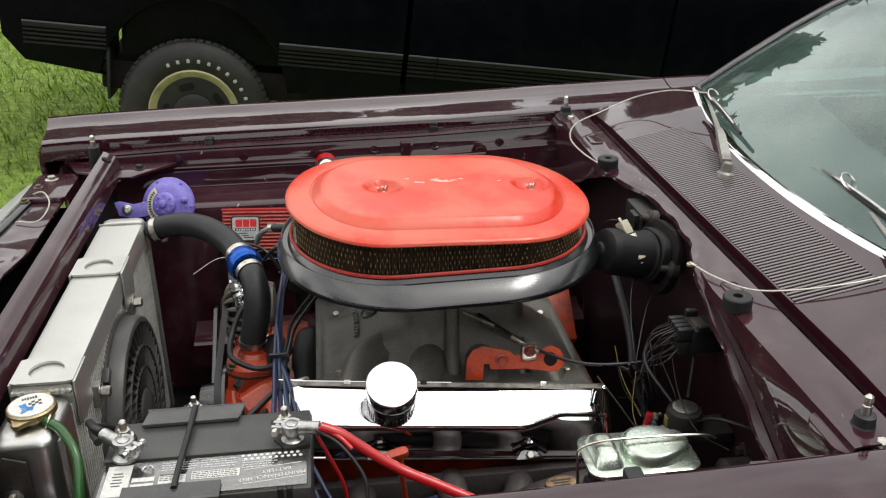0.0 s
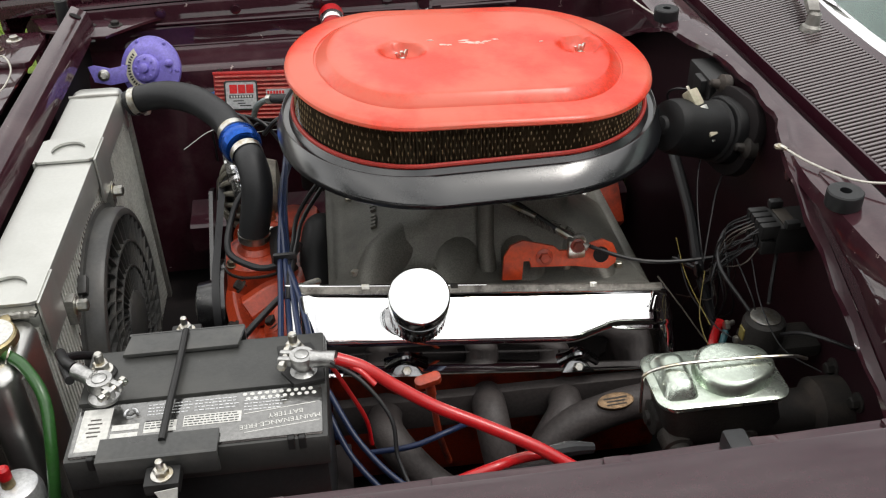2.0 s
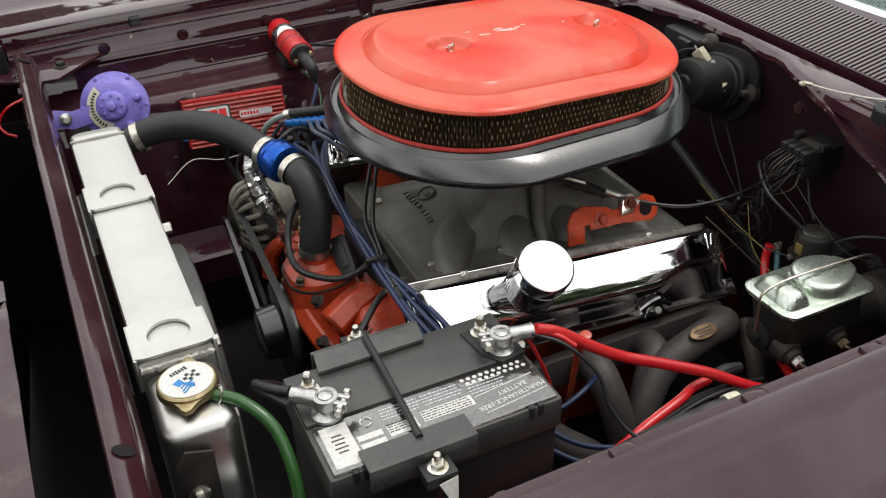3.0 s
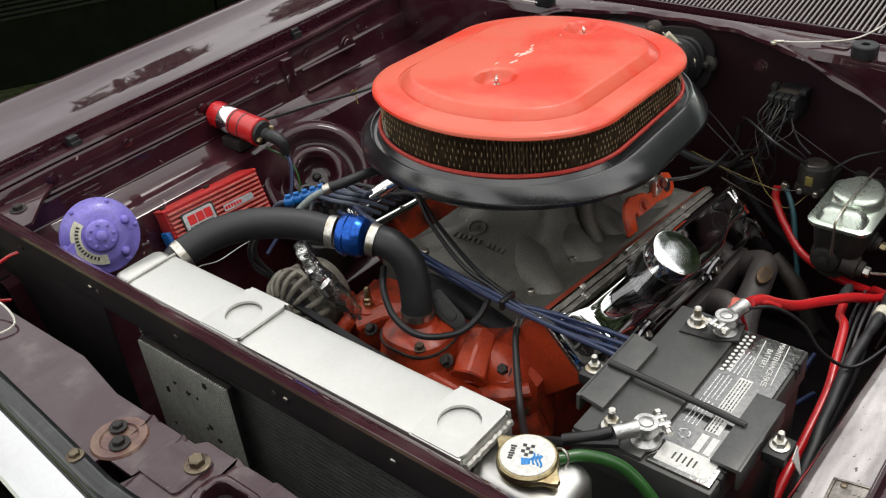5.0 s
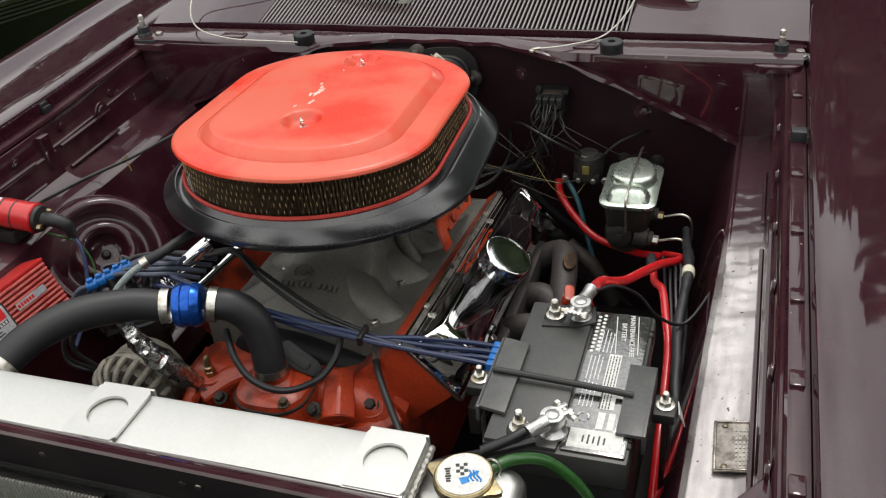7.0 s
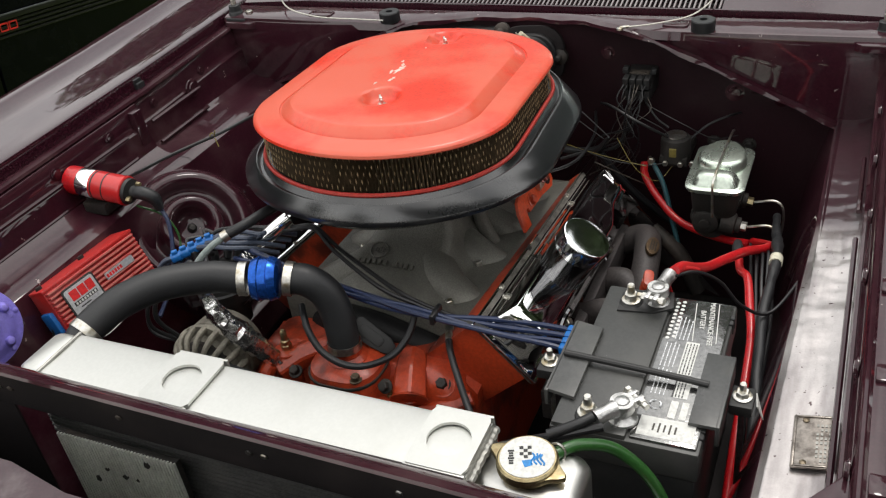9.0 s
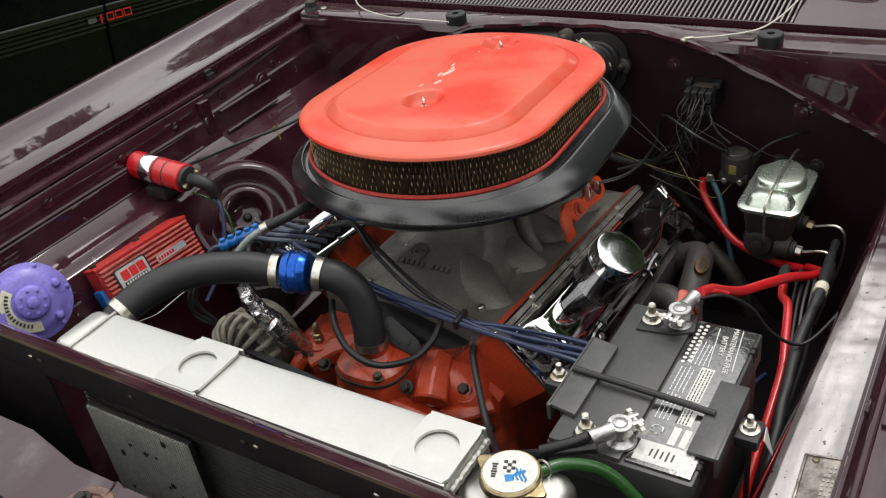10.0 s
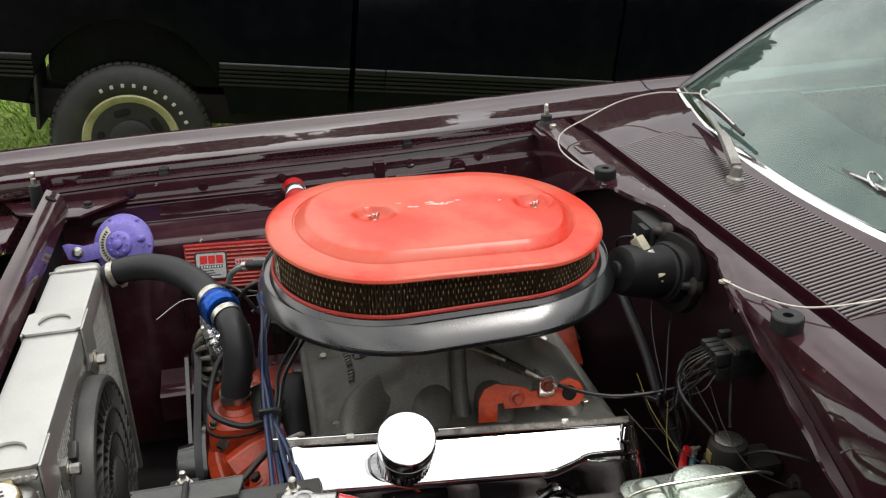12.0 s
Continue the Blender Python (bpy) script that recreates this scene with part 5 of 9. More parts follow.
def valve_cover(side):
    m = bank(side)
    bm = bmesh.new()
    box(bm, (-0.349 if side < 0 else -0.270, -0.0675, -0.13), (0.240, 0.056, -0.004), 0.006, m)
    part("cylinder_head", bm, ENGINE_ORANGE, engine, "orange cylinder head")
    xs = [-0.348, -0.3395, -0.3375, -0.3345, -0.331, -0.326, -0.318, -0.310, -0.300, -0.2, -0.1, 0.0, 0.05] + [0.06 + 0.01 * k for k in range(13)] + [0.195, 0.205, 0.215, 0.222, 0.227, 0.2305, 0.234, 0.238]
    bm = bmesh.new()
    rings = [[m @ Vector((x, y, z)) for y, z in valve_cover_section(x)] for x in xs]
    sheet(bm, rings, 0.0015)
    cover = part("valve_cover", bm, CHROME, engine, "mirror chrome valve cover", sharp=50)
    bm = bmesh.new()
    slab(bm, rounded(0.589, 0.137, 0.006, cx=-0.055, cy=0.0015), -0.006, -0.0035, m)
    part("gasket", bm, RAIL_METAL, cover)
    bm = bmesh.new()
    box(bm, (-0.345, -0.0648, 0.002), (0.232, -0.0560, 0.0046), 0.001, m, 1)
    part("rail_strip", bm, RAIL_LIGHT, cover, "scuffed grey rail strip")
    # rounded lip of the front and the upper rail
    bm = bmesh.new()
    tube(bm, [m @ Vector(p) for p in ((-0.05, -0.0655, 0.0015), (-0.20, -0.0655, 0.0015), (-0.341, -0.0655, 0.0015), (-0.3485, -0.060, 0.0015), (-0.3485, 0.0, 0.0015), (-0.3485, 0.062, 0.0015), (-0.341, 0.0685, 0.0015), (-0.28, 0.069, 0.0015))], 0.0026, 8, 3)
    part("rolled_lip", bm, CHROME, cover)
    for x in (-0.185, 0.078):
        bm = bmesh.new()
        slab(bm, [(x - 0.026, 0.0725), (x + 0.026, 0.0725), (x + 0.014, 0.0555), (x + 0.008, 0.0445), (x - 0.008, 0.0445), (x - 0.014, 0.0555)], 0.005, 0.0095, m, 0.002)
        tube(bm, [m @ Vector((x - 0.030, 0.0575, 0.010)), m @ Vector((x - 0.014, 0.0495, 0.020)), m @ Vector((x, 0.0455, 0.030)), m @ Vector((x + 0.014, 0.0495, 0.020)), m @ Vector((x + 0.030, 0.0575, 0.010))], 0.0055, 8, 5)
        part("bolt_tab", bm, DIMMED_CHROME, cover)
        bolt("bolt", m @ Vector((x, 0.064, 0.0095)), m.to_3x3() @ Vector((0, 0, 1)), 0.0075, STEEL, cover)
    for x in (-0.235, -0.10, 0.12):
        bm = bmesh.new()
        box(bm, (x - 0.006, -0.068, 0.000), (x + 0.006, -0.060, 0.0055), 0.0015, m)
        box(bm, (x - 0.003, -0.066, 0.005), (x + 0.002, -0.062, 0.009), 0.001, m)
        part("clip", bm, STEEL if x != -0.10 else IRON, cover)
    # loom clip at the rear
    bm = bmesh.new()
    mm = m @ pose(0.200, -0.028, 0.0585, 0, 14, 20)
    slab(bm, rounded(0.024, 0.036, 0.004), 0.0, 0.004, mm, 0.0015)
    slab(bm, rounded(0.014, 0.024, 0.004), 0.004, 0.006, mm, 0.001)
    part("loom_clip", bm, CHROME, cover)
    return cover


cover_near = valve_cover(-1)
cover_far = valve_cover(1)

# push-in breather
b0, b1 = Vector((-0.164, -0.195, 0.735)), Vector((-0.164, -0.244, 0.812))
breather = thing("breather_cap", b0, "round chrome push-in breather with a mirror top", "breather cap")
ax = (b1 - b0).normalized()
L = (b1 - b0).length
bm = bmesh.new()
lathe(bm, b0, ax, [(-0.005, 0.022), (0.016, 0.022), (0.018, 0.030)], 24)
part("neck", bm, RUBBER, breather)
bm = bmesh.new()
lathe(bm, b0, ax, [(-0.004, 0.034), (0.0, 0.0385), (0.006, 0.0400), (L - 0.030, 0.0405), (L - 0.028, 0.0430)], 48)
part("canister", bm, DIMMED_CHROME, breather, "chrome canister darkened for what it reflects")
bm = bmesh.new()
lathe(bm, b0, ax, [(L - 0.030, 0.0425), (L - 0.004, 0.0428), (L - 0.001, 0.0418), (L, 0.0405), (L + 0.0003, 0.039), (L + 0.0006, 0.020), (L + 0.0008, 0.001)], 48)
part("cap", bm, CAP_CHROME, breather, "mirror-bright top")
m = Matrix.Translation(b0) @ axes_of(ax)
bm = bmesh.new()
for k in range(40):
    box(bm, (0.0398, -0.0008, 0.004), (0.0406, 0.0008, 0.030), 0, m @ Matrix.Rotation(2 * math.pi * k / 40, 4, "Z"))
part("rib_ring", bm, DIMMED_CHROME, breather)

# intake manifold


def ring_of(x0, x1, y0, y1, z, r, n=6):
    return [Vector((x, y, z)) for x, y in rounded(x1 - x0, y1 - y0, r, n, (x0 + x1) / 2, (y0 + y1) / 2)]


def leaned(bm):
    """The engine leans back: its rear sits lower."""
    for v in bm.verts:
        v.co.z += 0.24 * max(0.0, abs(v.co.y - EY) - 0.105) - 0.07 * (v.co.x + 0.12)
    return bm


bm = bmesh.new()
loft(bm, [ring_of(-0.292, 0.225, -0.102, 0.282, 0.56, 0.012), ring_of(-0.292, 0.225, -0.102, 0.282, 0.680, 0.012), ring_of(-0.290, 0.223, -0.099, 0.279, 0.684, 0.012), ring_of(-0.280, 0.217, -0.062, 0.242, 0.686, 0.02), ring_of(-0.274, 0.212, -0.026, 0.206, 0.689, 0.03),
          ring_of(-0.262, 0.208, -0.012, 0.192, 0.700, 0.04), ring_of(-0.238, 0.195, 0.000, 0.180, 0.715, 0.045), ring_of(-0.207, 0.178, 0.006, 0.174, 0.728, 0.045),
          ring_of(-0.162, 0.15, 0.014, 0.166, 0.747, 0.045), ring_of(-0.134, 0.12, 0.020, 0.160, 0.768, 0.04), ring_of(-0.122, 0.115, 0.024, 0.158, 0.80, 0.03), ring_of(-0.115, 0.11, 0.025, 0.16, 0.90, 0.03)])
intake = part("intake_manifold", leaned(bm), ALU_CAST, engine, "dull cast aluminium intake manifold", sharp=60)
for side in (1, -1):
    for x in (-0.222, -0.09, 0.03, 0.155):
        bm = bmesh.new()
        tube(bm, [(x, EY + side * 0.150, 0.650), (x * 0.97, EY + side * 0.115, 0.672), (x * 0.88, EY + side * 0.080, 0.693), (x * 0.70, EY + side * 0.045, 0.706), (x * 0.45, EY, 0.72)], [0.034, 0.038, 0.040, 0.040, 0.036], 20, 6)
        part("runner", leaned(bm), ALU_CAST, intake)
    for x in (-0.249, -0.118, 0.01, 0.10, 0.19):
        bolt("bolt", (x, EY + side * 0.118, 0.688 - 0.07 * (x + 0.12)), (0, -side * 0.2, 1), 0.0075, STEEL, intake, washer=0.011, h=0.012)
bm = bmesh.new()
tube(bm, [(-0.03, -0.030, 0.66), (-0.032, -0.005, 0.72), (-0.03, 0.008, 0.79), (-0.03, 0.022, 0.87)], [0.016, 0.014, 0.013, 0.012], 12, 5)
part("web", bm, ALU_CAST, intake)
# black tube over the gap below the front of the intake
bm = bmesh.new()
tube(bm, [(-0.300, 0.205, 0.655), (-0.308, 0.150, 0.678), (-0.312, 0.085, 0.672), (-0.310, 0.020, 0.655), (-0.302, -0.035, 0.640)], [0.022, 0.028, 0.030, 0.028, 0.022], 20, 5)
part("front_tube", bm, MOTOR_BLACK, engine, "smooth black tube across the front of the intake")


def cast_marks(turn, at, slope, n, step, bow):
    """A round emblem and a bowed row of raised letters; own x runs along the row, own y up the slope."""
    m = Matrix.Translation(at) @ pose(0, 0, 0, 0, 0, turn) @ pose(0, 0, 0, slope, 0, 0)
    rows = [(step * (k - n / 2), -0.026 - bow * ((k - n / 2) * 2 / n) ** 2, (0.0058, 0.0066, 0.0050, 0.0062)[k % 4], 0.0095) for k in range(n + 1) if k != 6]
    bars("raised_lettering", m, rows, ALU_CAST, intake, 0.0065)
    bm = bmesh.new()
    lathe(bm, m @ Vector((-0.022, 0, -0.006)), m.to_3x3() @ Vector((0, 0, 1)), [(0, 0.0175), (0.009, 0.0170), (0.0098, 0.0155), (0.0070, 0.0145), (0.0070, 0.001)], 28)
    part("cast_emblem", bm, ALU_CAST, intake)
    bars("emblem_marks", m @ Matrix.Translation((-0.022, 0, 0.0006)), [(-0.0075, 0, 0.003, 0.009), (-0.0025, 0, 0.003, 0.011), (0.0025, 0, 0.003, 0.011), (0.0075, 0, 0.003, 0.009)], ALU_CAST, intake, 0.0026)


cast_marks(-90, (-0.184, 0.110, 0.7425), 22, 10, 0.0105, 0.003)
cast_marks(90, (0.085, 0.046, 0.740), 30, 10, 0.0095, 0.003)

# carburettor under the air cleaner
carb = thing("carburettor", (0, EY, 0.895), "grey carburettor hidden under the air cleaner", "carburettor")
bm = bmesh.new()
box(bm, (-0.10, 0.02, 0.86), (0.10, 0.17, 0.915), 0.01)
part("body", bm, ALU_CAST, carb)
bm = bmesh.new()
tube(bm, [(0.02, 0.01, 0.79), (0.06, -0.03, 0.775), (0.105, -0.07, 0.757), (0.20, -0.115, 0.74), (0.32, -0.12, 0.74), (0.40, -0.10, 0.75)], 0.0032, 8, 6)
part("throttle_cable", bm, WIRE_BLACK, carb, "black throttle cable")
bm = bmesh.new()
tube(bm, [(-0.01, 0.005, 0.80), (0.045, -0.025, 0.782)], 0.004, 8, 1)
tube(bm, [(0.075, -0.045, 0.768), (0.118, -0.082, 0.752)], 0.006, 8, 1)
part("cable_ferrule", bm, STEEL, carb)
bm = bmesh.new()
pts = [Vector((0.02, 0.005, 0.775)).lerp(Vector((0.085, -0.035, 0.752)), k / 110) + Vector((0, 0.006 * math.cos(k * 0.9), 0.006 * math.sin(k * 0.9))) for k in range(110)]
tube(bm, pts, 0.0011, 5, 1)
part("return_spring", bm, SPRING_STEEL, carb, "dark coil spring")

# orange lifting bracket with the cable clamp
bracket = thing("cable_bracket", (0.07, -0.075, 0.70), "orange painted steel bracket bolted to the intake", "bracket")
m = Matrix.Translation((0.004, -0.078, 0.709)) @ pose(0, 0, 0, 0, 4, 0) @ pose(0, 0, 0, 70, 0, 0)
bm = bmesh.new()
slab(bm, [(-0.022, -0.008), (0.010, -0.008), (0.012, 0.022), (0.022, 0.022), (0.024, 0.012), (0.095, 0.012), (0.118, 0.009), (0.150, 0.006), (0.163, 0.016), (0.165, 0.032), (0.157, 0.048), (0.140, 0.055), (0.122, 0.050), (0.110, 0.040),
          (0.070, 0.038), (0.060, 0.046), (0.010, 0.056), (-0.010, 0.048), (-0.020, 0.030)], -0.003, 0.003, m, 0.0015)
plate = part("plate", bm, BRACKET_ORANGE, bracket)
# a dark disc stands for the open hole
bm = bmesh.new()
lathe(bm, m @ Vector((0.138, 0.030, 0)), m.to_3x3() @ Vector((0, 0, 1)), [(-0.0042, 0.013), (0.0042, 0.013)], 20)
part("hole", bm, SHADOW_PAINT, plate)
bolt("bolt", m @ Vector((0.045, 0.028, 0.003)), m.to_3x3() @ Vector((0, 0, 1)), 0.009, ENGINE_ORANGE, bracket, washer=0.014)
bm = bmesh.new()
box(bm, (0.088, -0.078, 0.730), (0.116, -0.062, 0.764), 0.003)
part("clamp", bm, STEEL, bracket)
bolt("bolt", (0.102, -0.079, 0.755), (0, -1, 0.3), 0.009, ENGINE_ORANGE, bracket, washer=0.012)

# timing cover, water pump, thermostat neck
bm = bmesh.new()
loft(bm, [ring_of(-0.36, -0.30, -0.10, 0.30, 0.33, 0.02), ring_of(-0.39, -0.30, -0.12, 0.31, 0.50, 0.03), ring_of(-0.405, -0.30, -0.115, 0.30, 0.60, 0.03), ring_of(-0.40, -0.305, -0.09, 0.285, 0.645, 0.03), ring_of(-0.38, -0.31, -0.06, 0.26, 0.668, 0.02)])
pump = part("water_pump_housing", bm, ENGINE_ORANGE, engine, "orange water pump housing with bosses", sharp=50)
bm = bmesh.new()
loft(bm, [ring_of(-0.47, -0.36, 0.02, 0.15, 0.60, 0.03), ring_of(-0.465, -0.36, 0.025, 0.145, 0.660, 0.03), ring_of(-0.462, -0.362, 0.028, 0.142, 0.675, 0.03)])
loft(bm, [ring_of(-0.466, -0.358, 0.026, 0.147, 0.678, 0.045), ring_of(-0.464, -0.360, 0.028, 0.145, 0.687, 0.045), ring_of(-0.448, -0.375, 0.046, 0.125, 0.697, 0.034)])
lathe(bm, (-0.411, 0.085, 0.68), (0, 0, 1), [(0, 0.036), (0.018, 0.034), (0.026, 0.0265), (0.045, 0.026), (0.047, 0.022)], 28)
neck = part("thermostat_neck", bm, ENGINE_ORANGE, engine)
for x, y in ((-0.452, 0.050), (-0.372, 0.128)):
    bolt("bolt", (x, y, 0.688), (0, 0, 1), 0.0075, DULL_BOLT, neck, washer=0.010, h=0.010)
for c, ax_, pr in (((-0.395, 0.217, 0.60), (0, 0, 1), [(0, 0.03), (0.055, 0.024), (0.068, 0.022), (0.07, 0.015)]), ((-0.40, -0.02, 0.56), (-1, 0, 0), [(0, 0.03), (0.03, 0.024), (0.034, 0.015)]),
                   ((-0.40, 0.25, 0.54), (-1, 0, 0), [(0, 0.032), (0.03, 0.026), (0.034, 0.015)]), ((-0.37, -0.065, 0.62), (-0.5, 0, 0.85), [(0, 0.026), (0.03, 0.020), (0.033, 0.012)]),
                   ((-0.36, 0.30, 0.58), (-0.2, 0.3, 0.9), [(0, 0.03), (0.05, 0.026), (0.055, 0.015)])):
    bm = bmesh.new()
    lathe(bm, c, ax_, pr, 20)
    part("boss", bm, ENGINE_ORANGE, pump)
for at, ax_, mt in (((-0.395, 0.217, 0.668), (0, 0, 1), BRASSY), ((-0.435, -0.02, 0.56), (-1, 0, 0), IRON), ((-0.386, -0.065, 0.648), (-0.5, 0, 0.85), IRON), ((-0.408, 0.02, 0.62), (-1, 0, 0.3), BRASSY), ((-0.41, 0.16, 0.61), (-1, 0, 0.3), IRON),
                    ((-0.39, -0.10, 0.59), (-1, 0, 0.2), BRASSY)):
    bolt("bolt", at, ax_, 0.0095, mt, pump, washer=0.014, h=0.012)
bm = bmesh.new()
lathe(bm, (-0.395, 0.217, 0.675), (0, 0, 1), [(0, 0.008), (0.012, 0.008), (0.014, 0.006), (0.03, 0.0055), (0.034, 0.003)], 12)
part("sender", bm, BRASSY, pump, "brass temperature sender")
bm = bmesh.new()
tube(bm, [(-0.38, -0.125, 0.50), (-0.37, -0.08, 0.58), (-0.35, -0.02, 0.64), (-0.34, 0.05, 0.655)], [0.03, 0.028, 0.026, 0.02], 12, 5)
part("water_passage", bm, ENGINE_ORANGE, pump)
SH = Matrix.Translation((-0.374, 0.056, 0.712)) @ Matrix(((0, 0.772, -0.62, 0), (-0.79, -0.372, -0.47, 0), (-0.60, 0.49, 0.62, 0), (0, 0, 0, 1)))
bm = bmesh.new()
slab(bm, [(-0.038, -0.012), (-0.037, 0.012), (-0.031, 0.017), (0.026, 0.016), (0.040, 0.010), (0.042, -0.004), (0.032, -0.011), (0.008, -0.016), (-0.031, -0.017)], -0.003, 0.003, SH, 0.002)
slab(bm, rounded(0.046, 0.018, 0.007, cx=-0.002), 0.002, 0.0050, SH, 0.001)
part("shield", bm, PLASTIC_DARK, engine, "small black shield")
bm = bmesh.new()
tube(bm, [(-0.360, 0.045, 0.700), (-0.350, 0.045, 0.675), (-0.345, 0.045, 0.655)], 0.006, 8, 2)
part("shield_stem", bm, IRON, engine)
# castings on the front: a stout boss, ridges, a gasket line, web plates
for pts, rr in (([(-0.350, 0.000, 0.668), (-0.385, -0.010, 0.660), (-0.425, -0.022, 0.640)], [0.024, 0.029, 0.031]), ([(-0.438, 0.165, 0.600), (-0.448, 0.10, 0.628), (-0.446, 0.02, 0.622), (-0.425, -0.05, 0.585), (-0.395, -0.10, 0.53)], [0.02, 0.024, 0.026, 0.026, 0.02]),
                ([(-0.36, 0.15, 0.662), (-0.385, 0.19, 0.655), (-0.42, 0.225, 0.638)], [0.022, 0.024, 0.024]), ([(-0.405, -0.03, 0.60), (-0.40, -0.07, 0.61), (-0.37, -0.105, 0.615)], [0.018, 0.02, 0.018]),
                ([(-0.43, 0.23, 0.66), (-0.455, 0.24, 0.63), (-0.46, 0.235, 0.585)], [0.014, 0.016, 0.018])):
    bm = bmesh.new()
    tube(bm, pts, rr, 6, 3)
    bmesh.ops.bevel(bm, geom=bm.edges[:], offset=0.003, segments=1, affect="EDGES")
    part("casting_ridge", bm, ENGINE_ORANGE, pump, sharp=25)
bm = bmesh.new()
lathe(bm, (-0.424, -0.0215, 0.6405), (-0.85, -0.25, -0.46), [(0, 0.031), (0.002, 0.030), (0.003, 0.014), (-0.004, 0.012)], 20)
part("boss_face", bm, ENGINE_ORANGE, pump)
for at, ax_, mt in (((-0.437, 0.008, 0.672), (-0.75, 0.1, 0.65), IRON), ((-0.450, -0.042, 0.628), (-0.85, -0.1, 0.5), IRON), ((-0.455, 0.12, 0.648), (-0.8, 0, 0.6), BRASSY), ((-0.43, 0.182, 0.655), (-0.4, 0, 0.9), IRON), ((-0.375, -0.085, 0.628), (-0.6, -0.2, 0.7), IRON)):
    bolt("bolt", at, ax_, 0.0085, mt, pump, washer=0.012, h=0.012)
bm = bmesh.new()
slab(bm, [(x, y) for x, y in rounded(0.113, 0.126, 0.045, cx=-0.412, cy=0.0865)], 0.6745, 0.6785, None, 0.0005)
part("gasket", bm, IRON, pump, "dark gasket line")
for c0, c1 in (((-0.36, -0.115, 0.62), (-0.335, -0.03, 0.672)), ((-0.36, 0.18, 0.65), (-0.335, 0.27, 0.655))):
    c0, c1 = Vector(c0), Vector(c1)
    bm = bmesh.new()
    loft(bm, [[p + Vector((-0.012, 0, -0.05)), p + Vector((-0.008, 0, 0.004)), p + Vector((0.012, 0, 0.008)), p + Vector((0.02, 0, -0.05))] for p in (c0, c0.lerp(c1, 0.5) + Vector((0, 0, 0.004)), c1)])
    part("web_plate", bm, ENGINE_ORANGE, pump)

# pulley and belt
bm = bmesh.new()
lathe(bm, (-0.44, 0.09, 0.575), (-1, 0, 0), [(0, 0.04), (0.01, 0.078), (0.022, 0.083), (0.026, 0.07), (0.032, 0.083), (0.046, 0.084), (0.05, 0.078), (0.052, 0.05), (0.085, 0.045), (0.09, 0.03)], 40)
part("pulley", bm, GLOSS_BLACK, engine, "black water pump pulley")
bm = bmesh.new()
loop = []
for k in range(14):
    a = math.pi * (0.55 + k / 13 * 1.0)
    loop.append((-0.485, 0.09 + 0.086 * math.cos(a), 0.575 + 0.086 * math.sin(a)))
for k in range(10):
    a = math.pi * (1.62 + k / 9 * 0.85)
    loop.append((-0.485, 0.330 + 0.036 * math.cos(a), 0.664 + 0.036 * math.sin(a)))
loop.append(loop[0])
rings = []
for i, p in enumerate(loop):
    p = Vector(p)
    way = (Vector(loop[(i + 1) % (len(loop) - 1)]) - Vector(loop[i - 1 if i else -2])).normalized()
    out = way.cross(Vector((1, 0, 0))).normalized()
    rings.append([p + out * o + Vector((w, 0, 0)) for w, o in ((-0.0065, 0.004), (0.0065, 0.004), (0.004, -0.006), (-0.004, -0.006))])
loft(bm, rings, caps=False)
part("belt", bm, RUBBER, engine, "black vee belt")

# alternator
alt = thing("alternator", (-0.43, 0.315, 0.64), "dusty cast aluminium alternator with cooling slots", "alternator")
c = Vector((-0.435, 0.330, 0.664))
bm = bmesh.new()
lathe(bm, c, (-1, 0, 0), [(-0.055, 0.03), (-0.052, 0.058), (-0.03, 0.064), (-0.002, 0.066), (0.0, 0.064), (0.006, 0.064), (0.008, 0.070), (0.015, 0.070), (0.017, 0.054), (0.030, 0.05)], 36)
body = part("body", bm, ALU_DUSTY, alt)
m = Matrix.Translation(c) @ axes_of((-1, 0, 0))
bm = bmesh.new()
lathe(bm, c, (-1, 0, 0), [(0.014, 0.052), (0.034, 0.050), (0.046, 0.036), (0.048, 0.012)], 32)
part("slot_core", bm, IRON, body)
for k in range(18):
    bm = bmesh.new()
    mm = m @ Matrix.Rotation(2 * math.pi * (k + 0.5) / 18, 4, "Z")
    tube(bm, [mm @ Vector(p) for p in ((0.066, 0, 0.012), (0.0655, 0, 0.026), (0.060, 0, 0.040), (0.048, 0, 0.050), (0.034, 0, 0.054))], [0.0058, 0.0058, 0.0052, 0.0045, 0.004], 8, 3)
    part("cooling_fin", bm, ALU_DUSTY, body)
bm = bmesh.new()
lathe(bm, c, (-1, 0, 0), [(0.046, 0.036), (0.053, 0.038), (0.057, 0.034), (0.058, 0.015)], 32)
part("front_frame", bm, ALU_DUSTY, body)
bm = bmesh.new()
lathe(bm, (-0.478, 0.330, 0.664), (-1, 0, 0), [(0, 0.03), (0.003, 0.035), (0.010, 0.028), (0.017, 0.035), (0.020, 0.03), (0.024, 0.012)], 28)
part("pulley", bm, STEEL, alt)
bm = bmesh.new()
slab(bm, [(-0.20, -0.018), (0.03, -0.022), (0.05, 0.0), (0.03, 0.022), (-0.19, 0.006)], -0.004, 0.004, Matrix.Translation((-0.510, 0.297, 0.650)) @ Matrix(((0, 0, -1, 0), (-0.85, -0.5, 0, 0), (-0.5, 0.85, 0, 0), (0, 0, 0, 1))) @ Matrix.Rotation(math.pi, 4, "Z"), 0.002)
part("bracket", bm, GLOSS_BLACK, alt, "black adjusting bracket")
bm = bmesh.new()
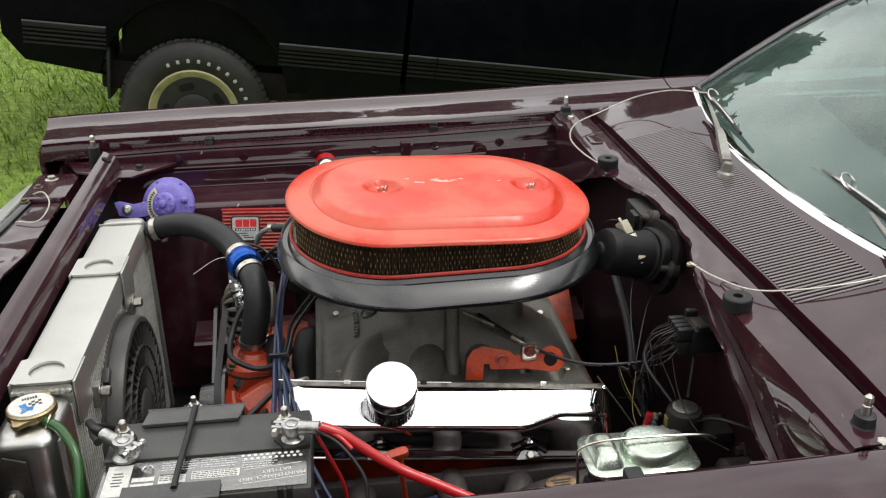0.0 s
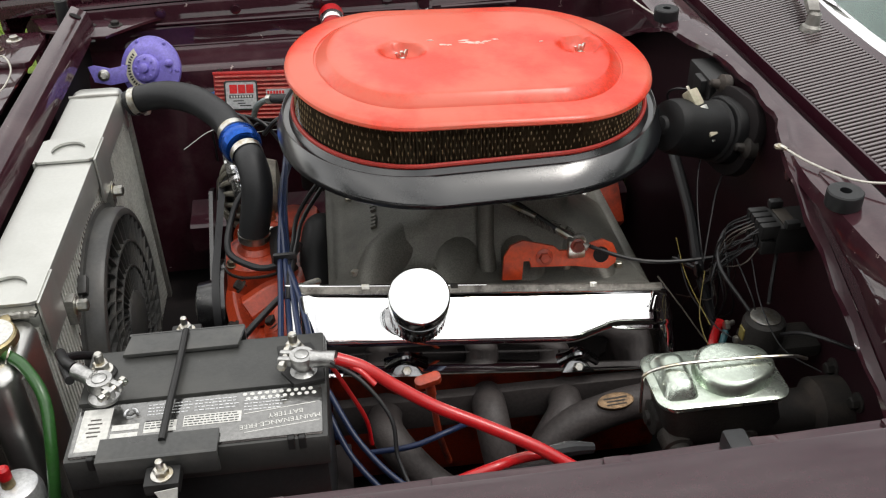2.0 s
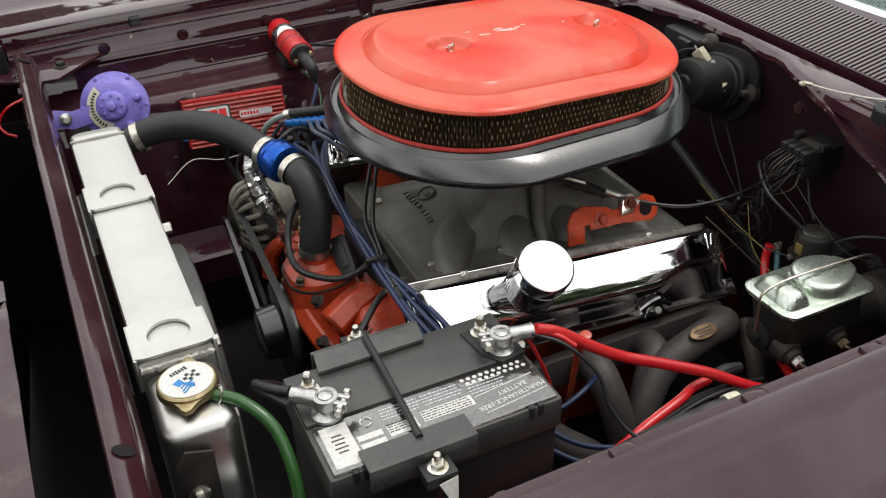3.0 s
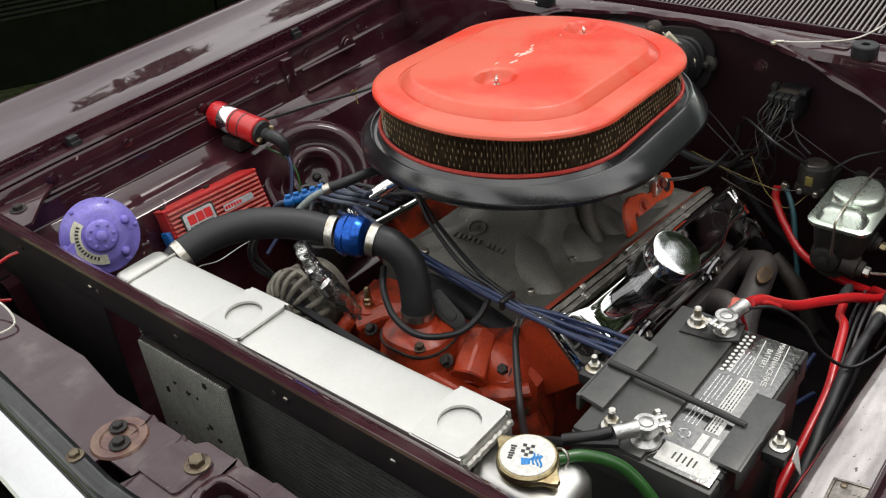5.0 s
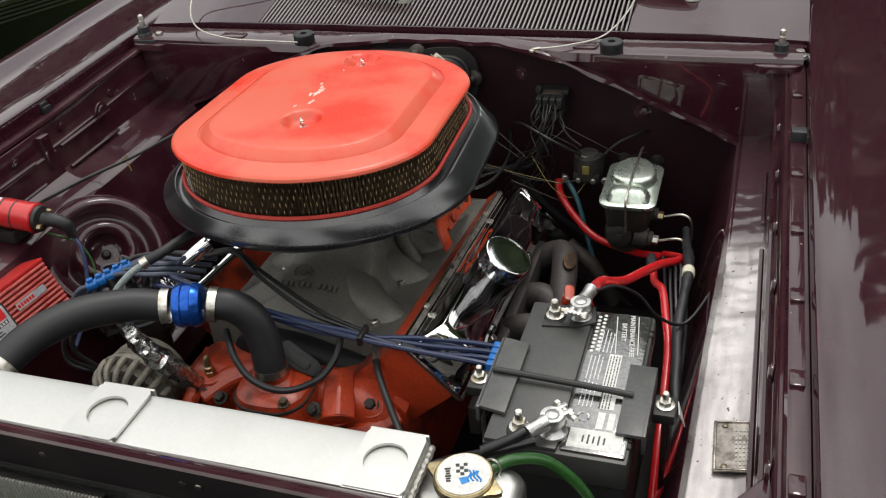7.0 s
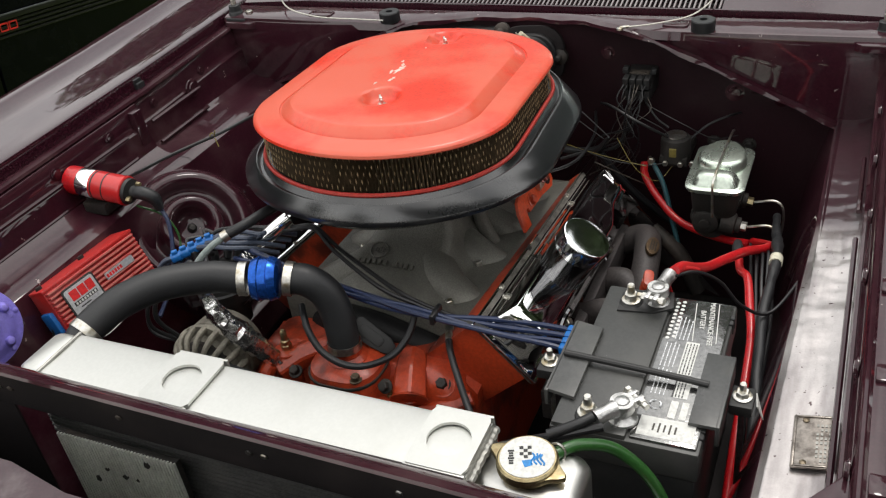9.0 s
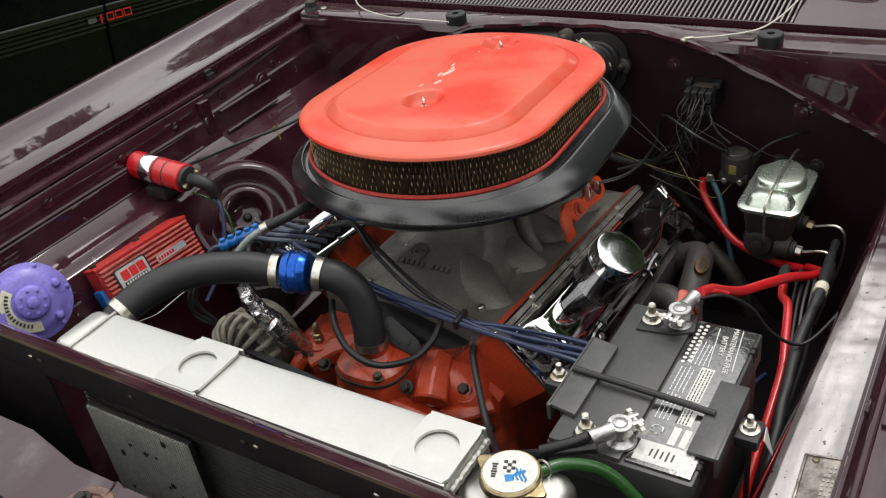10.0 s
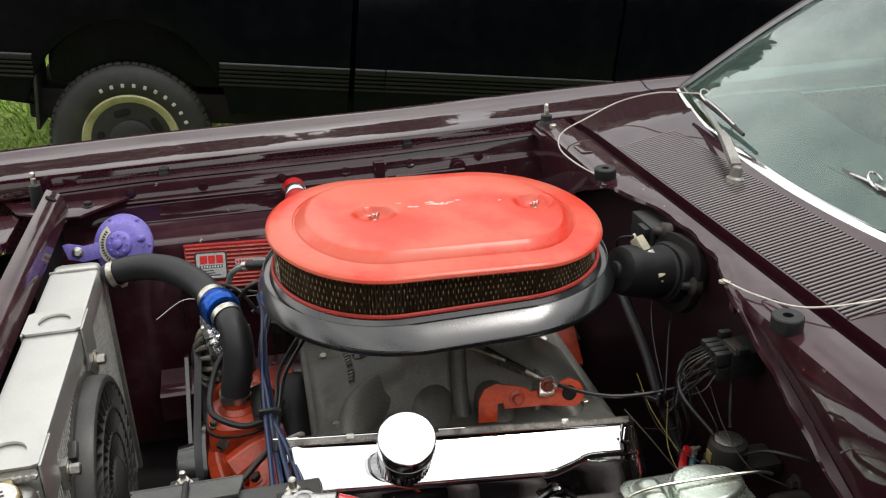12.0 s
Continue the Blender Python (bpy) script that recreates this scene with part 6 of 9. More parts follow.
tube(bm, [(-0.452, 0.302, 0.805), (-0.455, 0.285, 0.775), (-0.446, 0.262, 0.735), (-0.430, 0.240, 0.690), (-0.412, 0.222, 0.645)], [0.011, 0.016, 0.020, 0.018, 0.013], 18, 8)
foil = thing("foil_wrap", (-0.43, 0.24, 0.65), "crinkled silver foil wrapped round a wire", "foil wrap")
for v in bm.verts:
    v.co += Vector((noise.noise(v.co * 90), noise.noise(v.co * 90 + Vector((5, 0, 0))), noise.noise(v.co * 90 + Vector((0, 7, 0))))) * 0.0042
part("wrap", bm, FOIL, foil, sharp=15)

# distributor and plug wires
SEP0, SEP1 = Vector((-0.325, 0.468, 0.770)), Vector((-0.278, 0.425, 0.782))
dist = thing("distributor", (-0.31, 0.385, 0.68), "black distributor with rubber wire boots", "distributor")
bm = bmesh.new()
lathe(bm, (-0.312, 0.385, 0.635), (0.05, 0.1, 1), [(0, 0.03), (0.05, 0.032), (0.052, 0.05), (0.075, 0.052), (0.078, 0.048), (0.10, 0.045), (0.112, 0.036), (0.114, 0.012)], 28)
part("cap", bm, PLASTIC_DARK, dist)
boot_at = []
for k in range(9):
    a = 2 * math.pi * k / 8
    r = 0.034 if k < 8 else 0.0
    p = Vector((-0.305 + r * math.cos(a), 0.40 + r * math.sin(a), 0.744))
    bm = bmesh.new()
    out = Vector((math.cos(a) * 0.4, math.sin(a) * 0.4, 1)) if k < 8 else Vector((0, 0, 1))
    lathe(bm, p, out, [(0, 0.009), (0.012, 0.009), (0.016, 0.0075), (0.03, 0.007), (0.033, 0.004)], 12)
    part("boot", bm, RUBBER, dist, "black rubber boot")
    boot_at.append(p + out.normalized() * 0.03)
ENDS = []
for k in range(4):
    wire = thing("plug_wire", boot_at[k], "dark blue ignition wire from the distributor", "wire", "ignition wires")
    bm = bmesh.new()
    e = Vector((-0.358 + 0.0145 * k, -0.262, 0.742))
    tube(bm, [boot_at[(5 + k) % 8], boot_at[(5 + k) % 8] + Vector((-0.02, -0.03, 0.015)), (-0.352 + 0.005 * k, 0.22, 0.805 - 0.006 * (k % 2)), (-0.362 + (0.004, 0.0, 0.008, 0.003)[k], 0.10, 0.790 - (0.0, 0.006, 0.003, 0.010)[k]), (-0.364 + (0.002, 0.009, 0.013, 0.006)[k], -0.02, 0.770 - (0.003, 0.0, 0.006, 0.009)[k]), (-0.360 + 0.0095 * k, -0.15, 0.744 + (0.008, 0.0, 0.005, 0.011)[k]), e,
              e + Vector((0.005, -0.03, -0.035)), e + Vector((0.02, -0.045, -0.12))], 0.0043, 8, 6)
    part("wire", bm, BLUE_WIRE, wire)
loom = thing("wire_separator", (-0.336, -0.262, 0.73), "bright blue plastic spark plug wire separator", "wire separator")
for k in range(4):
    bm = bmesh.new()
    e = Vector((-0.358 + 0.0145 * k, -0.262, 0.742))
    box(bm, e - Vector((0.0065, 0.008, 0.010)), e + Vector((0.0065, 0.008, 0.007)), 0.003)
    part("clip", bm, BLUE_BOOT, loom)
bm = bmesh.new()
box(bm, (-0.372, -0.268, 0.722), (-0.305, -0.256, 0.734), 0.003)
part("bar", bm, BLUE_BOOT, loom)
for y, z in ((-0.055, 0.763),):
    bm = bmesh.new()
    box(bm, (-0.372, y - 0.004, z - 0.008), (-0.336, y + 0.004, z + 0.010), 0.003)
    tie = thing("wire_tie", (-0.36, y, z), "black wire tie round the ignition wires", "wire tie", "wire ties")
    part("clasp", bm, WIRE_BLACK, tie)
for k in range(2):
    wire = thing("plug_wire", boot_at[k], "black ignition wire crossing the intake", "wire", "ignition wires")
    bm = bmesh.new()
    tube(bm, [boot_at[k], boot_at[k] + Vector((0.02, -0.02, 0.02)), (-0.245 + 0.012 * k, 0.280, 0.802), (-0.238 + 0.006 * k, 0.225, 0.810), (-0.280 + 0.012 * k, 0.157, 0.797), (-0.331 + 0.009 * k, 0.052 - 0.012 * k, 0.780), (-0.342 + 0.006 * k, -0.02, 0.766), (-0.350 + 0.006 * k, -0.08, 0.757), (-0.350, -0.14, 0.748)], 0.0037, 8, 6)
    part("wire", bm, WIRE_BLACK, wire)
for k in range(2):
    wire = thing("plug_wire", boot_at[k], "black ignition wire dropping to the far bank", "wire", "ignition wires")
    bm = bmesh.new()
    tube(bm, [boot_at[(k + 1) % 8], boot_at[(k + 1) % 8] + Vector((0.02, 0.02, 0.012)), (-0.25 + 0.03 * k, 0.40, 0.76), (-0.18 + 0.06 * k, 0.43, 0.70), (-0.15 + 0.09 * k, 0.43, 0.60)], 0.004, 8, 6)
    part("wire", bm, WIRE_BLACK, wire)
wire = thing("plug_wire", (-0.30, 0.36, 0.80), "grey-blue coil wire arching above the distributor", "wire", "ignition wires")
bm = bmesh.new()
tube(bm, [boot_at[8], boot_at[8] + Vector((-0.03, -0.01, 0.02)), (-0.37, 0.36, 0.80), (-0.40, 0.36, 0.77)], 0.0045, 8, 6)
part("wire", bm, WIRE_BLACK, wire)
far_sep = thing("wire_separator", (-0.31, 0.44, 0.77), "bright blue plastic spark plug wire separator", "wire separator")
for k in range(5):
    p = SEP0.lerp(SEP1, k / 4)
    bm = bmesh.new()
    sm = Matrix.Translation(p) @ axes_of((0.5, -0.75, 0.15))
    slab(bm, rounded(0.017, 0.017, 0.007), -0.009, 0.009, sm, 0.003)
    slab(bm, rounded(0.008, 0.010, 0.003, cy=0.010), -0.005, 0.005, sm, 0.001)
    part("clip", bm, BLUE_BOOT, far_sep)
    wire = thing("plug_wire", p, "grey-blue ignition wire through a blue separator", "wire", "ignition wires")
    bm = bmesh.new()
    tube(bm, [p + Vector((-0.028, 0.05, -0.045)), p + Vector((-0.012, 0.025, -0.008)), p, p + Vector((0.025, -0.035, 0.010)), (-0.315 + 0.012 * k, 0.355 - 0.01 * k, 0.80 + 0.004 * (k % 3)), (-0.30 + 0.018 * k, 0.315, 0.795), (-0.275 + 0.02 * k, 0.28, 0.775)], 0.0043, 8, 6)
    part("wire", bm, GREY_WIRE, wire)
bm = bmesh.new()
tube(bm, [SEP0 + Vector((0, 0.006, -0.006)), SEP1 + Vector((0, 0.006, -0.006))], 0.0055, 8, 1)
part("bar", bm, BLUE_BOOT, far_sep)
vac = thing("vacuum_hose", (-0.37, 0.30, 0.86), "pale grey hose joined to a thick black hose", "hose")
bm = bmesh.new()
tube(bm, [(-0.412, 0.352, 0.815), (-0.404, 0.338, 0.838), (-0.388, 0.318, 0.858), (-0.370, 0.297, 0.870)], 0.0058, 10, 6)
part("pale_hose", bm, PALE_HOSE, vac, "pale grey-green hose")
bm = bmesh.new()
tube(bm, [(-0.376, 0.303, 0.868), (-0.368, 0.295, 0.872)], 0.0095, 12, 1)
part("clamp", bm, STEEL, vac)
bm = bmesh.new()
tube(bm, [(-0.370, 0.297, 0.871), (-0.345, 0.276, 0.878), (-0.30, 0.262, 0.878), (-0.24, 0.255, 0.868), (-0.17, 0.25, 0.85)], 0.0088, 12, 6)
part("black_hose", bm, RUBBER, vac)
filler = thing("filler_tube", (-0.17, 0.325, 0.75), "chrome breather tube on the far valve cover", "breather tube")
bm = bmesh.new()
tube(bm, [(-0.266, 0.345, 0.765), (-0.259, 0.321, 0.785), (-0.241, 0.296, 0.805), (-0.225, 0.280, 0.815)], [0.012, 0.014, 0.0145, 0.015], 20, 5)
part("tube", bm, CHROME, filler)

# headers
headers = thing("exhaust_headers", (0.0, -0.30, 0.42), "dark coated tubular exhaust headers", "exhaust headers")
for pts in ([(0.20, -0.20, 0.555), (0.19, -0.255, 0.585), (0.12, -0.275, 0.592), (0.04, -0.285, 0.565), (-0.01, -0.31, 0.50), (-0.01, -0.33, 0.40)],
            [(0.06, -0.19, 0.555), (0.05, -0.25, 0.57), (0.01, -0.29, 0.53), (-0.02, -0.32, 0.46), (-0.01, -0.34, 0.36)],
            [(-0.06, -0.19, 0.56), (-0.065, -0.25, 0.585), (-0.06, -0.29, 0.55), (-0.045, -0.315, 0.47), (-0.03, -0.34, 0.36)],
            [(-0.22, -0.19, 0.56), (-0.22, -0.26, 0.57), (-0.17, -0.305, 0.52), (-0.10, -0.335, 0.46), (-0.05, -0.35, 0.36)]):
    bm = bmesh.new()
    tube(bm, pts, 0.026, 18, 7)
    pipe = part("pipe", bm, HEADER, headers)
    if pts[0][0] == 0.20:
        bm = bmesh.new()
        m = Matrix.Translation((0.115, -0.286, 0.6155)) @ pose(0, 0, 0, 22, 0, 4)
        slab(bm, [(0.028 * math.cos(a), 0.013 * math.sin(a)) for a in np.linspace(0, 6.1, 20)], -0.003, 0.0035, m, 0.001)
        badge = part("badge", bm, DULL_BRASS, pipe, "oval brass maker's badge")
        bars("raised_marks", m @ Matrix.Translation((0, 0, 0.003)), [(0, 0.004, 0.036, 0.0025), (0, -0.001, 0.028, 0.002), (0, -0.006, 0.03, 0.002)], IRON, badge, 0.001)
bm = bmesh.new()
box(bm, (-0.30, -0.215, 0.53), (0.22, -0.195, 0.59), 0.004)
part("flange", bm, HEADER, headers)

dip = thing("dipstick", (-0.15, -0.30, 0.52), "orange dipstick with a looped handle", "dipstick")
bm = bmesh.new()
tube(bm, [(-0.13, -0.26, 0.50), (-0.148, -0.30, 0.60), (-0.160, -0.330, 0.715)], 0.0048, 10, 5)
part("tube", bm, ENGINE_ORANGE, dip)
bm = bmesh.new()
tube(bm, [(-0.160, -0.330, 0.71), (-0.164, -0.338, 0.742)], 0.0068, 12, 1)
slab(bm, rounded(0.036, 0.016, 0.007), 0, 0.010, Matrix.Translation((-0.165, -0.341, 0.742)) @ pose(0, 0, 0, 12, -8, 10), 0.003)
part("handle", bm, ENGINE_ORANGE, dip, "bright orange handle")

# ---- air cleaner ----
AC = Vector((-0.0442, 0.1005, 0))
YAW = 0.0366


def stadium(cx, cy, straight, r, depth, z, n=128):
    """A ring with two straight sides and rounded ends: half width r, end depth, half straight length."""
    ends, sides = n * 3 // 8, n // 8
    flat = [(straight + depth * math.cos(a), r * math.sin(a)) for a in [math.pi * (k / ends - 0.5) for k in range(ends)]]
    flat += [(straight - 2 * straight * k / sides, r) for k in range(sides)]
    flat += [(-x, -y) for x, y in flat]
    c_, s_ = math.cos(YAW), math.sin(YAW)
    return [Vector((cx + c_ * x - s_ * y, cy + s_ * x + c_ * y, z)) for x, y in flat]


def oval(o, z, n=128):
    """The outline of the lid, o outside its edge."""
    return stadium(AC.x, AC.y, 0.1060, 0.2230 + o, 0.1790 + o, z, n)


def seat(o, z, n=128):
    """The outline of the filter's lower seal, o outside it."""
    return stadium(-0.045, 0.100, 0.092, 0.2265 + o, 0.1900 + o, z, n)


def pan(f, z, n=128):
    """From the pan's inner ridge (0) to its rolled outer edge (1)."""
    return stadium(-0.045, 0.100, 0.092 - 0.020 * f, 0.238 + 0.039 * f, 0.204 + 0.031 * f, z, n)


cleaner = thing("air_cleaner", AC + Vector((0, 0, 0.90)), "oval air cleaner with an orange-red lid and black base", "air cleaner")
WINGS = [Vector((-0.148, 0.098, 0)), Vector((0.136, 0.107, 0))]


def tilt(x, y):
    """The lid sits a little higher at the front."""
    return 0.0088 - 0.0459 * (x - AC.x) + 0.0100 * (y - AC.y)


def lid_lift(p):
    low = 0.0
    for w in WINGS:
        d = math.hypot((p.x - w.x) / 1.15, p.y - w.y)
        low += 0.0165 * math.exp(-(d / 0.0280) ** 8)
    p.z += tilt(p.x, p.y) - low + 0.0006 * noise.noise(Vector((p.x * 12, p.y * 12, 0)))
    return p


bm = bmesh.new()
rings = [oval(-0.010, 0.9865), oval(-0.002, 0.987), oval(0.0, 0.9895), oval(-0.001, 0.9935), oval(-0.004, 0.9965), oval(-0.009, 0.998), oval(-0.030, 1.0000), oval(-0.0450, 1.0002), oval(-0.0462, 0.9984), oval(-0.0482, 0.9984), oval(-0.0494, 1.0000), oval(-0.0508, 1.0022),
         oval(-0.0652, 1.0112), oval(-0.0662, 1.0120), oval(-0.0680, 1.0126), oval(-0.0735, 1.0130)]
inner = oval(-0.0735, 1.0130)
for f in np.linspace(0.985, 0.01, 64):
    f = float(f)
    rings.append([Vector((AC.x + (p.x - AC.x) * f, AC.y + (p.y - AC.y) * f, 1.0130 + 0.0012 * (1 - f * f))) for p in inner])
rings = [[lid_lift(Vector(p)) for p in r] for r in rings]
loft(bm, rings)
lid = part("lid", bm, LID_RED, cleaner, "faded orange-red lid with chipped paint", sharp=30)
for w in WINGS:
    z = 0.9970 + tilt(w.x, w.y)
    bm = bmesh.new()
    lathe(bm, (w.x, w.y, z - 0.002), (0, 0, 1), [(0, 0.011), (0.002, 0.011), (0.0025, 0.007), (0.006, 0.006), (0.008, 0.004), (0.016, 0.0032), (0.017, 0.001)], 12)
    for s in (-1, 1):
        slab(bm, [(0.003, -0.002), (0.010, 0.003), (0.0125, 0.012), (0.0085, 0.0125), (0.003, 0.005)], -0.0015, 0.0015,
             Matrix.Translation((w.x, w.y, z + 0.002)) @ pose(0, 0, 0, 0, 0, 35 + (180 if s < 0 else 0)) @ pose(0, 0, 0, 90, 0, 0))
    part("wing_nut", bm, STEEL, lid, "small steel wing nut")
# bare chips in the paint on top
rnd = random.Random(12)
CHIPS = surface("bare_primer_chips", (0.60, 0.50, 0.45), 0.6, stain=(0.62, 0.30, 0.22), stain_scale=120, bump=0.1)
for cx, cy, s in ((-0.078, 0.112, 0.0085), (-0.034, 0.118, 0.015), (-0.046, 0.128, 0.007), (-0.012, 0.122, 0.008), (0.004, 0.13, 0.005), (-0.10, 0.132, 0.004), (0.075, 0.118, 0.003)):
    bm = bmesh.new()
    pts = []
    for k in range(18):
        a = 2 * math.pi * k / 18
        r = s * rnd.uniform(0.4, 1.0)
        pts.append((r * math.cos(a) * 1.5, r * math.sin(a) * 0.55))
    slab(bm, pts, -0.0006, 0.0006, Matrix.Translation((cx, cy, 1.0140 + tilt(cx, cy))) @ pose(0, 0, 0, 1.55, 2.63, rnd.uniform(-10, 35)))
    part("chip", bm, CHIPS, lid)
# filter element: pleats, wire mesh, seals
bm = bmesh.new()
n = 560
low, top = [], []
ra, rb = seat(-0.013, 0.941, n), seat(-0.023, 0.941, n)
for k in range(n):
    p = ra[k] if k % 2 else rb[k]
    low.append(p)
    top.append(Vector((p.x, p.y, 0.990 + tilt(p.x, p.y))))
loft(bm, [low, top], caps=False)
element = part("filter_element", bm, PAPER, cleaner, "pleated paper filter behind wire mesh", sharp=10)
# the mesh as loose pale dashes, placed where its strands catch light
vs, fs = [], []
NS, ROWS = 190, 5
outer = seat(-0.0085, 0.0, NS * 2)
NP = len(outer)
rnd = random.Random(77)
for k in range(NP // 2):
    for row in range(ROWS):
        i0 = 2 * k + row % 2
        c, t = outer[i0 % NP], (outer[(i0 + 1) % NP] - outer[(i0 - 1) % NP]).normalized()
        o = Vector((t.y, -t.x, 0))
        tall = 0.0420 + tilt(c.x, c.y)
        z = 0.9465 + tall * (row + 0.5) / ROWS
        hh, ww = tall / ROWS * rnd.uniform(0.30, 0.50), rnd.uniform(0.0006, 0.0012)
        if rnd.random() < 0.12:
            continue
        b = len(vs)
        vs += [c + Vector((0, 0, z - hh)), c + t * ww + Vector((0, 0, z)), c + Vector((0, 0, z + hh)), c - t * ww + Vector((0, 0, z)), c + o * 0.0016 + Vector((0, 0, z))]
        fs += [(b, b + 1, b + 4), (b + 1, b + 2, b + 4), (b + 2, b + 3, b + 4), (b + 3, b, b + 4)]
me = bpy.data.meshes.new("wire_mesh")
me.from_pydata(vs, [], fs)
me.materials.append(MESH_WIRE)
tagged(attach(new("wire_mesh", me), element), "bronze dashes where expanded wire mesh catches light", kind="stuff")
bm = bmesh.new()
ring = seat(-0.0035, 0.9450)
tube(bm, ring + [ring[0]], 0.0036, 8, 1, caps=False)
part("seal", bm, GASKET_RED, element, "red rubber seal")
bm = bmesh.new()
loft(bm, [seat(-0.05, 0.942), seat(-0.004, 0.941), seat(0.001, 0.935), seat(0.004, 0.9315), pan(-0.16, 0.9315), pan(-0.07, 0.936), pan(0.0, 0.9385), pan(0.06, 0.9388), pan(0.14, 0.9375), pan(0.94, 0.9150), pan(0.985, 0.9130), pan(1.0, 0.9110), pan(1.0, 0.9075), pan(0.97, 0.9050), pan(0.8, 0.9040),
          pan(-0.3, 0.892), seat(-0.11, 0.886)])
base = part("base_pan", bm, GLOSS_BLACK, cleaner, "gloss black base pan", sharp=30)

# ---- radiator ----
radiator = thing("radiator", (-0.69, 0.05, 0.36), "bare aluminium radiator with an electric fan behind it", "radiator")
bm = bmesh.new()
box(bm, (-0.718, -0.37, 0.38), (-0.664, 0.40, 0.838), 0.002)
core = part("core", bm, FIN_DARK, radiator, "grey finned core")
for x in (-0.7195, -0.6625):
    bm = bmesh.new()
    for k in range(73 if x > -0.7 else 48):
        if x > -0.7:
            y = -0.365 + k * 0.0105
            box(bm, (x - 0.0015, y - 0.0024, 0.40), (x + 0.0110, y + 0.0024, 0.838), 0)
        else:
            z = 0.405 + k * 0.0089
            box(bm, (x - 0.0015, -0.365, z - 0.0014), (x + 0.0015, 0.40, z + 0.0014), 0)
    tagged(part("tube_pack", bm, CORE_TUBE if x > -0.7 else FIN, core), kind="stuff")
    bm = bmesh.new()
    for k in range(140):
        z = 0.40 + k * 0.0031
        box(bm, (x - 0.0007, -0.365, z - 0.0004), (x + 0.0007, 0.40, z + 0.0004), 0)
    tagged(part("fin_pack", bm, FIN if x < -0.7 else FIN_DARK, core), kind="stuff")
bm = bmesh.new()
loft(bm, [[Vector((x, y, z)) for x, z in ((-0.735, 0.826), (-0.7355, 0.866), (-0.7335, 0.8715), (-0.728, 0.873), (-0.654, 0.873), (-0.6485, 0.8715), (-0.6465, 0.866), (-0.647, 0.826))] for y in (-0.272, 0.0, 0.357)])
tank = part("top_tank", bm, ALU, radiator, "satin aluminium top tank", sharp=50)
bm = bmesh.new()
loft(bm, [ring_of(-0.735, -0.647, 0.357, 0.402, 0.80, 0.012), ring_of(-0.735, -0.647, 0.357, 0.402, 0.860, 0.012), ring_of(-0.732, -0.650, 0.360, 0.399, 0.869, 0.012), ring_of(-0.727, -0.656, 0.364, 0.394, 0.8725, 0.012)])
part("tank_end", bm, ALU, radiator, sharp=50)
bm = bmesh.new()
tube(bm, [(-0.735, 0.358, 0.873), (-0.69, 0.357, 0.8745), (-0.647, 0.358, 0.873)], 0.003, 8, 4)
part("weld", bm, ALU_DULL, tank)
bm = bmesh.new()
loft(bm, [ring_of(-0.735, -0.648, -0.392, -0.272, 0.42, 0.02), ring_of(-0.735, -0.648, -0.392, -0.272, 0.842, 0.02), ring_of(-0.732, -0.651, -0.389, -0.274, 0.852, 0.02), ring_of(-0.722, -0.66, -0.378, -0.28, 0.857, 0.02)])
endtank = part("filler_tank", bm, ALU_POLISHED, radiator, "welded aluminium filler tank", sharp=50)
bm = bmesh.new()
pts = [Vector((-0.735 + 0.00435 * k, -0.2755 + 0.0007 * math.sin(k * 2.1), 0.863 + 0.0008 * math.cos(k * 3))) for k in range(21)]
tube(bm, pts, [0.0045 + 0.0006 * (k % 2) for k in range(21)], 8, 2)
part("weld", bm, ALU_DULL, endtank)
for y0, y1 in ((0.104, 0.182), (-0.272, -0.198)):
    yc = (y0 + y1) / 2
    bm = bmesh.new()
    w, d = (y1 - y0) / 2, 0.046
    ang = [2 * math.pi * k / 40 for k in range(40)]
    hole = [(0.026 * math.cos(a), 0.026 * math.sin(a)) for a in ang]
    sq = []
    for a in ang:
        c_, s_ = math.cos(a), math.sin(a)
        k_ = min(d / max(abs(c_), 1e-6), w / max(abs(s_), 1e-6))
        sq.append((c_ * k_, s_ * k_))
    for h0, h1 in ((0.8745, 0.8785),):
        R = [[Vector((-0.691 + x, yc + y, h)) for x, y in ring] for ring, h in ((hole, h0), (hole, h1), (sq, h1), (sq, h0))]
        loft(bm, R + [R[0]], caps=False)
    br = part("hold_bracket", bm, ALU, radiator, "folded aluminium bracket with a round hole", sharp=30)
    bm = bmesh.new()
    box(bm, (-0.6455, y0, 0.80), (-0.6415, y1, 0.877), 0.0015)
    part("flange", bm, ALU, br)
    bm = bmesh.new()
    box(bm, (-0.739, y0, 0.83), (-0.735, y1, 0.877), 0.0015)
    part("flange", bm, ALU, br)
for y0 in (-0.372, 0.386):
    bm = bmesh.new()
    box(bm, (-0.661, y0, 0.39), (-0.645, y0 + 0.016, 0.84), 0.002)
    part("side_channel", bm, ALU_DULL, radiator)
cooler = thing("oil_cooler", (-0.75, 0.26, 0.50), "finned metal oil cooler with dead leaves in front of the radiator", "oil cooler")
bm = bmesh.new()
box(bm, (-0.746, 0.146, 0.48), (-0.738, 0.358, 0.777), 0.001)
plate_c = part("core", bm, IRON, cooler)
bm = bmesh.new()
for k in range(38):
    box(bm, (-0.7500, 0.148 + 0.0055 * k, 0.482), (-0.7455, 0.1504 + 0.0055 * k, 0.776), 0)
tagged(part("fin_pack", bm, CORE_TUBE, plate_c), kind="stuff")
rnd = random.Random(5)
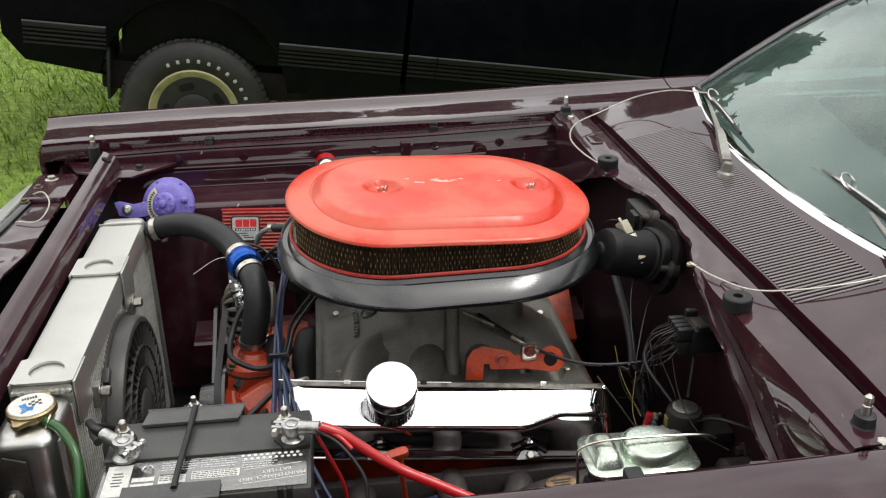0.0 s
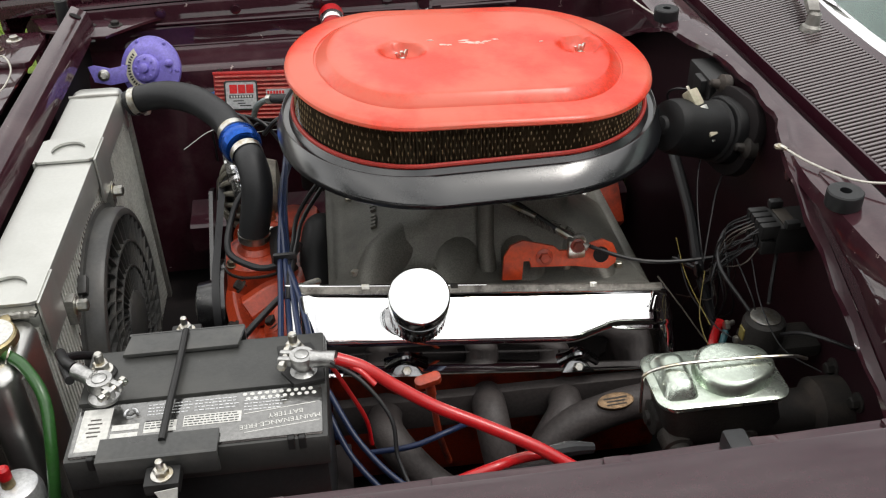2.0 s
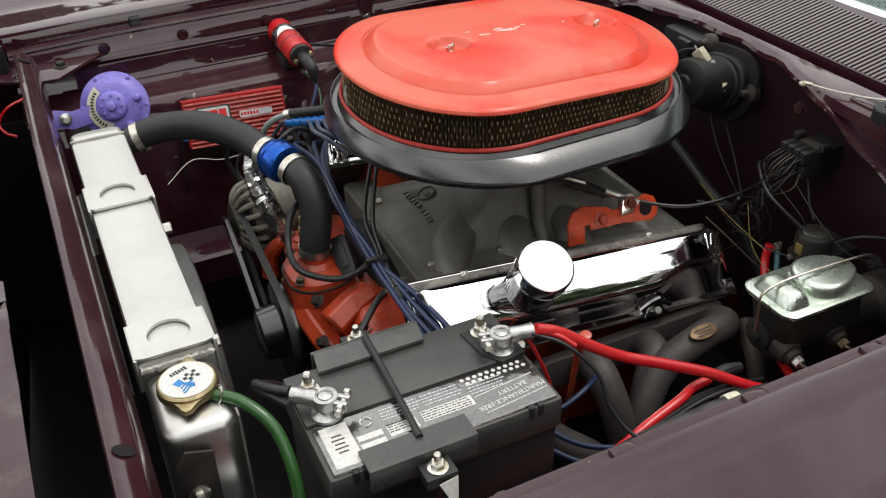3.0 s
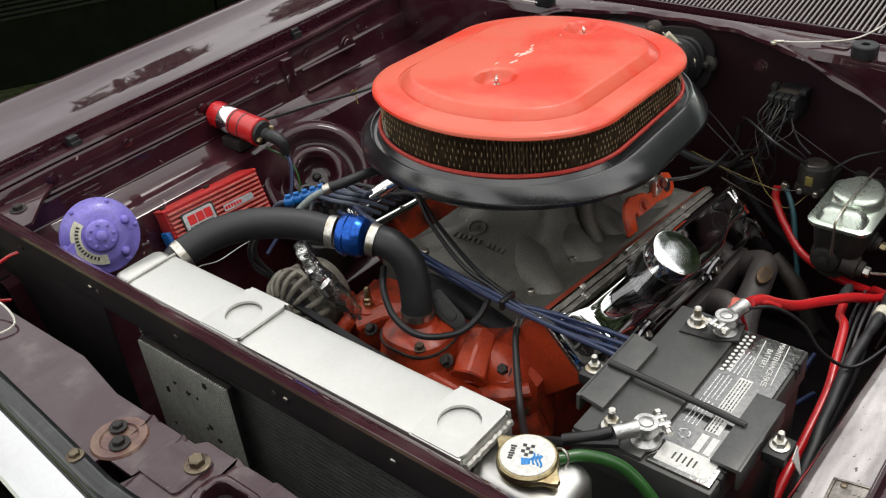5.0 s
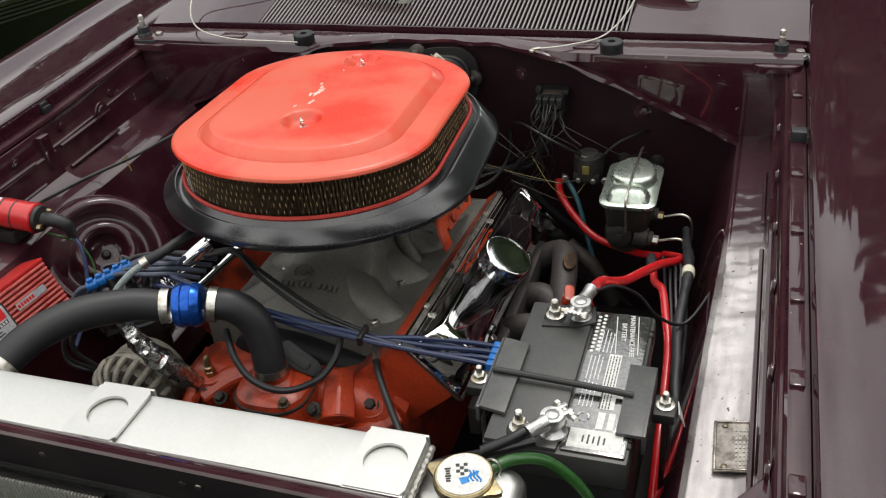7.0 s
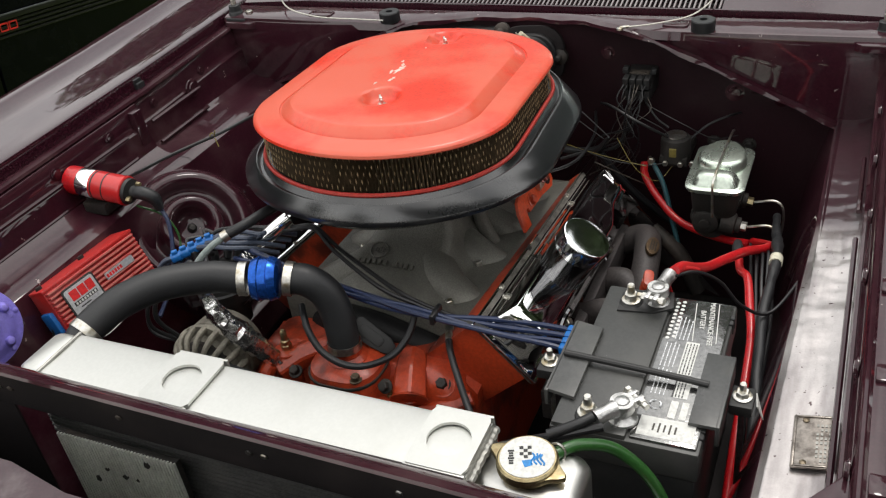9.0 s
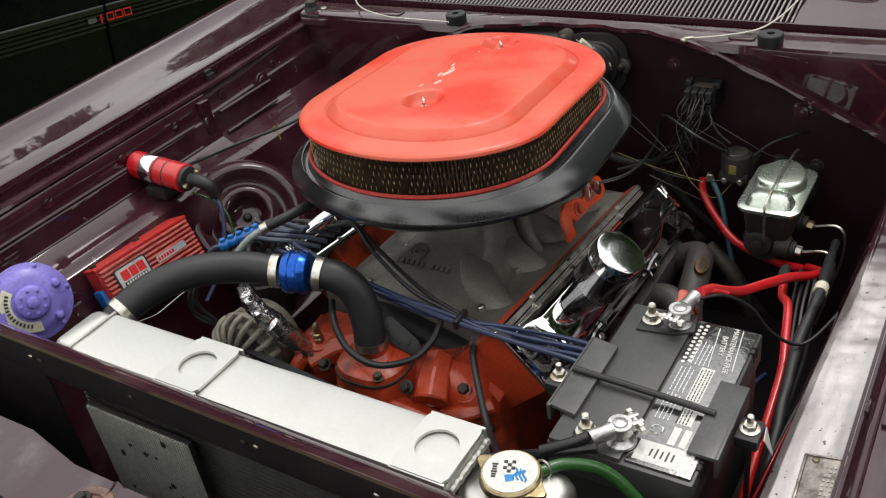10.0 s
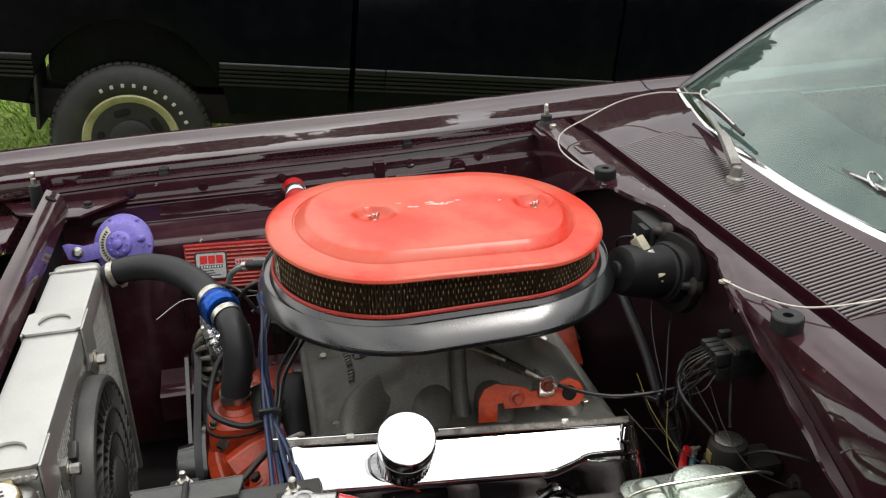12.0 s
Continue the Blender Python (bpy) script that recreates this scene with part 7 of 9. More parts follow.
for k in range(10):
    bm = bmesh.new()
    s_ = rnd.uniform(0.003, 0.008)
    slab(bm, [(s_ * math.cos(a) * rnd.uniform(0.5, 1.0), s_ * math.sin(a) * rnd.uniform(0.5, 1.0)) for a in np.linspace(0, 5.6, 8)], 0, 0.002, Matrix.Translation((-0.7485, rnd.uniform(0.16, 0.35), rnd.uniform(0.6, 0.77))) @ axes_of((-1, 0, 0)))
    part("leaf_debris", bm, IRON, cooler)
# filler neck and cap
cap_c = Vector((-0.690, -0.328, 0.855))
bm = bmesh.new()
lathe(bm, cap_c, (0, 0, 1), [(0, 0.024), (0.010, 0.024), (0.012, 0.029)], 28)
part("neck", bm, BRASSY, radiator)
bm = bmesh.new()
oc = []
for k in range(48):
    a = 2 * math.pi * k / 48
    r = 0.0350 + 0.0135 * max(0.0, math.cos(2 * (a - 1.34))) ** 9
    oc.append((r * math.cos(a), r * math.sin(a)))
slab(bm, oc, 0.010, 0.0165, Matrix.Translation(cap_c), 0.003)
lathe(bm, cap_c, (0, 0, 1), [(0.012, 0.0345), (0.019, 0.0342), (0.0212, 0.032), (0.0215, 0.010)], 36)
cap = part("cap", bm, BRASSY, radiator, "pressure cap with a white printed top")
bm = bmesh.new()
lathe(bm, cap_c, (0, 0, 1), [(0.0214, 0.0305), (0.0222, 0.0302), (0.0223, 0.01)], 36)
part("label", bm, LABEL_WHITE, cap, "round white label")
m = Matrix.Translation(cap_c + Vector((0, 0, 0.0224))) @ Matrix.Rotation(radians(200), 4, "Z")
rows = []
for i in range(4):
    for j in range(3):
        if (i + j) % 2 == 0:
            rows.append((-0.013 + 0.0045 * i, -0.006 + 0.0045 * j, 0.0044, 0.0044))
bars("checks", m, rows, INK, cap, 0.0003)
bm = bmesh.new()
for k in range(4):
    tube(bm, [m @ Vector((-0.004 + 0.006 * t + 0.001 * k, 0.006 + 0.0035 * k + 0.002 * math.sin(t * 2.2 + k), 0.0002)) for t in np.linspace(0, 2.6, 7)], 0.0011, 5, 3)
slab(bm, [(0.006, -0.006), (0.016, -0.003), (0.013, 0.006), (0.005, 0.004)], 0, 0.0003, m)
part("emblem", bm, INK_BLUE, cap)
bars("lettering", m, [(-0.009 + 0.0036 * k, -0.0175, 0.0026, 0.005 + 0.002 * (k % 3 == 0)) for k in range(6)], INK, cap, 0.0003)
# overflow hose
hose = thing("overflow_hose", (-0.65, -0.35, 0.86), "translucent green overflow hose", "hose")
bm = bmesh.new()
tube(bm, [(-0.668, -0.348, 0.862), (-0.640, -0.372, 0.858), (-0.615, -0.408, 0.835), (-0.610, -0.450, 0.785), (-0.618, -0.48, 0.70), (-0.625, -0.50, 0.58), (-0.63, -0.51, 0.50)], 0.0072, 12, 7)
part("hose", bm, GREEN_HOSE, hose)
bm = bmesh.new()
tube(bm, [(-0.662 + 0.011 * math.cos(t) * 0.4, -0.352 + 0.010 * math.sin(t), 0.862 + 0.010 * math.cos(t)) for t in np.linspace(0, 6.28, 12)], 0.0015, 5, 2)
part("spring_clip", bm, STEEL, hose)

# electric fan behind the core
fan = thing("electric_fan", (-0.62, 0.03, 0.42), "black electric cooling fan with a ribbed guard", "fan")
fc = Vector((-0.655, 0.02, 0.615))
FR = 0.187
bm = bmesh.new()
lathe(bm, fc, (1, 0, 0), [(0.0, FR), (0.0, FR + 0.012), (0.008, FR + 0.012), (0.010, FR + 0.005), (0.030, FR + 0.004), (0.036, FR + 0.001), (0.038, FR - 0.003), (0.038, FR - 0.009), (0.034, FR - 0.012), (0.0, FR - 0.012)], 64, caps=False)
ring = part("shroud", bm, FAN_PLASTIC, fan, "black plastic shroud ring")
bm = bmesh.new()
lathe(bm, fc, (1, 0, 0), [(0.0, 0.045), (0.02, 0.050), (0.040, 0.050), (0.044, 0.044), (0.046, 0.02)], 28)
part("motor", bm, FAN_PLASTIC, fan, "round black motor")
m = Matrix.Translation(fc) @ axes_of((1, 0, 0))
for k in range(40):
    bm = bmesh.new()
    a = 2 * math.pi * k / 40
    line = [m @ Vector((r * math.cos(a + 2.6 * (r - 0.05)), r * math.sin(a + 2.6 * (r - 0.05)), 0.034)) for r in np.linspace(0.048, FR - 0.008, 7)]
    loft(bm, [[p + Vector((0.004, 0, 0)) + o, p + Vector((-0.005, 0, 0)) + o, p + Vector((-0.005, 0, 0)) - o, p + Vector((0.004, 0, 0)) - o] for p, o in [(p, (q - p).cross(Vector((1, 0, 0))).normalized() * 0.0013) for p, q in zip(line, line[1:] + [2 * line[-1] - line[-2]])]])
    part("guard_rib", bm, FAN_PLASTIC, fan)
for r in (0.050, 0.092, 0.134):
    bm = bmesh.new()
    lathe(bm, fc, (1, 0, 0), [(0.030, r - 0.0022), (0.030, r + 0.0022), (0.039, r + 0.0018), (0.039, r - 0.0018), (0.030, r - 0.0022)], 56, caps=False)
    part("guard_ring", bm, FAN_PLASTIC, fan)
for k in range(7):
    a = 2 * math.pi * k / 7
    bm = bmesh.new()
    rings = []
    for r in np.linspace(0.05, FR - 0.018, 6):
        r = float(r)
        w = 0.028 + 0.1 * r
        aa = a + 1.2 * (r - 0.05)
        mm = m @ Matrix.Rotation(aa, 4, "Z")
        rings.append([mm @ Vector((r, -w, 0.010)), mm @ Vector((r, w, 0.024)), mm @ Vector((r, w, 0.026)), mm @ Vector((r, -w, 0.012))])
    loft(bm, rings)
    part("fan_blade", bm, PLASTIC_DARK, fan)
for a in (0.6, 2.2, 4.0, 5.5):
    bm = bmesh.new()
    box(bm, (FR - 0.002, -0.014, 0.002), (FR + 0.02, 0.014, 0.016), 0.003, m @ Matrix.Rotation(a, 4, "Z"))
    part("lug", bm, FAN_PLASTIC, fan)

bm = bmesh.new()
lathe(bm, fc, (1, 0, 0), [(-0.004, FR + 0.004), (-0.004, FR + 0.015), (0.003, FR + 0.015), (0.003, FR + 0.004)], 56, caps=False)
part("felt_edge", bm, FELT, fan, "brown felt strip round the shroud")
for y, z in ((0.150, 0.795), (-0.16, 0.79)):
    bm = bmesh.new()
    box(bm, (-0.660, y - 0.011, z - 0.030), (-0.640, y + 0.011, z + 0.012), 0.003)
    tab = part("bracket", bm, ALU_DULL, fan)
    bolt("bolt", (-0.640, y, z - 0.004), (1, 0, 0), 0.009, STEEL, tab, washer=0.014, h=0.016)

# radiator hose with its filler coupling
hose = thing("radiator_hose", (-0.62, 0.37, 0.82), "thick black upper radiator hose with a blue filler", "hose")
bm = bmesh.new()
tube(bm, [(-0.640, 0.383, 0.842), (-0.612, 0.380, 0.853), (-0.562, 0.360, 0.865), (-0.508, 0.324, 0.866), (-0.461, 0.272, 0.855), (-0.437, 0.224, 0.843)], [0.0235, 0.0245, 0.0255, 0.026, 0.0255, 0.024], 24, 7)
part("hose", bm, RUBBER, hose)
bm = bmesh.new()
tube(bm, [(-0.414, 0.166, 0.838), (-0.404, 0.134, 0.832), (-0.398, 0.108, 0.808), (-0.402, 0.093, 0.772), (-0.410, 0.086, 0.738), (-0.414, 0.084, 0.712)], [0.024, 0.0255, 0.026, 0.026, 0.0255, 0.0245], 24, 7)
part("hose", bm, RUBBER, hose)
cd = Vector((0.36, -0.93, -0.07)).normalized()
cc = Vector((-0.425, 0.194, 0.840))
bm = bmesh.new()
lathe(bm, cc, cd, [(-0.022, 0.024), (-0.020, 0.031), (-0.012, 0.0345), (-0.008, 0.035), (-0.006, 0.033), (0.006, 0.033), (0.008, 0.035), (0.012, 0.0345), (0.020, 0.031), (0.022, 0.024)], 36)
part("coupling", bm, BLUE_ANODISED, hose, "blue anodised coupling")


def hose_clamp(at, axis, r, parent):
    bm = bmesh.new()
    lathe(bm, at, axis, [(-0.0065, r), (-0.0065, r + 0.0012), (0.0065, r + 0.0012), (0.0065, r)], 36, caps=False)
    clamp = part("hose_clamp", bm, STEEL, parent, "slotted steel clamp")
    m_ = Matrix.Translation(at) @ axes_of(axis)
    bm = bmesh.new()
    for k in range(9):
        box(bm, (r + 0.001, -0.001, -0.004), (r + 0.0016, 0.001, 0.004), 0, m_ @ Matrix.Rotation(0.10 * k - 2.4, 4, "Z"))
    part("thread", bm, IRON, clamp)
    bm = bmesh.new()
    box(bm, (r, -0.007, -0.0065), (r + 0.009, 0.007, 0.0065), 0.002, m_ @ Matrix.Rotation(-1.2, 4, "Z"))
    part("screw_housing", bm, STEEL, clamp)


hose_clamp((-0.622, 0.381, 0.849), (0.95, -0.25, 0.3), 0.0252, hose)
hose_clamp((-0.4375, 0.2265, 0.8432), (0.40, -0.91, -0.12), 0.0262, hose)
hose_clamp((-0.4125, 0.1595, 0.8370), (0.33, -0.92, -0.2), 0.0262, hose)
hose_clamp((-0.4125, 0.0845, 0.722), (0.1, 0, 1), 0.0262, hose)
bypass = thing("heater_hose", (-0.45, 0.13, 0.69), "thin black hose looping round the thermostat neck", "hose")
bm = bmesh.new()
tube(bm, [(-0.405, 0.155, 0.780), (-0.425, 0.140, 0.774), (-0.440, 0.126, 0.759), (-0.452, 0.101, 0.735), (-0.456, 0.065, 0.721), (-0.446, 0.032, 0.716), (-0.405, 0.008, 0.707), (-0.370, -0.005, 0.718), (-0.345, -0.009, 0.739), (-0.332, -0.006, 0.757)], 0.0055, 10, 7)
part("hose", bm, RUBBER, bypass)
ground_wire = thing("ground_cable", (-0.4, -0.1, 0.7), "black battery ground cable draped down to the block", "cable")
bm = bmesh.new()
tube(bm, [(-0.590, -0.385, 0.842), (-0.610, -0.330, 0.830), (-0.590, -0.275, 0.785), (-0.530, -0.21, 0.70), (-0.46, -0.15, 0.66), (-0.405, -0.105, 0.685), (-0.368, -0.078, 0.706), (-0.345, -0.066, 0.712)], 0.0056, 10, 7)
part("cable", bm, WIRE_BLACK, ground_wire)
bm = bmesh.new()
tube(bm, [(-0.350, -0.069, 0.711), (-0.332, -0.061, 0.713)], [0.0068, 0.006], 10, 1)
slab(bm, rounded(0.030, 0.014, 0.006), -0.0015, 0.0015, Matrix.Translation((-0.318, -0.056, 0.7135)) @ pose(0, 0, 0, 0, 0, 22), 0.0005)
part("lug", bm, STEEL, ground_wire, "crimped bright lug")

# ---- battery and its clamp ----
BX0, BX1, BY0, BY1, BZ = -0.583, -0.292, -0.494, -0.314, 0.824
battery = thing("battery", ((BX0 + BX1) / 2, (BY0 + BY1) / 2, 0.60), "black car battery with printed top label and dusty lid", "battery")
bm = bmesh.new()
box(bm, (BX0 + 0.004, BY0 + 0.004, 0.600), (BX1 - 0.004, BY1 - 0.004, 0.775), 0.005)
case = part("case", bm, PLASTIC, battery)
bm = bmesh.new()
box(bm, (BX0, BY0, 0.772), (BX1, BY1, BZ - 0.006), 0.005)
box(bm, (BX0 + 0.002, -0.408, BZ - 0.02), (BX1 - 0.002, BY1 + 0.0 - 0.002, BZ), 0.004)
lid_b = part("lid", bm, BATTERY_LID, battery, "dusty black plastic lid")
bm = bmesh.new()
box(bm, (BX0 + 0.006, BY0 + 0.004, BZ - 0.012), (BX1 - 0.006, -0.411, BZ - 0.002), 0.003)
labelp = part("label", bm, LABEL_BLACK, battery, "glossy black label with white print")
for k in range(6):
    bm = bmesh.new()
    xx = BX0 + 0.03 + 0.012 * (k % 2) if k < 2 else (BX1 - 0.03 - 0.012 * (k % 2) if k < 4 else (BX0 + BX1) / 2 + 0.03 * (k - 4.5))
    box(bm, (xx - 0.004, BY0 - 0.001, BZ - 0.022), (xx + 0.004, BY0 + 0.006, BZ - 0.004), 0.001, None, 1)
    part("notch", bm, PLASTIC_DARK, lid_b)
# print on the label: own x runs to the front of the car, own y to the near side
LM = Matrix(((-1, 0, 0, 0), (0, -1, 0, 0), (0, 0, 1, 0), (0, 0, 0, 1)))


def label_at(x, y, turn=0.0):
    return Matrix.Translation((x, y, BZ - 0.0018)) @ LM @ Matrix.Rotation(radians(turn), 4, "Z")


bm = bmesh.new()
box(bm, (BX0 + 0.012, BY0 + 0.010, BZ - 0.003), (BX0 + 0.045, -0.418, BZ - 0.0014), 0.0004, None, 1)
part("sticker", bm, LABEL_WHITE, labelp, "white serial sticker")
bars("sticker_print", Matrix.Translation((BX0 + 0.028, -0.452, BZ - 0.0014)), [(0.0, 0.016 - 0.0065 * k, 0.012 + 0.004 * (k % 2), 0.0022) for k in range(5)], TAN_WIRE, labelp, 0.0002)
rows = []
for cx, cy, w, h in ((-0.520, -0.452, 0.030, 0.009), (-0.520, -0.465, 0.030, 0.008), (-0.481, -0.456, 0.036, 0.017), (-0.423, -0.452, 0.065, 0.017)):
    rows.append((cx, cy, w, h))
bars("print_box", Matrix.Translation((0, 0, BZ - 0.002)), rows, LABEL_WHITE, labelp, 0.0004)
rnd = random.Random(9)
rows = []
for cx, w in ((-0.481, 0.034), (-0.423, 0.063)):
    for k in range(4):
        x = cx - w / 2
        while x < cx + w / 2 - 0.004:
            l_ = rnd.uniform(0.002, 0.007)
            rows.append((x + l_ / 2, -0.446 - 0.004 * k, l_, 0.0016))
            x += l_ + 0.0014
bars("fine_print", Matrix.Translation((0, 0, BZ - 0.0016)), rows, INK, labelp, 0.0002)
rows = []
for k in range(4):
    for x0, x1 in ((-0.498, -0.452), (-0.445, -0.398), (-0.388, -0.345)):
        x = x0
        while x < x1:
            l_ = rnd.uniform(0.002, 0.006)
            rows.append((x + l_ / 2, -0.420 - 0.0052 * k - (0.008 if x0 > -0.39 else 0), l_, 0.0014))
            x += l_ + 0.0013
bars("small_print", Matrix.Translation((0, 0, BZ - 0.002)), rows, LABEL_SILVER, labelp, 0.0003)
bm = bmesh.new()
for j in range(2):
    for k in range(10):
        lathe(bm, (-0.388 + 0.0085 * k + 0.004 * j, -0.4175 - 0.0075 * j, BZ - 0.0022), (0, 0, 1), [(0, 0.0028), (0.0005, 0.0028), (0.0005, 0.0014)], 8)
part("print_dots", bm, LABEL_WHITE, labelp)
bars("print_rules", Matrix.Translation((-0.345, -0.462, BZ - 0.002)) @ Matrix.Rotation(radians(6), 4, "Z"), [(0, 0.0165, 0.082, 0.0011), (0.0, -0.0135, 0.085, 0.0011)], LABEL_WHITE, labelp, 0.0003)
writing("lettering", "MAINTENANCE-FREE", label_at(-0.346, -0.467, 6), 0.0098, LABEL_WHITE, labelp)
writing("lettering", "BATTERY", label_at(-0.340, -0.455, 6), 0.0098, LABEL_WHITE, labelp)
bm = bmesh.new()
for k in range(3):
    a = 2 * math.pi * k / 3
    tube(bm, [(-0.517 + 0.007 * math.cos(a + t), -0.430 + 0.007 * math.sin(a + t), BZ - 0.0016) for t in np.linspace(0, 1.5, 5)], 0.0015, 5, 2)
part("recycling_mark", bm, LABEL_SILVER, labelp)


def terminal(sx, sy, px, py, turn, cable_way, cable):
    """A stud with its nut and a lead post with its cast clamp."""
    bm = bmesh.new()
    lathe(bm, (sx, sy, BZ), (0, 0, 1), [(-0.001, 0.017), (0.003, 0.016), (0.006, 0.012), (0.007, 0.007)], 24)
    part("stud_seat", bm, PLASTIC_DARK, battery)
    bm = bmesh.new()
    lathe(bm, (sx, sy, BZ + 0.006), (0, 0, 1), [(0, 0.013), (0.002, 0.013), (0.003, 0.009)], 20)
    slab(bm, hexagon(0.0095), 0.0, 0.010, Matrix.Translation((sx, sy, BZ + 0.009)), 0.0012, 1)
    lathe(bm, (sx, sy, BZ + 0.018), (0, 0, 1), [(0, 0.0055), (0.013, 0.0055), (0.015, 0.004)], 14)
    part("stud_nut", bm, STEEL, battery, "zinc nut on a stud")
    bm = bmesh.new()
    lathe(bm, (px, py, BZ - 0.001), (0, 0, 1), [(0, 0.019), (0.003, 0.018), (0.008, 0.0100), (0.030, 0.0085), (0.031, 0.007)], 24)
    part("post", bm, LEAD, battery)
    m_ = Matrix.Translation((px, py, BZ + 0.014)) @ Matrix.Rotation(radians(turn), 4, "Z") @ Matrix.Scale(0.78, 4)
    bm = bmesh.new()
    ang = [2 * math.pi * k / 30 for k in range(30)]
    R = [[m_ @ Vector((r * math.cos(a), r * math.sin(a), h)) for a in ang] for r, h in ((0.0115, 0.0), (0.0115, 0.018), (0.0185, 0.018), (0.0195, 0.014), (0.0195, 0.003), (0.0185, 0.0))]
    loft(bm, R + [R[0]], caps=False)
    box(bm, (-0.036, -0.012, 0.001), (-0.012, -0.003, 0.016), 0.003, m_)
    box(bm, (-0.036, 0.003, 0.001), (-0.012, 0.012, 0.016), 0.003, m_)
    tube(bm, [m_ @ Vector((0.014, 0, 0.009)), m_ @ Vector((0.032, 0, 0.010)), m_ @ Vector((0.052, 0, 0.010))], [0.011, 0.0095, 0.0105], 14, 3)
    clamp = part("terminal_clamp", bm, LEAD, battery, "cast lead terminal clamp")
    bm = bmesh.new()
    tube(bm, [m_ @ Vector((-0.027, -0.020, 0.009)), m_ @ Vector((-0.027, 0.026, 0.009))], 0.0042, 10, 1)
    for y in (-0.020, 0.014):
        slab(bm, hexagon(0.0075), -0.004, 0.004, m_ @ Matrix.Translation((-0.027, y, 0.009)) @ pose(0, 0, 0, 90, 0, 0), 0.001, 1)
    part("clamp_bolt", bm, STEEL, clamp)


terminal(-0.560, -0.358, -0.552, -0.398, 142, None, None)
terminal(-0.330, -0.355, -0.319, -0.390, -12, None, None)
bm = bmesh.new()
slab(bm, [(-0.352, -0.340), (-0.310, -0.338), (-0.296, -0.372), (-0.294, -0.408), (-0.330, -0.414), (-0.346, -0.390)], BZ - 0.002, BZ + 0.003, None, 0.002)
part("terminal_pad", bm, PLASTIC_DARK, battery)

hold = thing("battery_hold_down", (-0.47, -0.40, BZ), "black metal battery hold-down bar with angle brackets", "hold-down bar")
bm = bmesh.new()
slab(bm, [(-0.540, -0.334), (-0.400, -0.334), (-0.393, -0.296), (-0.534, -0.296)], BZ + 0.002, BZ + 0.007, None, 0.001)
box(bm, (-0.537, -0.299, BZ - 0.018), (-0.394, -0.294, BZ + 0.007), 0.001)
part("bracket", bm, BRACKET_GREY, hold)
bm = bmesh.new()
slab(bm, [(-0.543, -0.506), (-0.413, -0.506), (-0.413, -0.474), (-0.543, -0.474)], BZ + 0.000, BZ + 0.005, None, 0.001)
box(bm, (-0.543, -0.510, BZ - 0.026), (-0.413, -0.505, BZ + 0.005), 0.001)
part("bracket", bm, BRACKET_GREY, hold)
bm = bmesh.new()
tube(bm, [(-0.466, -0.30, BZ + 0.010), (-0.468, -0.36, BZ + 0.009), (-0.472, -0.44, BZ + 0.008), (-0.474, -0.486, BZ + 0.006)], 0.0044, 10, 4)
part("rod", bm, PLASTIC_DARK, hold)
for y, s in ((-0.526, -1), (-0.281, 1)):
    bm = bmesh.new()
    box(bm, (-0.490, min(y - 0.014, y + 0.014), BZ - 0.022), (-0.452, max(y - 0.014, y + 0.014), BZ - 0.006), 0.003)
    part("lug", bm, PLASTIC_DARK, hold)
    bm = bmesh.new()
    lathe(bm, (-0.471, y, BZ - 0.006), (0, 0, 1), [(0, 0.012), (0.002, 0.012), (0.003, 0.009)], 20)
    slab(bm, hexagon(0.0085), 0.002, 0.010, Matrix.Translation((-0.471, y, BZ - 0.006)), 0.001, 1)
    lathe(bm, (-0.471, y, BZ + 0.003), (0, 0, 1), [(0, 0.0042), (0.012, 0.0042), (0.013, 0.003)], 12)
    part("nut", bm, STEEL, hold, "zinc nut and washer")
    bm = bmesh.new()
    tube(bm, [(-0.471, y, BZ - 0.012), (-0.471, y, 0.62)], 0.0036, 8, 1)
    part("hook_bolt", bm, STEEL, hold)
bm = bmesh.new()
slab(bm, [(-0.012, 0), (0.012, 0), (0.006, -0.034), (0.002, -0.036)], 0, 0.0012, Matrix.Translation((-0.466, -0.542, BZ - 0.012)) @ pose(0, 0, 0, 75, 0, 8))
part("tab", bm, LABEL_WHITE, hold, "white plastic tab")
tray = thing("battery_tray", (-0.44, -0.40, 0.57), "black steel battery tray", "tray")
bm = bmesh.new()
box(bm, (-0.60, -0.52, 0.585), (-0.275, -0.295, 0.598), 0.003)
box(bm, (-0.60, -0.60, 0.56), (-0.275, -0.51, 0.585), 0.003)
part("plate", bm, SHADOW_PAINT, tray)

# ---- ignition box, coil, horn on the far side ----
ign = thing("ignition_box", (-0.41, 0.61, 0.70), "red finned ignition control box with a silver label", "ignition box")
IM = Matrix.Translation((-0.408, 0.594, 0.745)) @ pose(0, 0, 0, 0, 0, -6) @ pose(0, 0, 0, -22, 0, 0)
bm = bmesh.new()
box(bm, (-0.103, -0.022, -0.048), (0.103, 0.04, 0.050), 0.004, IM)
boxp = part("case", bm, RED_BOX, ign)
for k in range(11):
    z = -0.044 + 0.0086 * k
    bm = bmesh.new()
    box(bm, (-0.100, -0.0285, z - 0.0022), (0.100, -0.0205, z + 0.0022), 0.0012, IM, 1)
    fin = part("fin", bm, RED_BOX, boxp)
    bm = bmesh.new()
    box(bm, (-0.098, -0.0291, z - 0.0013), (0.098, -0.0283, z + 0.0016), 0, IM)
    part("glint_edge", bm, FIN_GLINT, fin)
bm = bmesh.new()
box(bm, (-0.104, -0.0245, 0.046), (0.104, 0.041, 0.0525), 0.003, IM)
part("top_rim", bm, RED_BOX, boxp)
FM = IM @ pose(0, -0.0287, 0, 90, 0, 0)
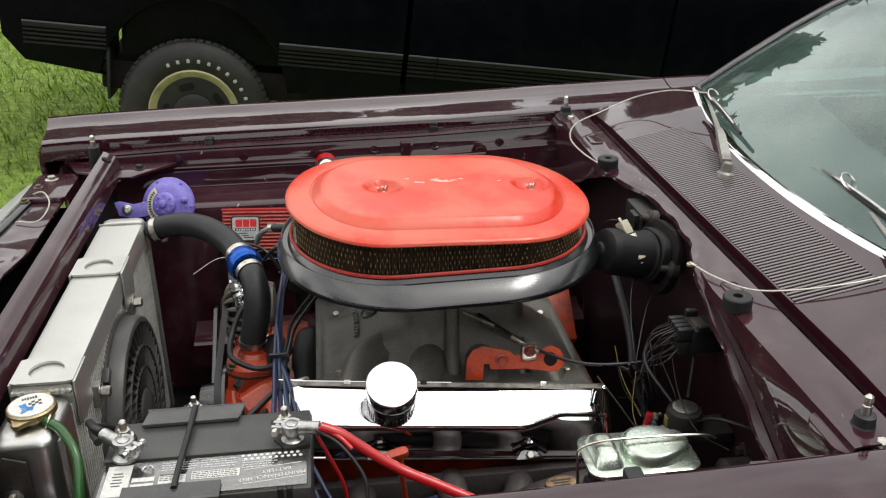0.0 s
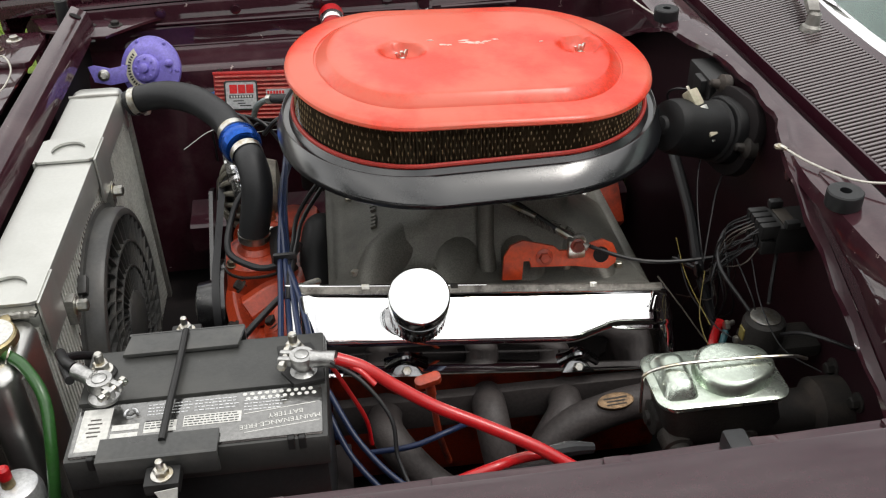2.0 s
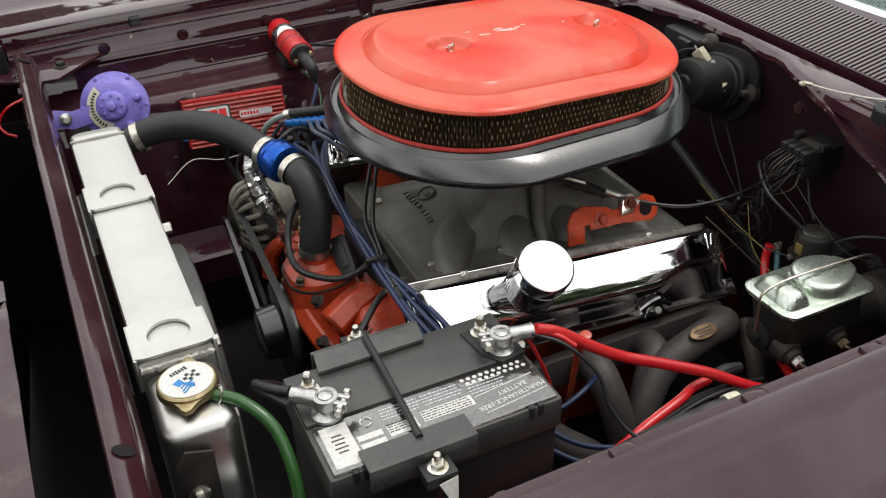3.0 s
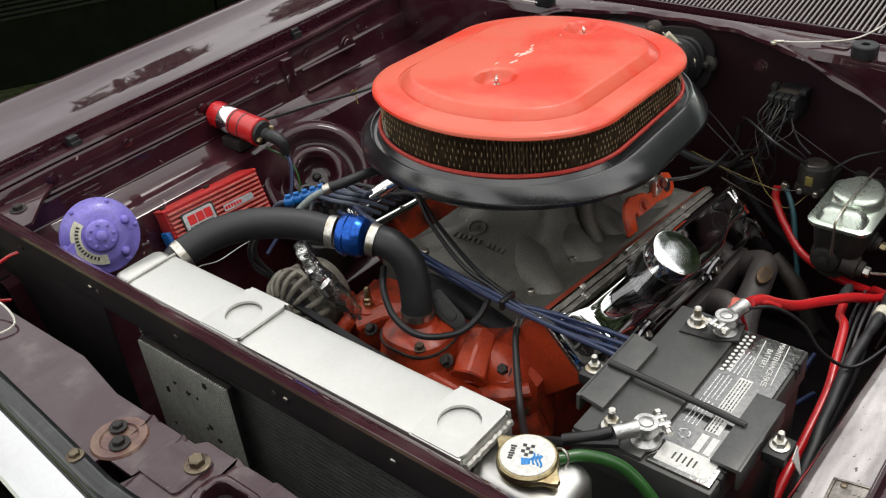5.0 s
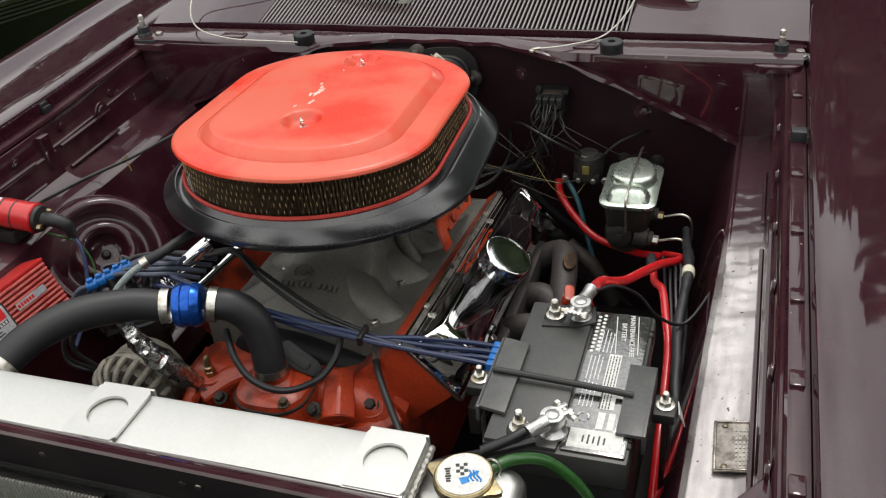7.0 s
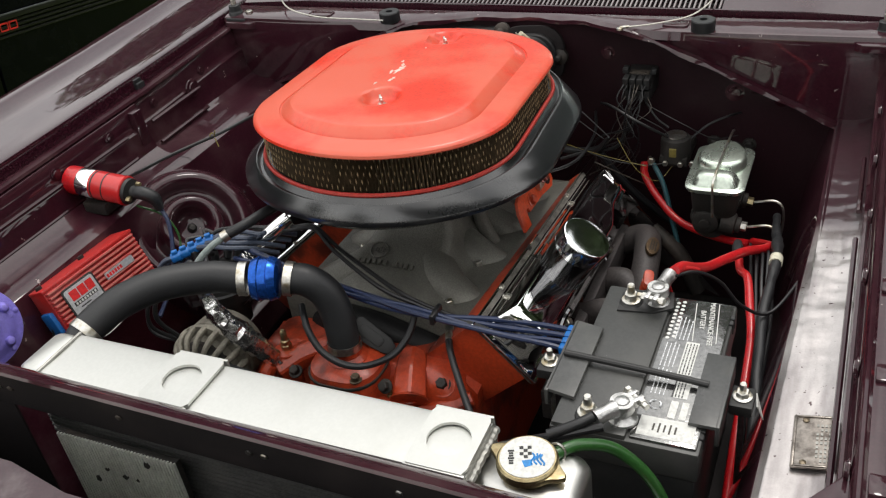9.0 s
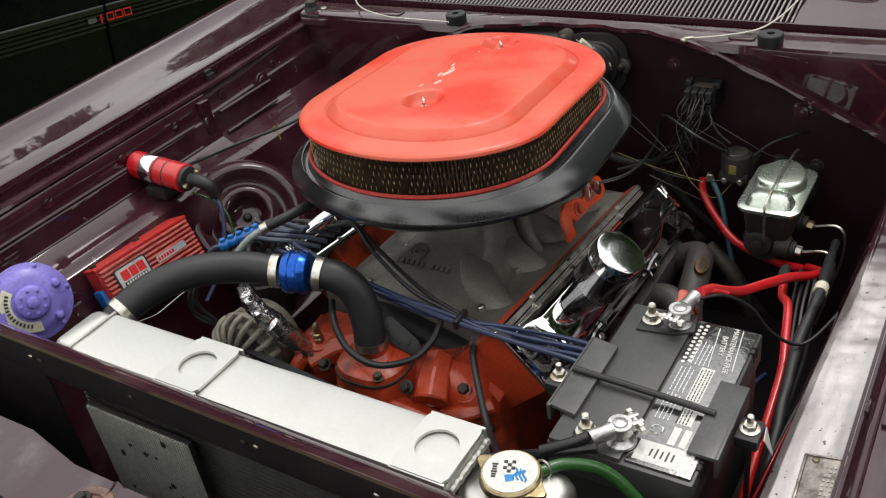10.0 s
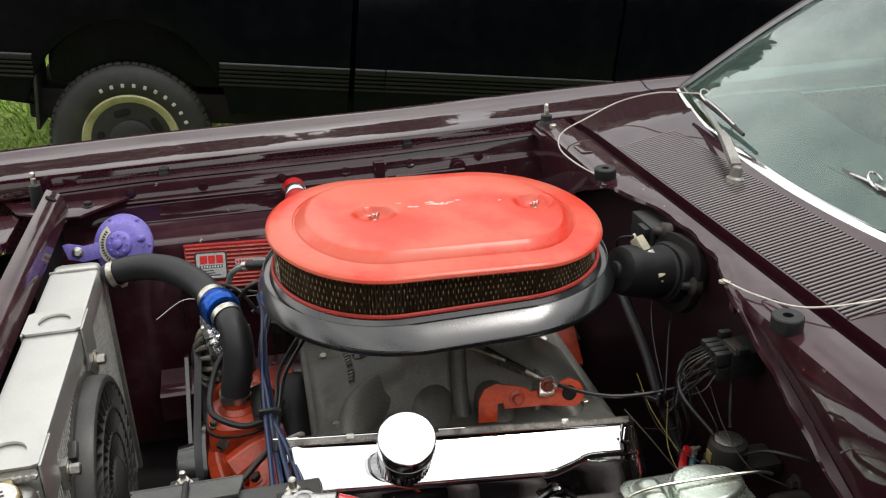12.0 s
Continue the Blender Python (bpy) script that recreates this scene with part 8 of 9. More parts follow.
bm = bmesh.new()
slab(bm, rounded(0.070, 0.062, 0.006, cx=-0.045, cy=0.003), 0, 0.0016, FM, 0.0005)
part("label", bm, INK, boxp, "black-edged silver label")
bm = bmesh.new()
slab(bm, rounded(0.063, 0.055, 0.005, cx=-0.045, cy=0.003), 0.0016, 0.0022, FM)
lab = part("label_face", bm, LABEL_SILVER, boxp)
bars("emblem_shapes", FM @ Matrix.Translation((-0.045, 0.003, 0.0022)), [(-0.0155, 0.0135, 0.016, 0.018), (0.002, 0.0135, 0.015, 0.018), (0.019, 0.0135, 0.015, 0.018)], INK_RED, boxp, 0.0004)
bars("emblem_band", FM @ Matrix.Translation((-0.045, 0.003, 0.0022)), [(0.0, -0.002, 0.050, 0.007)], INK, boxp, 0.0004)
bars("emblem_band_print", FM @ Matrix.Translation((-0.045, 0.003, 0.0027)), [(-0.020 + 0.0058 * k, -0.002, 0.0036, 0.0045) for k in range(8)], LABEL_WHITE, boxp, 0.0002)
bars("label_print", FM @ Matrix.Translation((-0.045, 0.003, 0.0022)), [(-0.006, -0.011, 0.022, 0.0022), (0.0, -0.016, 0.016, 0.0022), (0.008, -0.021, 0.024, 0.0022)], INK, boxp, 0.0002)
bm = bmesh.new()
slab(bm, rounded(0.066, 0.013, 0.002, cx=0.040, cy=0.008), 0, 0.0012, FM)
part("name_strip", bm, LABEL_SILVER, boxp)
bars("name_strip_print", FM @ Matrix.Translation((0.028, 0.008, 0.0012)), [(-0.016 + 0.0062 * k, 0, 0.0045, 0.0065) for k in range(6)], INK_RED, boxp, 0.0003)
bm = bmesh.new()
box(bm, (-0.112, -0.016, -0.03), (-0.102, 0.016, 0.012), 0.004, IM)
part("connector", bm, BLUE_BOOT, boxp, "blue plug")
for sx_, sy_ in ((0.01, 0.012), (-0.092, 0.0)):
    bm = bmesh.new()
    lathe(bm, IM @ Vector((sx_, sy_, 0.0525)), IM.to_3x3() @ Vector((0, 0, 1)), [(0, 0.006), (0.005, 0.006), (0.006, 0.003)], 12)
    part("screw", bm, IRON, boxp)
for pts, mt, lab_ in (([(-0.515, 0.605, 0.735), (-0.53, 0.60, 0.685), (-0.53, 0.59, 0.60)], WIRE_BLACK, "black wire from the ignition box"),
                      ([(-0.235, 0.575, 0.815), (-0.245, 0.545, 0.79), (-0.275, 0.525, 0.745), (-0.32, 0.51, 0.70), (-0.38, 0.50, 0.67)], BLUE_WIRE, "dark blue coil lead"),
                      ([(-0.255, 0.60, 0.82), (-0.235, 0.56, 0.79), (-0.245, 0.53, 0.75), (-0.28, 0.52, 0.70)], GREEN_HOSE, "thin green wire by the coil")):
    w = thing("wire", pts[0], lab_, "wire", "loose wires")
    bm = bmesh.new()
    tube(bm, pts, 0.0022 if mt is not BLUE_WIRE else 0.0042, 7, 6)
    part("sheath", bm, mt, w)

coil = thing("ignition_coil", (-0.245, 0.69, 0.81), "red cylindrical ignition coil with a black tower", "ignition coil")
c0, c1 = Vector((-0.255, 0.748, 0.861)), Vector((-0.248, 0.612, 0.845))
cw = (c1 - c0).normalized()
bm = bmesh.new()
lathe(bm, c0, cw, [(0, 0.010), (0.001, 0.022), (0.005, 0.0265), (0.010, 0.0275), (0.124, 0.0275), (0.127, 0.0285), (0.132, 0.0285), (0.134, 0.026)], 36)
part("can", bm, RED_CABLE, coil)
bm = bmesh.new()
lathe(bm, c0, cw, [(0.034, 0.0278), (0.035, 0.0282), (0.062, 0.0282), (0.063, 0.0278)], 36, caps=False)
part("chrome_band", bm, CHROME, coil, "chrome band")
bm = bmesh.new()
lathe(bm, c0, cw, [(0.067, 0.0277), (0.0675, 0.0280), (0.070, 0.0280), (0.0705, 0.0277)], 36, caps=False)
lathe(bm, c0, cw, [(0.092, 0.0277), (0.093, 0.0280), (0.094, 0.0280), (0.095, 0.0277)], 36, caps=False)
part("dark_band", bm, INK, coil)
bm = bmesh.new()
lathe(bm, c1, cw, [(-0.002, 0.0255), (0.004, 0.024), (0.008, 0.013), (0.026, 0.011), (0.028, 0.008)], 28)
part("tower", bm, PLASTIC_DARK, coil)
bm = bmesh.new()
tube(bm, [c1 + cw * 0.012, c1 + cw * 0.032 + Vector((0, 0, 0.002)), c1 + cw * 0.05 + Vector((0.004, 0, -0.008)), c1 + cw * 0.054 + Vector((0.004, 0, -0.03))], [0.012, 0.013, 0.012, 0.008], 14, 5)
part("boot", bm, RUBBER, coil, "black elbow boot")
for s in (-1, 1):
    p = c1 + Vector((s * 0.016, -0.002, 0.006 * s))
    bolt("screw", p, cw, 0.006, BRASSY, coil, h=0.012)
bm = bmesh.new()
box(bm, (-0.275, 0.66, 0.800), (-0.222, 0.715, 0.824), 0.004)
part("bracket", bm, IRON, coil, "dark mounting bracket")
lead = thing("wire", (-0.245, 0.65, 0.845), "black wire with a yellow tie along the inner fender", "wire", "loose wires")
bm = bmesh.new()
tube(bm, [(-0.225, 0.628, 0.860), (-0.16, 0.66, 0.835), (-0.06, 0.655, 0.822), (0.04, 0.61, 0.822), (0.14, 0.545, 0.838), (0.24, 0.45, 0.85), (0.33, 0.36, 0.85)], 0.0036, 8, 6)
part("sheath", bm, WIRE_BLACK, lead)
bm = bmesh.new()
tube(bm, [(0.022 + 0.006 * math.cos(t), 0.622, 0.822 + 0.006 * math.sin(t)) for t in np.linspace(0, 6.28, 9)], 0.0013, 5, 2)
tube(bm, [(0.022, 0.616, 0.822), (0.022, 0.610, 0.835)], 0.0012, 5, 1)
tube(bm, [(0.022, 0.616, 0.818), (0.018, 0.608, 0.800)], 0.0012, 5, 1)
part("tie", bm, YELLOW_WIRE, lead, "yellow tie")

horn = thing("horn", (-0.645, 0.60, 0.80), "lilac painted round horn with a pale label", "horn")
hn = Vector((-0.30, -0.86, 0.42)).normalized()
hc = Vector((-0.635, 0.607, 0.818))
bm = bmesh.new()
lathe(bm, hc, hn, [(-0.045, 0.02), (-0.035, 0.045), (-0.012, 0.060), (-0.008, 0.066), (-0.002, 0.067), (0.001, 0.066), (0.003, 0.060), (0.006, 0.054), (0.012, 0.047), (0.014, 0.040), (0.015, 0.029), (0.022, 0.027), (0.024, 0.024), (0.0245, 0.010), (0.031, 0.0095), (0.0325, 0.007), (0.033, 0.001)], 44)
hb = part("body", bm, PURPLE, horn, "lilac pressed body", sharp=50)
HM = Matrix.Translation(hc) @ axes_of(hn)
for k in range(6):
    a = 2 * math.pi * k / 6
    bm = bmesh.new()
    lathe(bm, HM @ Vector((0.061 * math.cos(a), 0.061 * math.sin(a), 0.0)), hn, [(0, 0.0045), (0.005, 0.004), (0.006, 0.002)], 10)
    part("rivet", bm, PURPLE, hb)
for k in range(8):
    a = 2 * math.pi * k / 8
    bm = bmesh.new()
    lathe(bm, HM @ Vector((0.020 * math.cos(a), 0.020 * math.sin(a), 0.023)), hn, [(0, 0.0032), (0.003, 0.003), (0.004, 0.001)], 8)
    part("stud", bm, PURPLE, hb)
bm = bmesh.new()
up = (HM.to_3x3().inverted() @ Vector((-0.75, 0, 0.1))).normalized()
a0 = math.atan2(up.y, up.x)
R = []
for r, h in ((0.033, 0.0146), (0.033, 0.0156), (0.050, 0.0120), (0.050, 0.0100)):
    R.append([HM @ Vector((r * math.cos(a0 + t), r * math.sin(a0 + t), h)) for t in np.linspace(-0.9, 1.5, 18)])
loft(bm, R + [R[0]], caps=False, close=False)
part("label", bm, CREAM, hb, "curved cream label")
bm = bmesh.new()
for t in np.linspace(-0.7, 1.1, 13):
    t = float(t)
    mm = HM @ Matrix.Rotation(a0 + t, 4, "Z")
    box(bm, (0.037, -0.0016, 0.0145), (0.043, 0.0016, 0.0152), 0, mm)
part("label_print", bm, INK, hb)
bm = bmesh.new()
tube(bm, [HM @ Vector((0.048, 0.0, 0.0)), HM @ Vector((0.048, 0.0, 0.012))], 0.006, 8, 1)
for t in (2.2, 3.4):
    lathe(bm, HM @ Vector((0.048 * math.cos(a0 + t), 0.048 * math.sin(a0 + t), 0.009)), hn, [(0, 0.009), (0.006, 0.008), (0.012, 0.005), (0.013, 0.002)], 12)
part("terminal", bm, PURPLE, hb)
bm = bmesh.new()
BMx = Matrix.Translation((-0.700, 0.607, 0.812)) @ pose(0, 0, 0, 75, 0, 8)
slab(bm, [(-0.05, -0.012), (-0.02, -0.022), (0.03, -0.018), (0.03, 0.016), (-0.015, 0.012), (-0.045, 0.022), (-0.058, 0.020)], -0.002, 0.002, BMx, 0.001)
part("bracket", bm, PURPLE, horn)
bolt("bolt", BMx @ Vector((-0.03, 0.0, 0.002)), BMx.to_3x3() @ Vector((0, 0, 1)), 0.008, STEEL, horn, washer=0.012)

# ---- master cylinder and firewall items ----
mc = thing("master_cylinder", (0.22, -0.393, 0.62), "brake master cylinder with a plated steel lid and bail wire", "master cylinder")
MZ = 0.752
bm = bmesh.new()
loft(bm, [ring_of(0.150, 0.285, -0.425, -0.365, 0.665, 0.02), ring_of(0.135, 0.295, -0.432, -0.352, 0.690, 0.02), ring_of(0.126, 0.280, -0.437, -0.349, 0.735, 0.02), ring_of(0.126, 0.280, -0.437, -0.349, MZ - 0.006, 0.02)])
body = part("reservoir", bm, IRON, mc, "dark cast iron reservoir")
bm = bmesh.new()
loft(bm, [ring_of(0.118, 0.288, -0.444, -0.342, MZ - 0.010, 0.022), ring_of(0.116, 0.290, -0.446, -0.340, MZ - 0.006, 0.022), ring_of(0.116, 0.290, -0.446, -0.340, MZ - 0.002, 0.022), ring_of(0.120, 0.286, -0.442, -0.344, MZ, 0.022)])
lidm = part("lid", bm, CADMIUM, mc, "plated steel lid with two domes", sharp=50)
bm = bmesh.new()
loft(bm, [ring_of(0.126, 0.172, -0.434, -0.352, MZ - 0.001, 0.012), ring_of(0.131, 0.168, -0.428, -0.358, MZ + 0.012, 0.012), ring_of(0.136, 0.164, -0.422, -0.364, MZ + 0.018, 0.010), ring_of(0.142, 0.158, -0.414, -0.372, MZ + 0.020, 0.007)])
part("dome", bm, CADMIUM, lidm, sharp=60)
bm = bmesh.new()
ell = lambda f, z: [Vector((0.230 + 0.054 * f * math.cos(a), -0.393 + 0.044 * f * math.sin(a) * (1 - 0.22 * f * math.cos(a)), z)) for a in [2 * math.pi * k / 36 for k in range(36)]]
loft(bm, [ell(1.0, MZ - 0.001), ell(0.98, MZ + 0.010), ell(0.94, MZ + 0.016), ell(0.88, MZ + 0.0185), ell(0.80, MZ + 0.0195), ell(0.3, MZ + 0.0205), ell(0.02, MZ + 0.0206)])
part("dome", bm, CADMIUM, lidm, sharp=60)
bm = bmesh.new()
tube(bm, [(0.110, -0.395, 0.700), (0.108, -0.394, 0.745), (0.112, -0.393, 0.766), (0.15, -0.394, 0.777), (0.23, -0.396, 0.7785), (0.30, -0.398, 0.776), (0.325, -0.398, 0.768)], 0.0023, 8, 5)
part("bail_wire", bm, STEEL, mc, "bent steel bail wire")
bm = bmesh.new()
lathe(bm, (0.150, -0.379, 0.672), (-1, 0, 0), [(-0.02, 0.030), (0.0, 0.030), (0.003, 0.026), (0.018, 0.024), (0.021, 0.018), (0.021, 0.010), (0.026, 0.009), (0.027, 0.003)], 28)
lathe(bm, (0.15, -0.385, 0.660), (1, 0, 0), [(0, 0.032), (0.2, 0.032), (0.21, 0.045), (0.25, 0.045)], 28)
cyl_ = part("bore", bm, IRON, mc)
for x in (0.155, 0.245):
    bm = bmesh.new()
    lathe(bm, (x, -0.405, 0.665), (0, -1, -0.15), [(0, 0.022), (0.025, 0.020), (0.027, 0.015), (0.035, 0.0145), (0.036, 0.010)], 20)
    port = part("port", bm, IRON, mc)
    bm = bmesh.new()
    slab(bm, hexagon(0.009), 0.035, 0.047, Matrix.Translation((x, -0.405, 0.665)) @ axes_of((0, -1, -0.15)), 0.001, 1)
    part("fitting", bm, STEEL if x < 0.2 else BRASSY, port)
    bm = bmesh.new()
    tube(bm, [(x, -0.452, 0.658), (x, -0.490, 0.665), (x - 0.005, -0.507, 0.650), (x - 0.010, -0.507, 0.60), (x - 0.02, -0.49, 0.52)], 0.0025, 8, 6)
    part("brake_line", bm, STEEL, port, "thin steel brake line")
for at in ((0.400, -0.42, 0.70), (0.400, -0.35, 0.70)):
    bolt("nut", at, (-1, 0, 0), 0.009, IRON, mc, washer=0.014, h=0.012)

sol = thing("starter_relay", (0.37, -0.285, 0.70), "dark round starter relay on the firewall", "relay")
bm = bmesh.new()
lathe(bm, (0.32, -0.287, 0.700), (0, 0, 1), [(0, 0.030), (0.04, 0.030), (0.046, 0.028), (0.050, 0.020)], 24)
box(bm, (0.295, -0.315, 0.690), (0.40, -0.258, 0.712), 0.006)
part("body", bm, IRON, sol)
bm = bmesh.new()
slab(bm, circle(0.021, 20), 0, 0.002, Matrix.Translation((0.32, -0.287, 0.750)), 0.0006)
part("top_plate", bm, STEEL, sol)
bm = bmesh.new()
box(bm, (0.288, -0.294, 0.716), (0.2905, -0.280, 0.735), 0.001)
part("mark", bm, YELLOW_WIRE, sol)
for y in (-0.245, -0.327):
    bm = bmesh.new()
    tube(bm, [(0.30, y + (0.02 if y > -0.3 else -0.02) * 0.3, 0.705), (0.285, y, 0.705)], 0.004, 10, 1)
    slab(bm, hexagon(0.008), 0, 0.007, Matrix.Translation((0.290, y, 0.705)) @ axes_of((-1, 0, 0)), 0.001, 1)
    part("terminal", bm, STEEL, sol)
for y in (-0.302, -0.272):
    bolt("screw", (0.294, y, 0.700), (-1, 0, 0), 0.006, STEEL, sol)

conn = thing("bulkhead_connector", (0.40, -0.20, 0.83), "black multi-way bulkhead connector full of wires", "connector")
bm = bmesh.new()
box(bm, (0.342, -0.234, 0.818), (0.405, -0.178, 0.862), 0.004)
cb = part("block", bm, PLASTIC_DARK, conn)
for k in range(4):
    bm = bmesh.new()
    y = -0.227 + 0.0140 * k
    box(bm, (0.318, y - 0.006, 0.844), (0.346, y + 0.006, 0.866), 0.003)
    part("plug", bm, PLASTIC_DARK, cb)
    bm = bmesh.new()
    box(bm, (0.322, y - 0.006, 0.818), (0.346, y + 0.006, 0.840), 0.003)
    part("plug", bm, PLASTIC_DARK, cb)
bm = bmesh.new()
box(bm, (0.350, -0.184, 0.862), (0.37, -0.172, 0.874), 0.003)
part("latch", bm, PLASTIC, cb)
bm = bmesh.new()
box(bm, (0.350, -0.240, 0.862), (0.37, -0.228, 0.873), 0.003)
part("latch", bm, PLASTIC, cb)
bm = bmesh.new()
box(bm, (0.352, -0.226, 0.861), (0.372, -0.186, 0.8640), 0.001)
part("seal", bm, TAN_WIRE, cb)

# loose wires round the connector, drooping to the loom
rnd = random.Random(31)
WIRES = []
for k in range(14):
    y = -0.230 + 0.0036 * k
    start = Vector((0.320, y, 0.829 + 0.026 * (k % 2)))
    mid1 = start + Vector((-0.022 - 0.014 * rnd.random(), rnd.uniform(-0.01, 0.015), -0.022))
    mid2 = Vector((0.288 + rnd.uniform(-0.018, 0.012), -0.195 + rnd.uniform(-0.02, 0.03), 0.775 + rnd.uniform(-0.015, 0.015)))
    mid3 = Vector((0.30 + rnd.uniform(-0.02, 0.02), -0.17 + rnd.uniform(-0.05, 0.05), 0.71 + rnd.uniform(-0.03, 0.02)))
    mid4 = Vector((0.31 + rnd.uniform(-0.03, 0.03), -0.10 + rnd.uniform(-0.06, 0.08), 0.62 + rnd.uniform(-0.04, 0.02)))
    WIRES.append(([start, mid1, mid2, mid3, mid4], [TAN_WIRE, WIRE_BLACK, WIRE_BLACK, WIRE_BLACK, WIRE_BLACK, TAN_WIRE, WIRE_BLACK][k % 7]))
for pts, mt in (([(0.275, -0.16, 0.76), (0.30, -0.10, 0.79), (0.33, -0.05, 0.81), (0.36, 0.02, 0.83), (0.37, 0.10, 0.85)], WIRE_BLACK), ([(0.28, -0.15, 0.75), (0.29, -0.08, 0.80), (0.31, -0.02, 0.84), (0.335, 0.02, 0.87)], WIRE_BLACK),
                ([(0.27, -0.18, 0.76), (0.25, -0.22, 0.70), (0.27, -0.26, 0.67), (0.30, -0.28, 0.69)], YELLOW_WIRE), ([(0.26, -0.10, 0.735), (0.255, -0.17, 0.715), (0.27, -0.24, 0.70), (0.285, -0.27, 0.70)], WIRE_BLACK),
                ([(0.27, -0.06, 0.74), (0.26, -0.15, 0.722), (0.265, -0.235, 0.708)], YELLOW_WIRE), ([(0.31, -0.235, 0.815), (0.30, -0.30, 0.785), (0.31, -0.36, 0.755), (0.35, -0.40, 0.74)], WIRE_BLACK),
                ([(0.30, -0.21, 0.80), (0.305, -0.255, 0.775), (0.31, -0.275, 0.755)], WIRE_BLACK), ([(0.21, -0.15, 0.735), (0.235, -0.19, 0.70), (0.27, -0.23, 0.66), (0.33, -0.26, 0.62)], TAN_WIRE)):
    WIRES.append((pts, mt))
for pts, mt in WIRES:
    w = thing("wire", pts[0], "thin wire hanging at the firewall", "wire", "firewall wires")
    bm = bmesh.new()
    tube(bm, [Vector(p) + Vector((rnd.uniform(-1, 1), rnd.uniform(-1, 1), rnd.uniform(-1, 1))) * (0.006 if i else 0.0) for i, p in enumerate(pts)], 0.0008 if mt is YELLOW_WIRE else rnd.choice((0.0010, 0.0012, 0.0015)), 6, 5)
    part("sheath", bm, mt, w)
loomf = thing("wire_loom", (0.30, -0.12, 0.70), "taped black wire loom along the firewall", "wire loom")
bm = bmesh.new()
tube(bm, [(0.262, -0.165, 0.765), (0.285, -0.13, 0.72), (0.31, -0.06, 0.70), (0.335, 0.04, 0.71), (0.35, 0.16, 0.74), (0.36, 0.30, 0.78)], [0.0025, 0.008, 0.010, 0.010, 0.010, 0.010], 10, 6)
tube(bm, [(0.285, -0.14, 0.715), (0.30, -0.17, 0.66), (0.31, -0.22, 0.60), (0.33, -0.30, 0.52)], 0.008, 10, 6)
part("sheath", bm, RUBBER, loomf)

for x, y, z, r in ((0.4025, -0.40, 0.868, 0.011), (0.4025, -0.455, 0.835, 0.012), (0.4025, -0.385, 0.812, 0.013), (0.4025, -0.475, 0.800, 0.009), (0.4025, -0.13, 0.885, 0.010)):
    bm = bmesh.new()
    lathe(bm, (x, y, z), (-1, 0, 0), [(0, r * 1.5), (0.002, r * 1.45), (0.003, r), (0.007, r * 0.9), (0.008, r * 0.4)], 14)
    part("grommet", bm, MAROON_BAY, firewall)
bm = bmesh.new()
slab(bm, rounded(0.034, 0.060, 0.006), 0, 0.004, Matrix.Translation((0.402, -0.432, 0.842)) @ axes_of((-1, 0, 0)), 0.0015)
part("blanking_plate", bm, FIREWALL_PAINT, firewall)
for pts, rr in (([(0.30, -0.275, 0.755), (0.27, -0.22, 0.80), (0.30, -0.16, 0.815), (0.34, -0.13, 0.80)], 0.0030), ([(0.36, -0.21, 0.815), (0.345, -0.24, 0.775), (0.33, -0.27, 0.76)], 0.0026), ([(0.33, -0.31, 0.735), (0.345, -0.345, 0.765), (0.37, -0.38, 0.775), (0.40, -0.40, 0.77)], 0.0026),
                ([(0.27, -0.06, 0.70), (0.29, -0.12, 0.715), (0.275, -0.18, 0.74), (0.30, -0.20, 0.80)], 0.0040)):
    w = thing("wire", pts[0], "black cable looped at the firewall", "wire", "firewall wires")
    bm = bmesh.new()
    tube(bm, pts, rr, 8, 6)
    part("sheath", bm, WIRE_BLACK, w)
for pts, rr in (([(-0.455, 0.375, 0.70), (-0.475, 0.40, 0.76), (-0.455, 0.385, 0.805), (-0.42, 0.345, 0.80), (-0.41, 0.32, 0.75)], 0.0042), ([(-0.44, 0.39, 0.68), (-0.47, 0.425, 0.735), (-0.45, 0.415, 0.785), (-0.40, 0.37, 0.79), (-0.36, 0.35, 0.74)], 0.0036),
                ([(-0.42, 0.40, 0.66), (-0.45, 0.45, 0.70), (-0.42, 0.46, 0.745), (-0.36, 0.43, 0.75)], 0.0030)):
    w = thing("wire", pts[0], "black wire looped behind the alternator", "wire", "loose wires")
    bm = bmesh.new()
    tube(bm, pts, rr, 8, 6)
    part("sheath", bm, WIRE_BLACK, w)

wm = thing("wiper_motor", (0.38, -0.01, 0.86), "black wiper motor bolted to the firewall", "wiper motor")
w0, w1 = Vector((0.243, -0.009, 0.919)), Vector((0.338, 0.022, 0.886))
ww = (w1 - w0).normalized()
bm = bmesh.new()
lathe(bm, w0, ww, [(-0.006, 0.006), (-0.005, 0.012), (0.0, 0.015), (0.002, 0.028), (0.008, 0.039), (0.018, 0.0425), (0.026, 0.044), (0.100, 0.046), (0.104, 0.050)], 36)
part("motor", bm, MOTOR_BLACK, wm)
bm = bmesh.new()
WMx = Matrix.Translation((0.357, 0.026, 0.884)) @ axes_of((-1, -0.15, 0.30))
slab(bm, rounded(0.115, 0.100, 0.045), -0.015, 0.012, WMx, 0.008, 3)
part("gear_housing", bm, MOTOR_BLACK, wm)
bm = bmesh.new()
slab(bm, rounded(0.145, 0.13, 0.05), -0.025, -0.008, WMx, 0.004)
part("mounting_plate", bm, SHADOW_PAINT, wm)
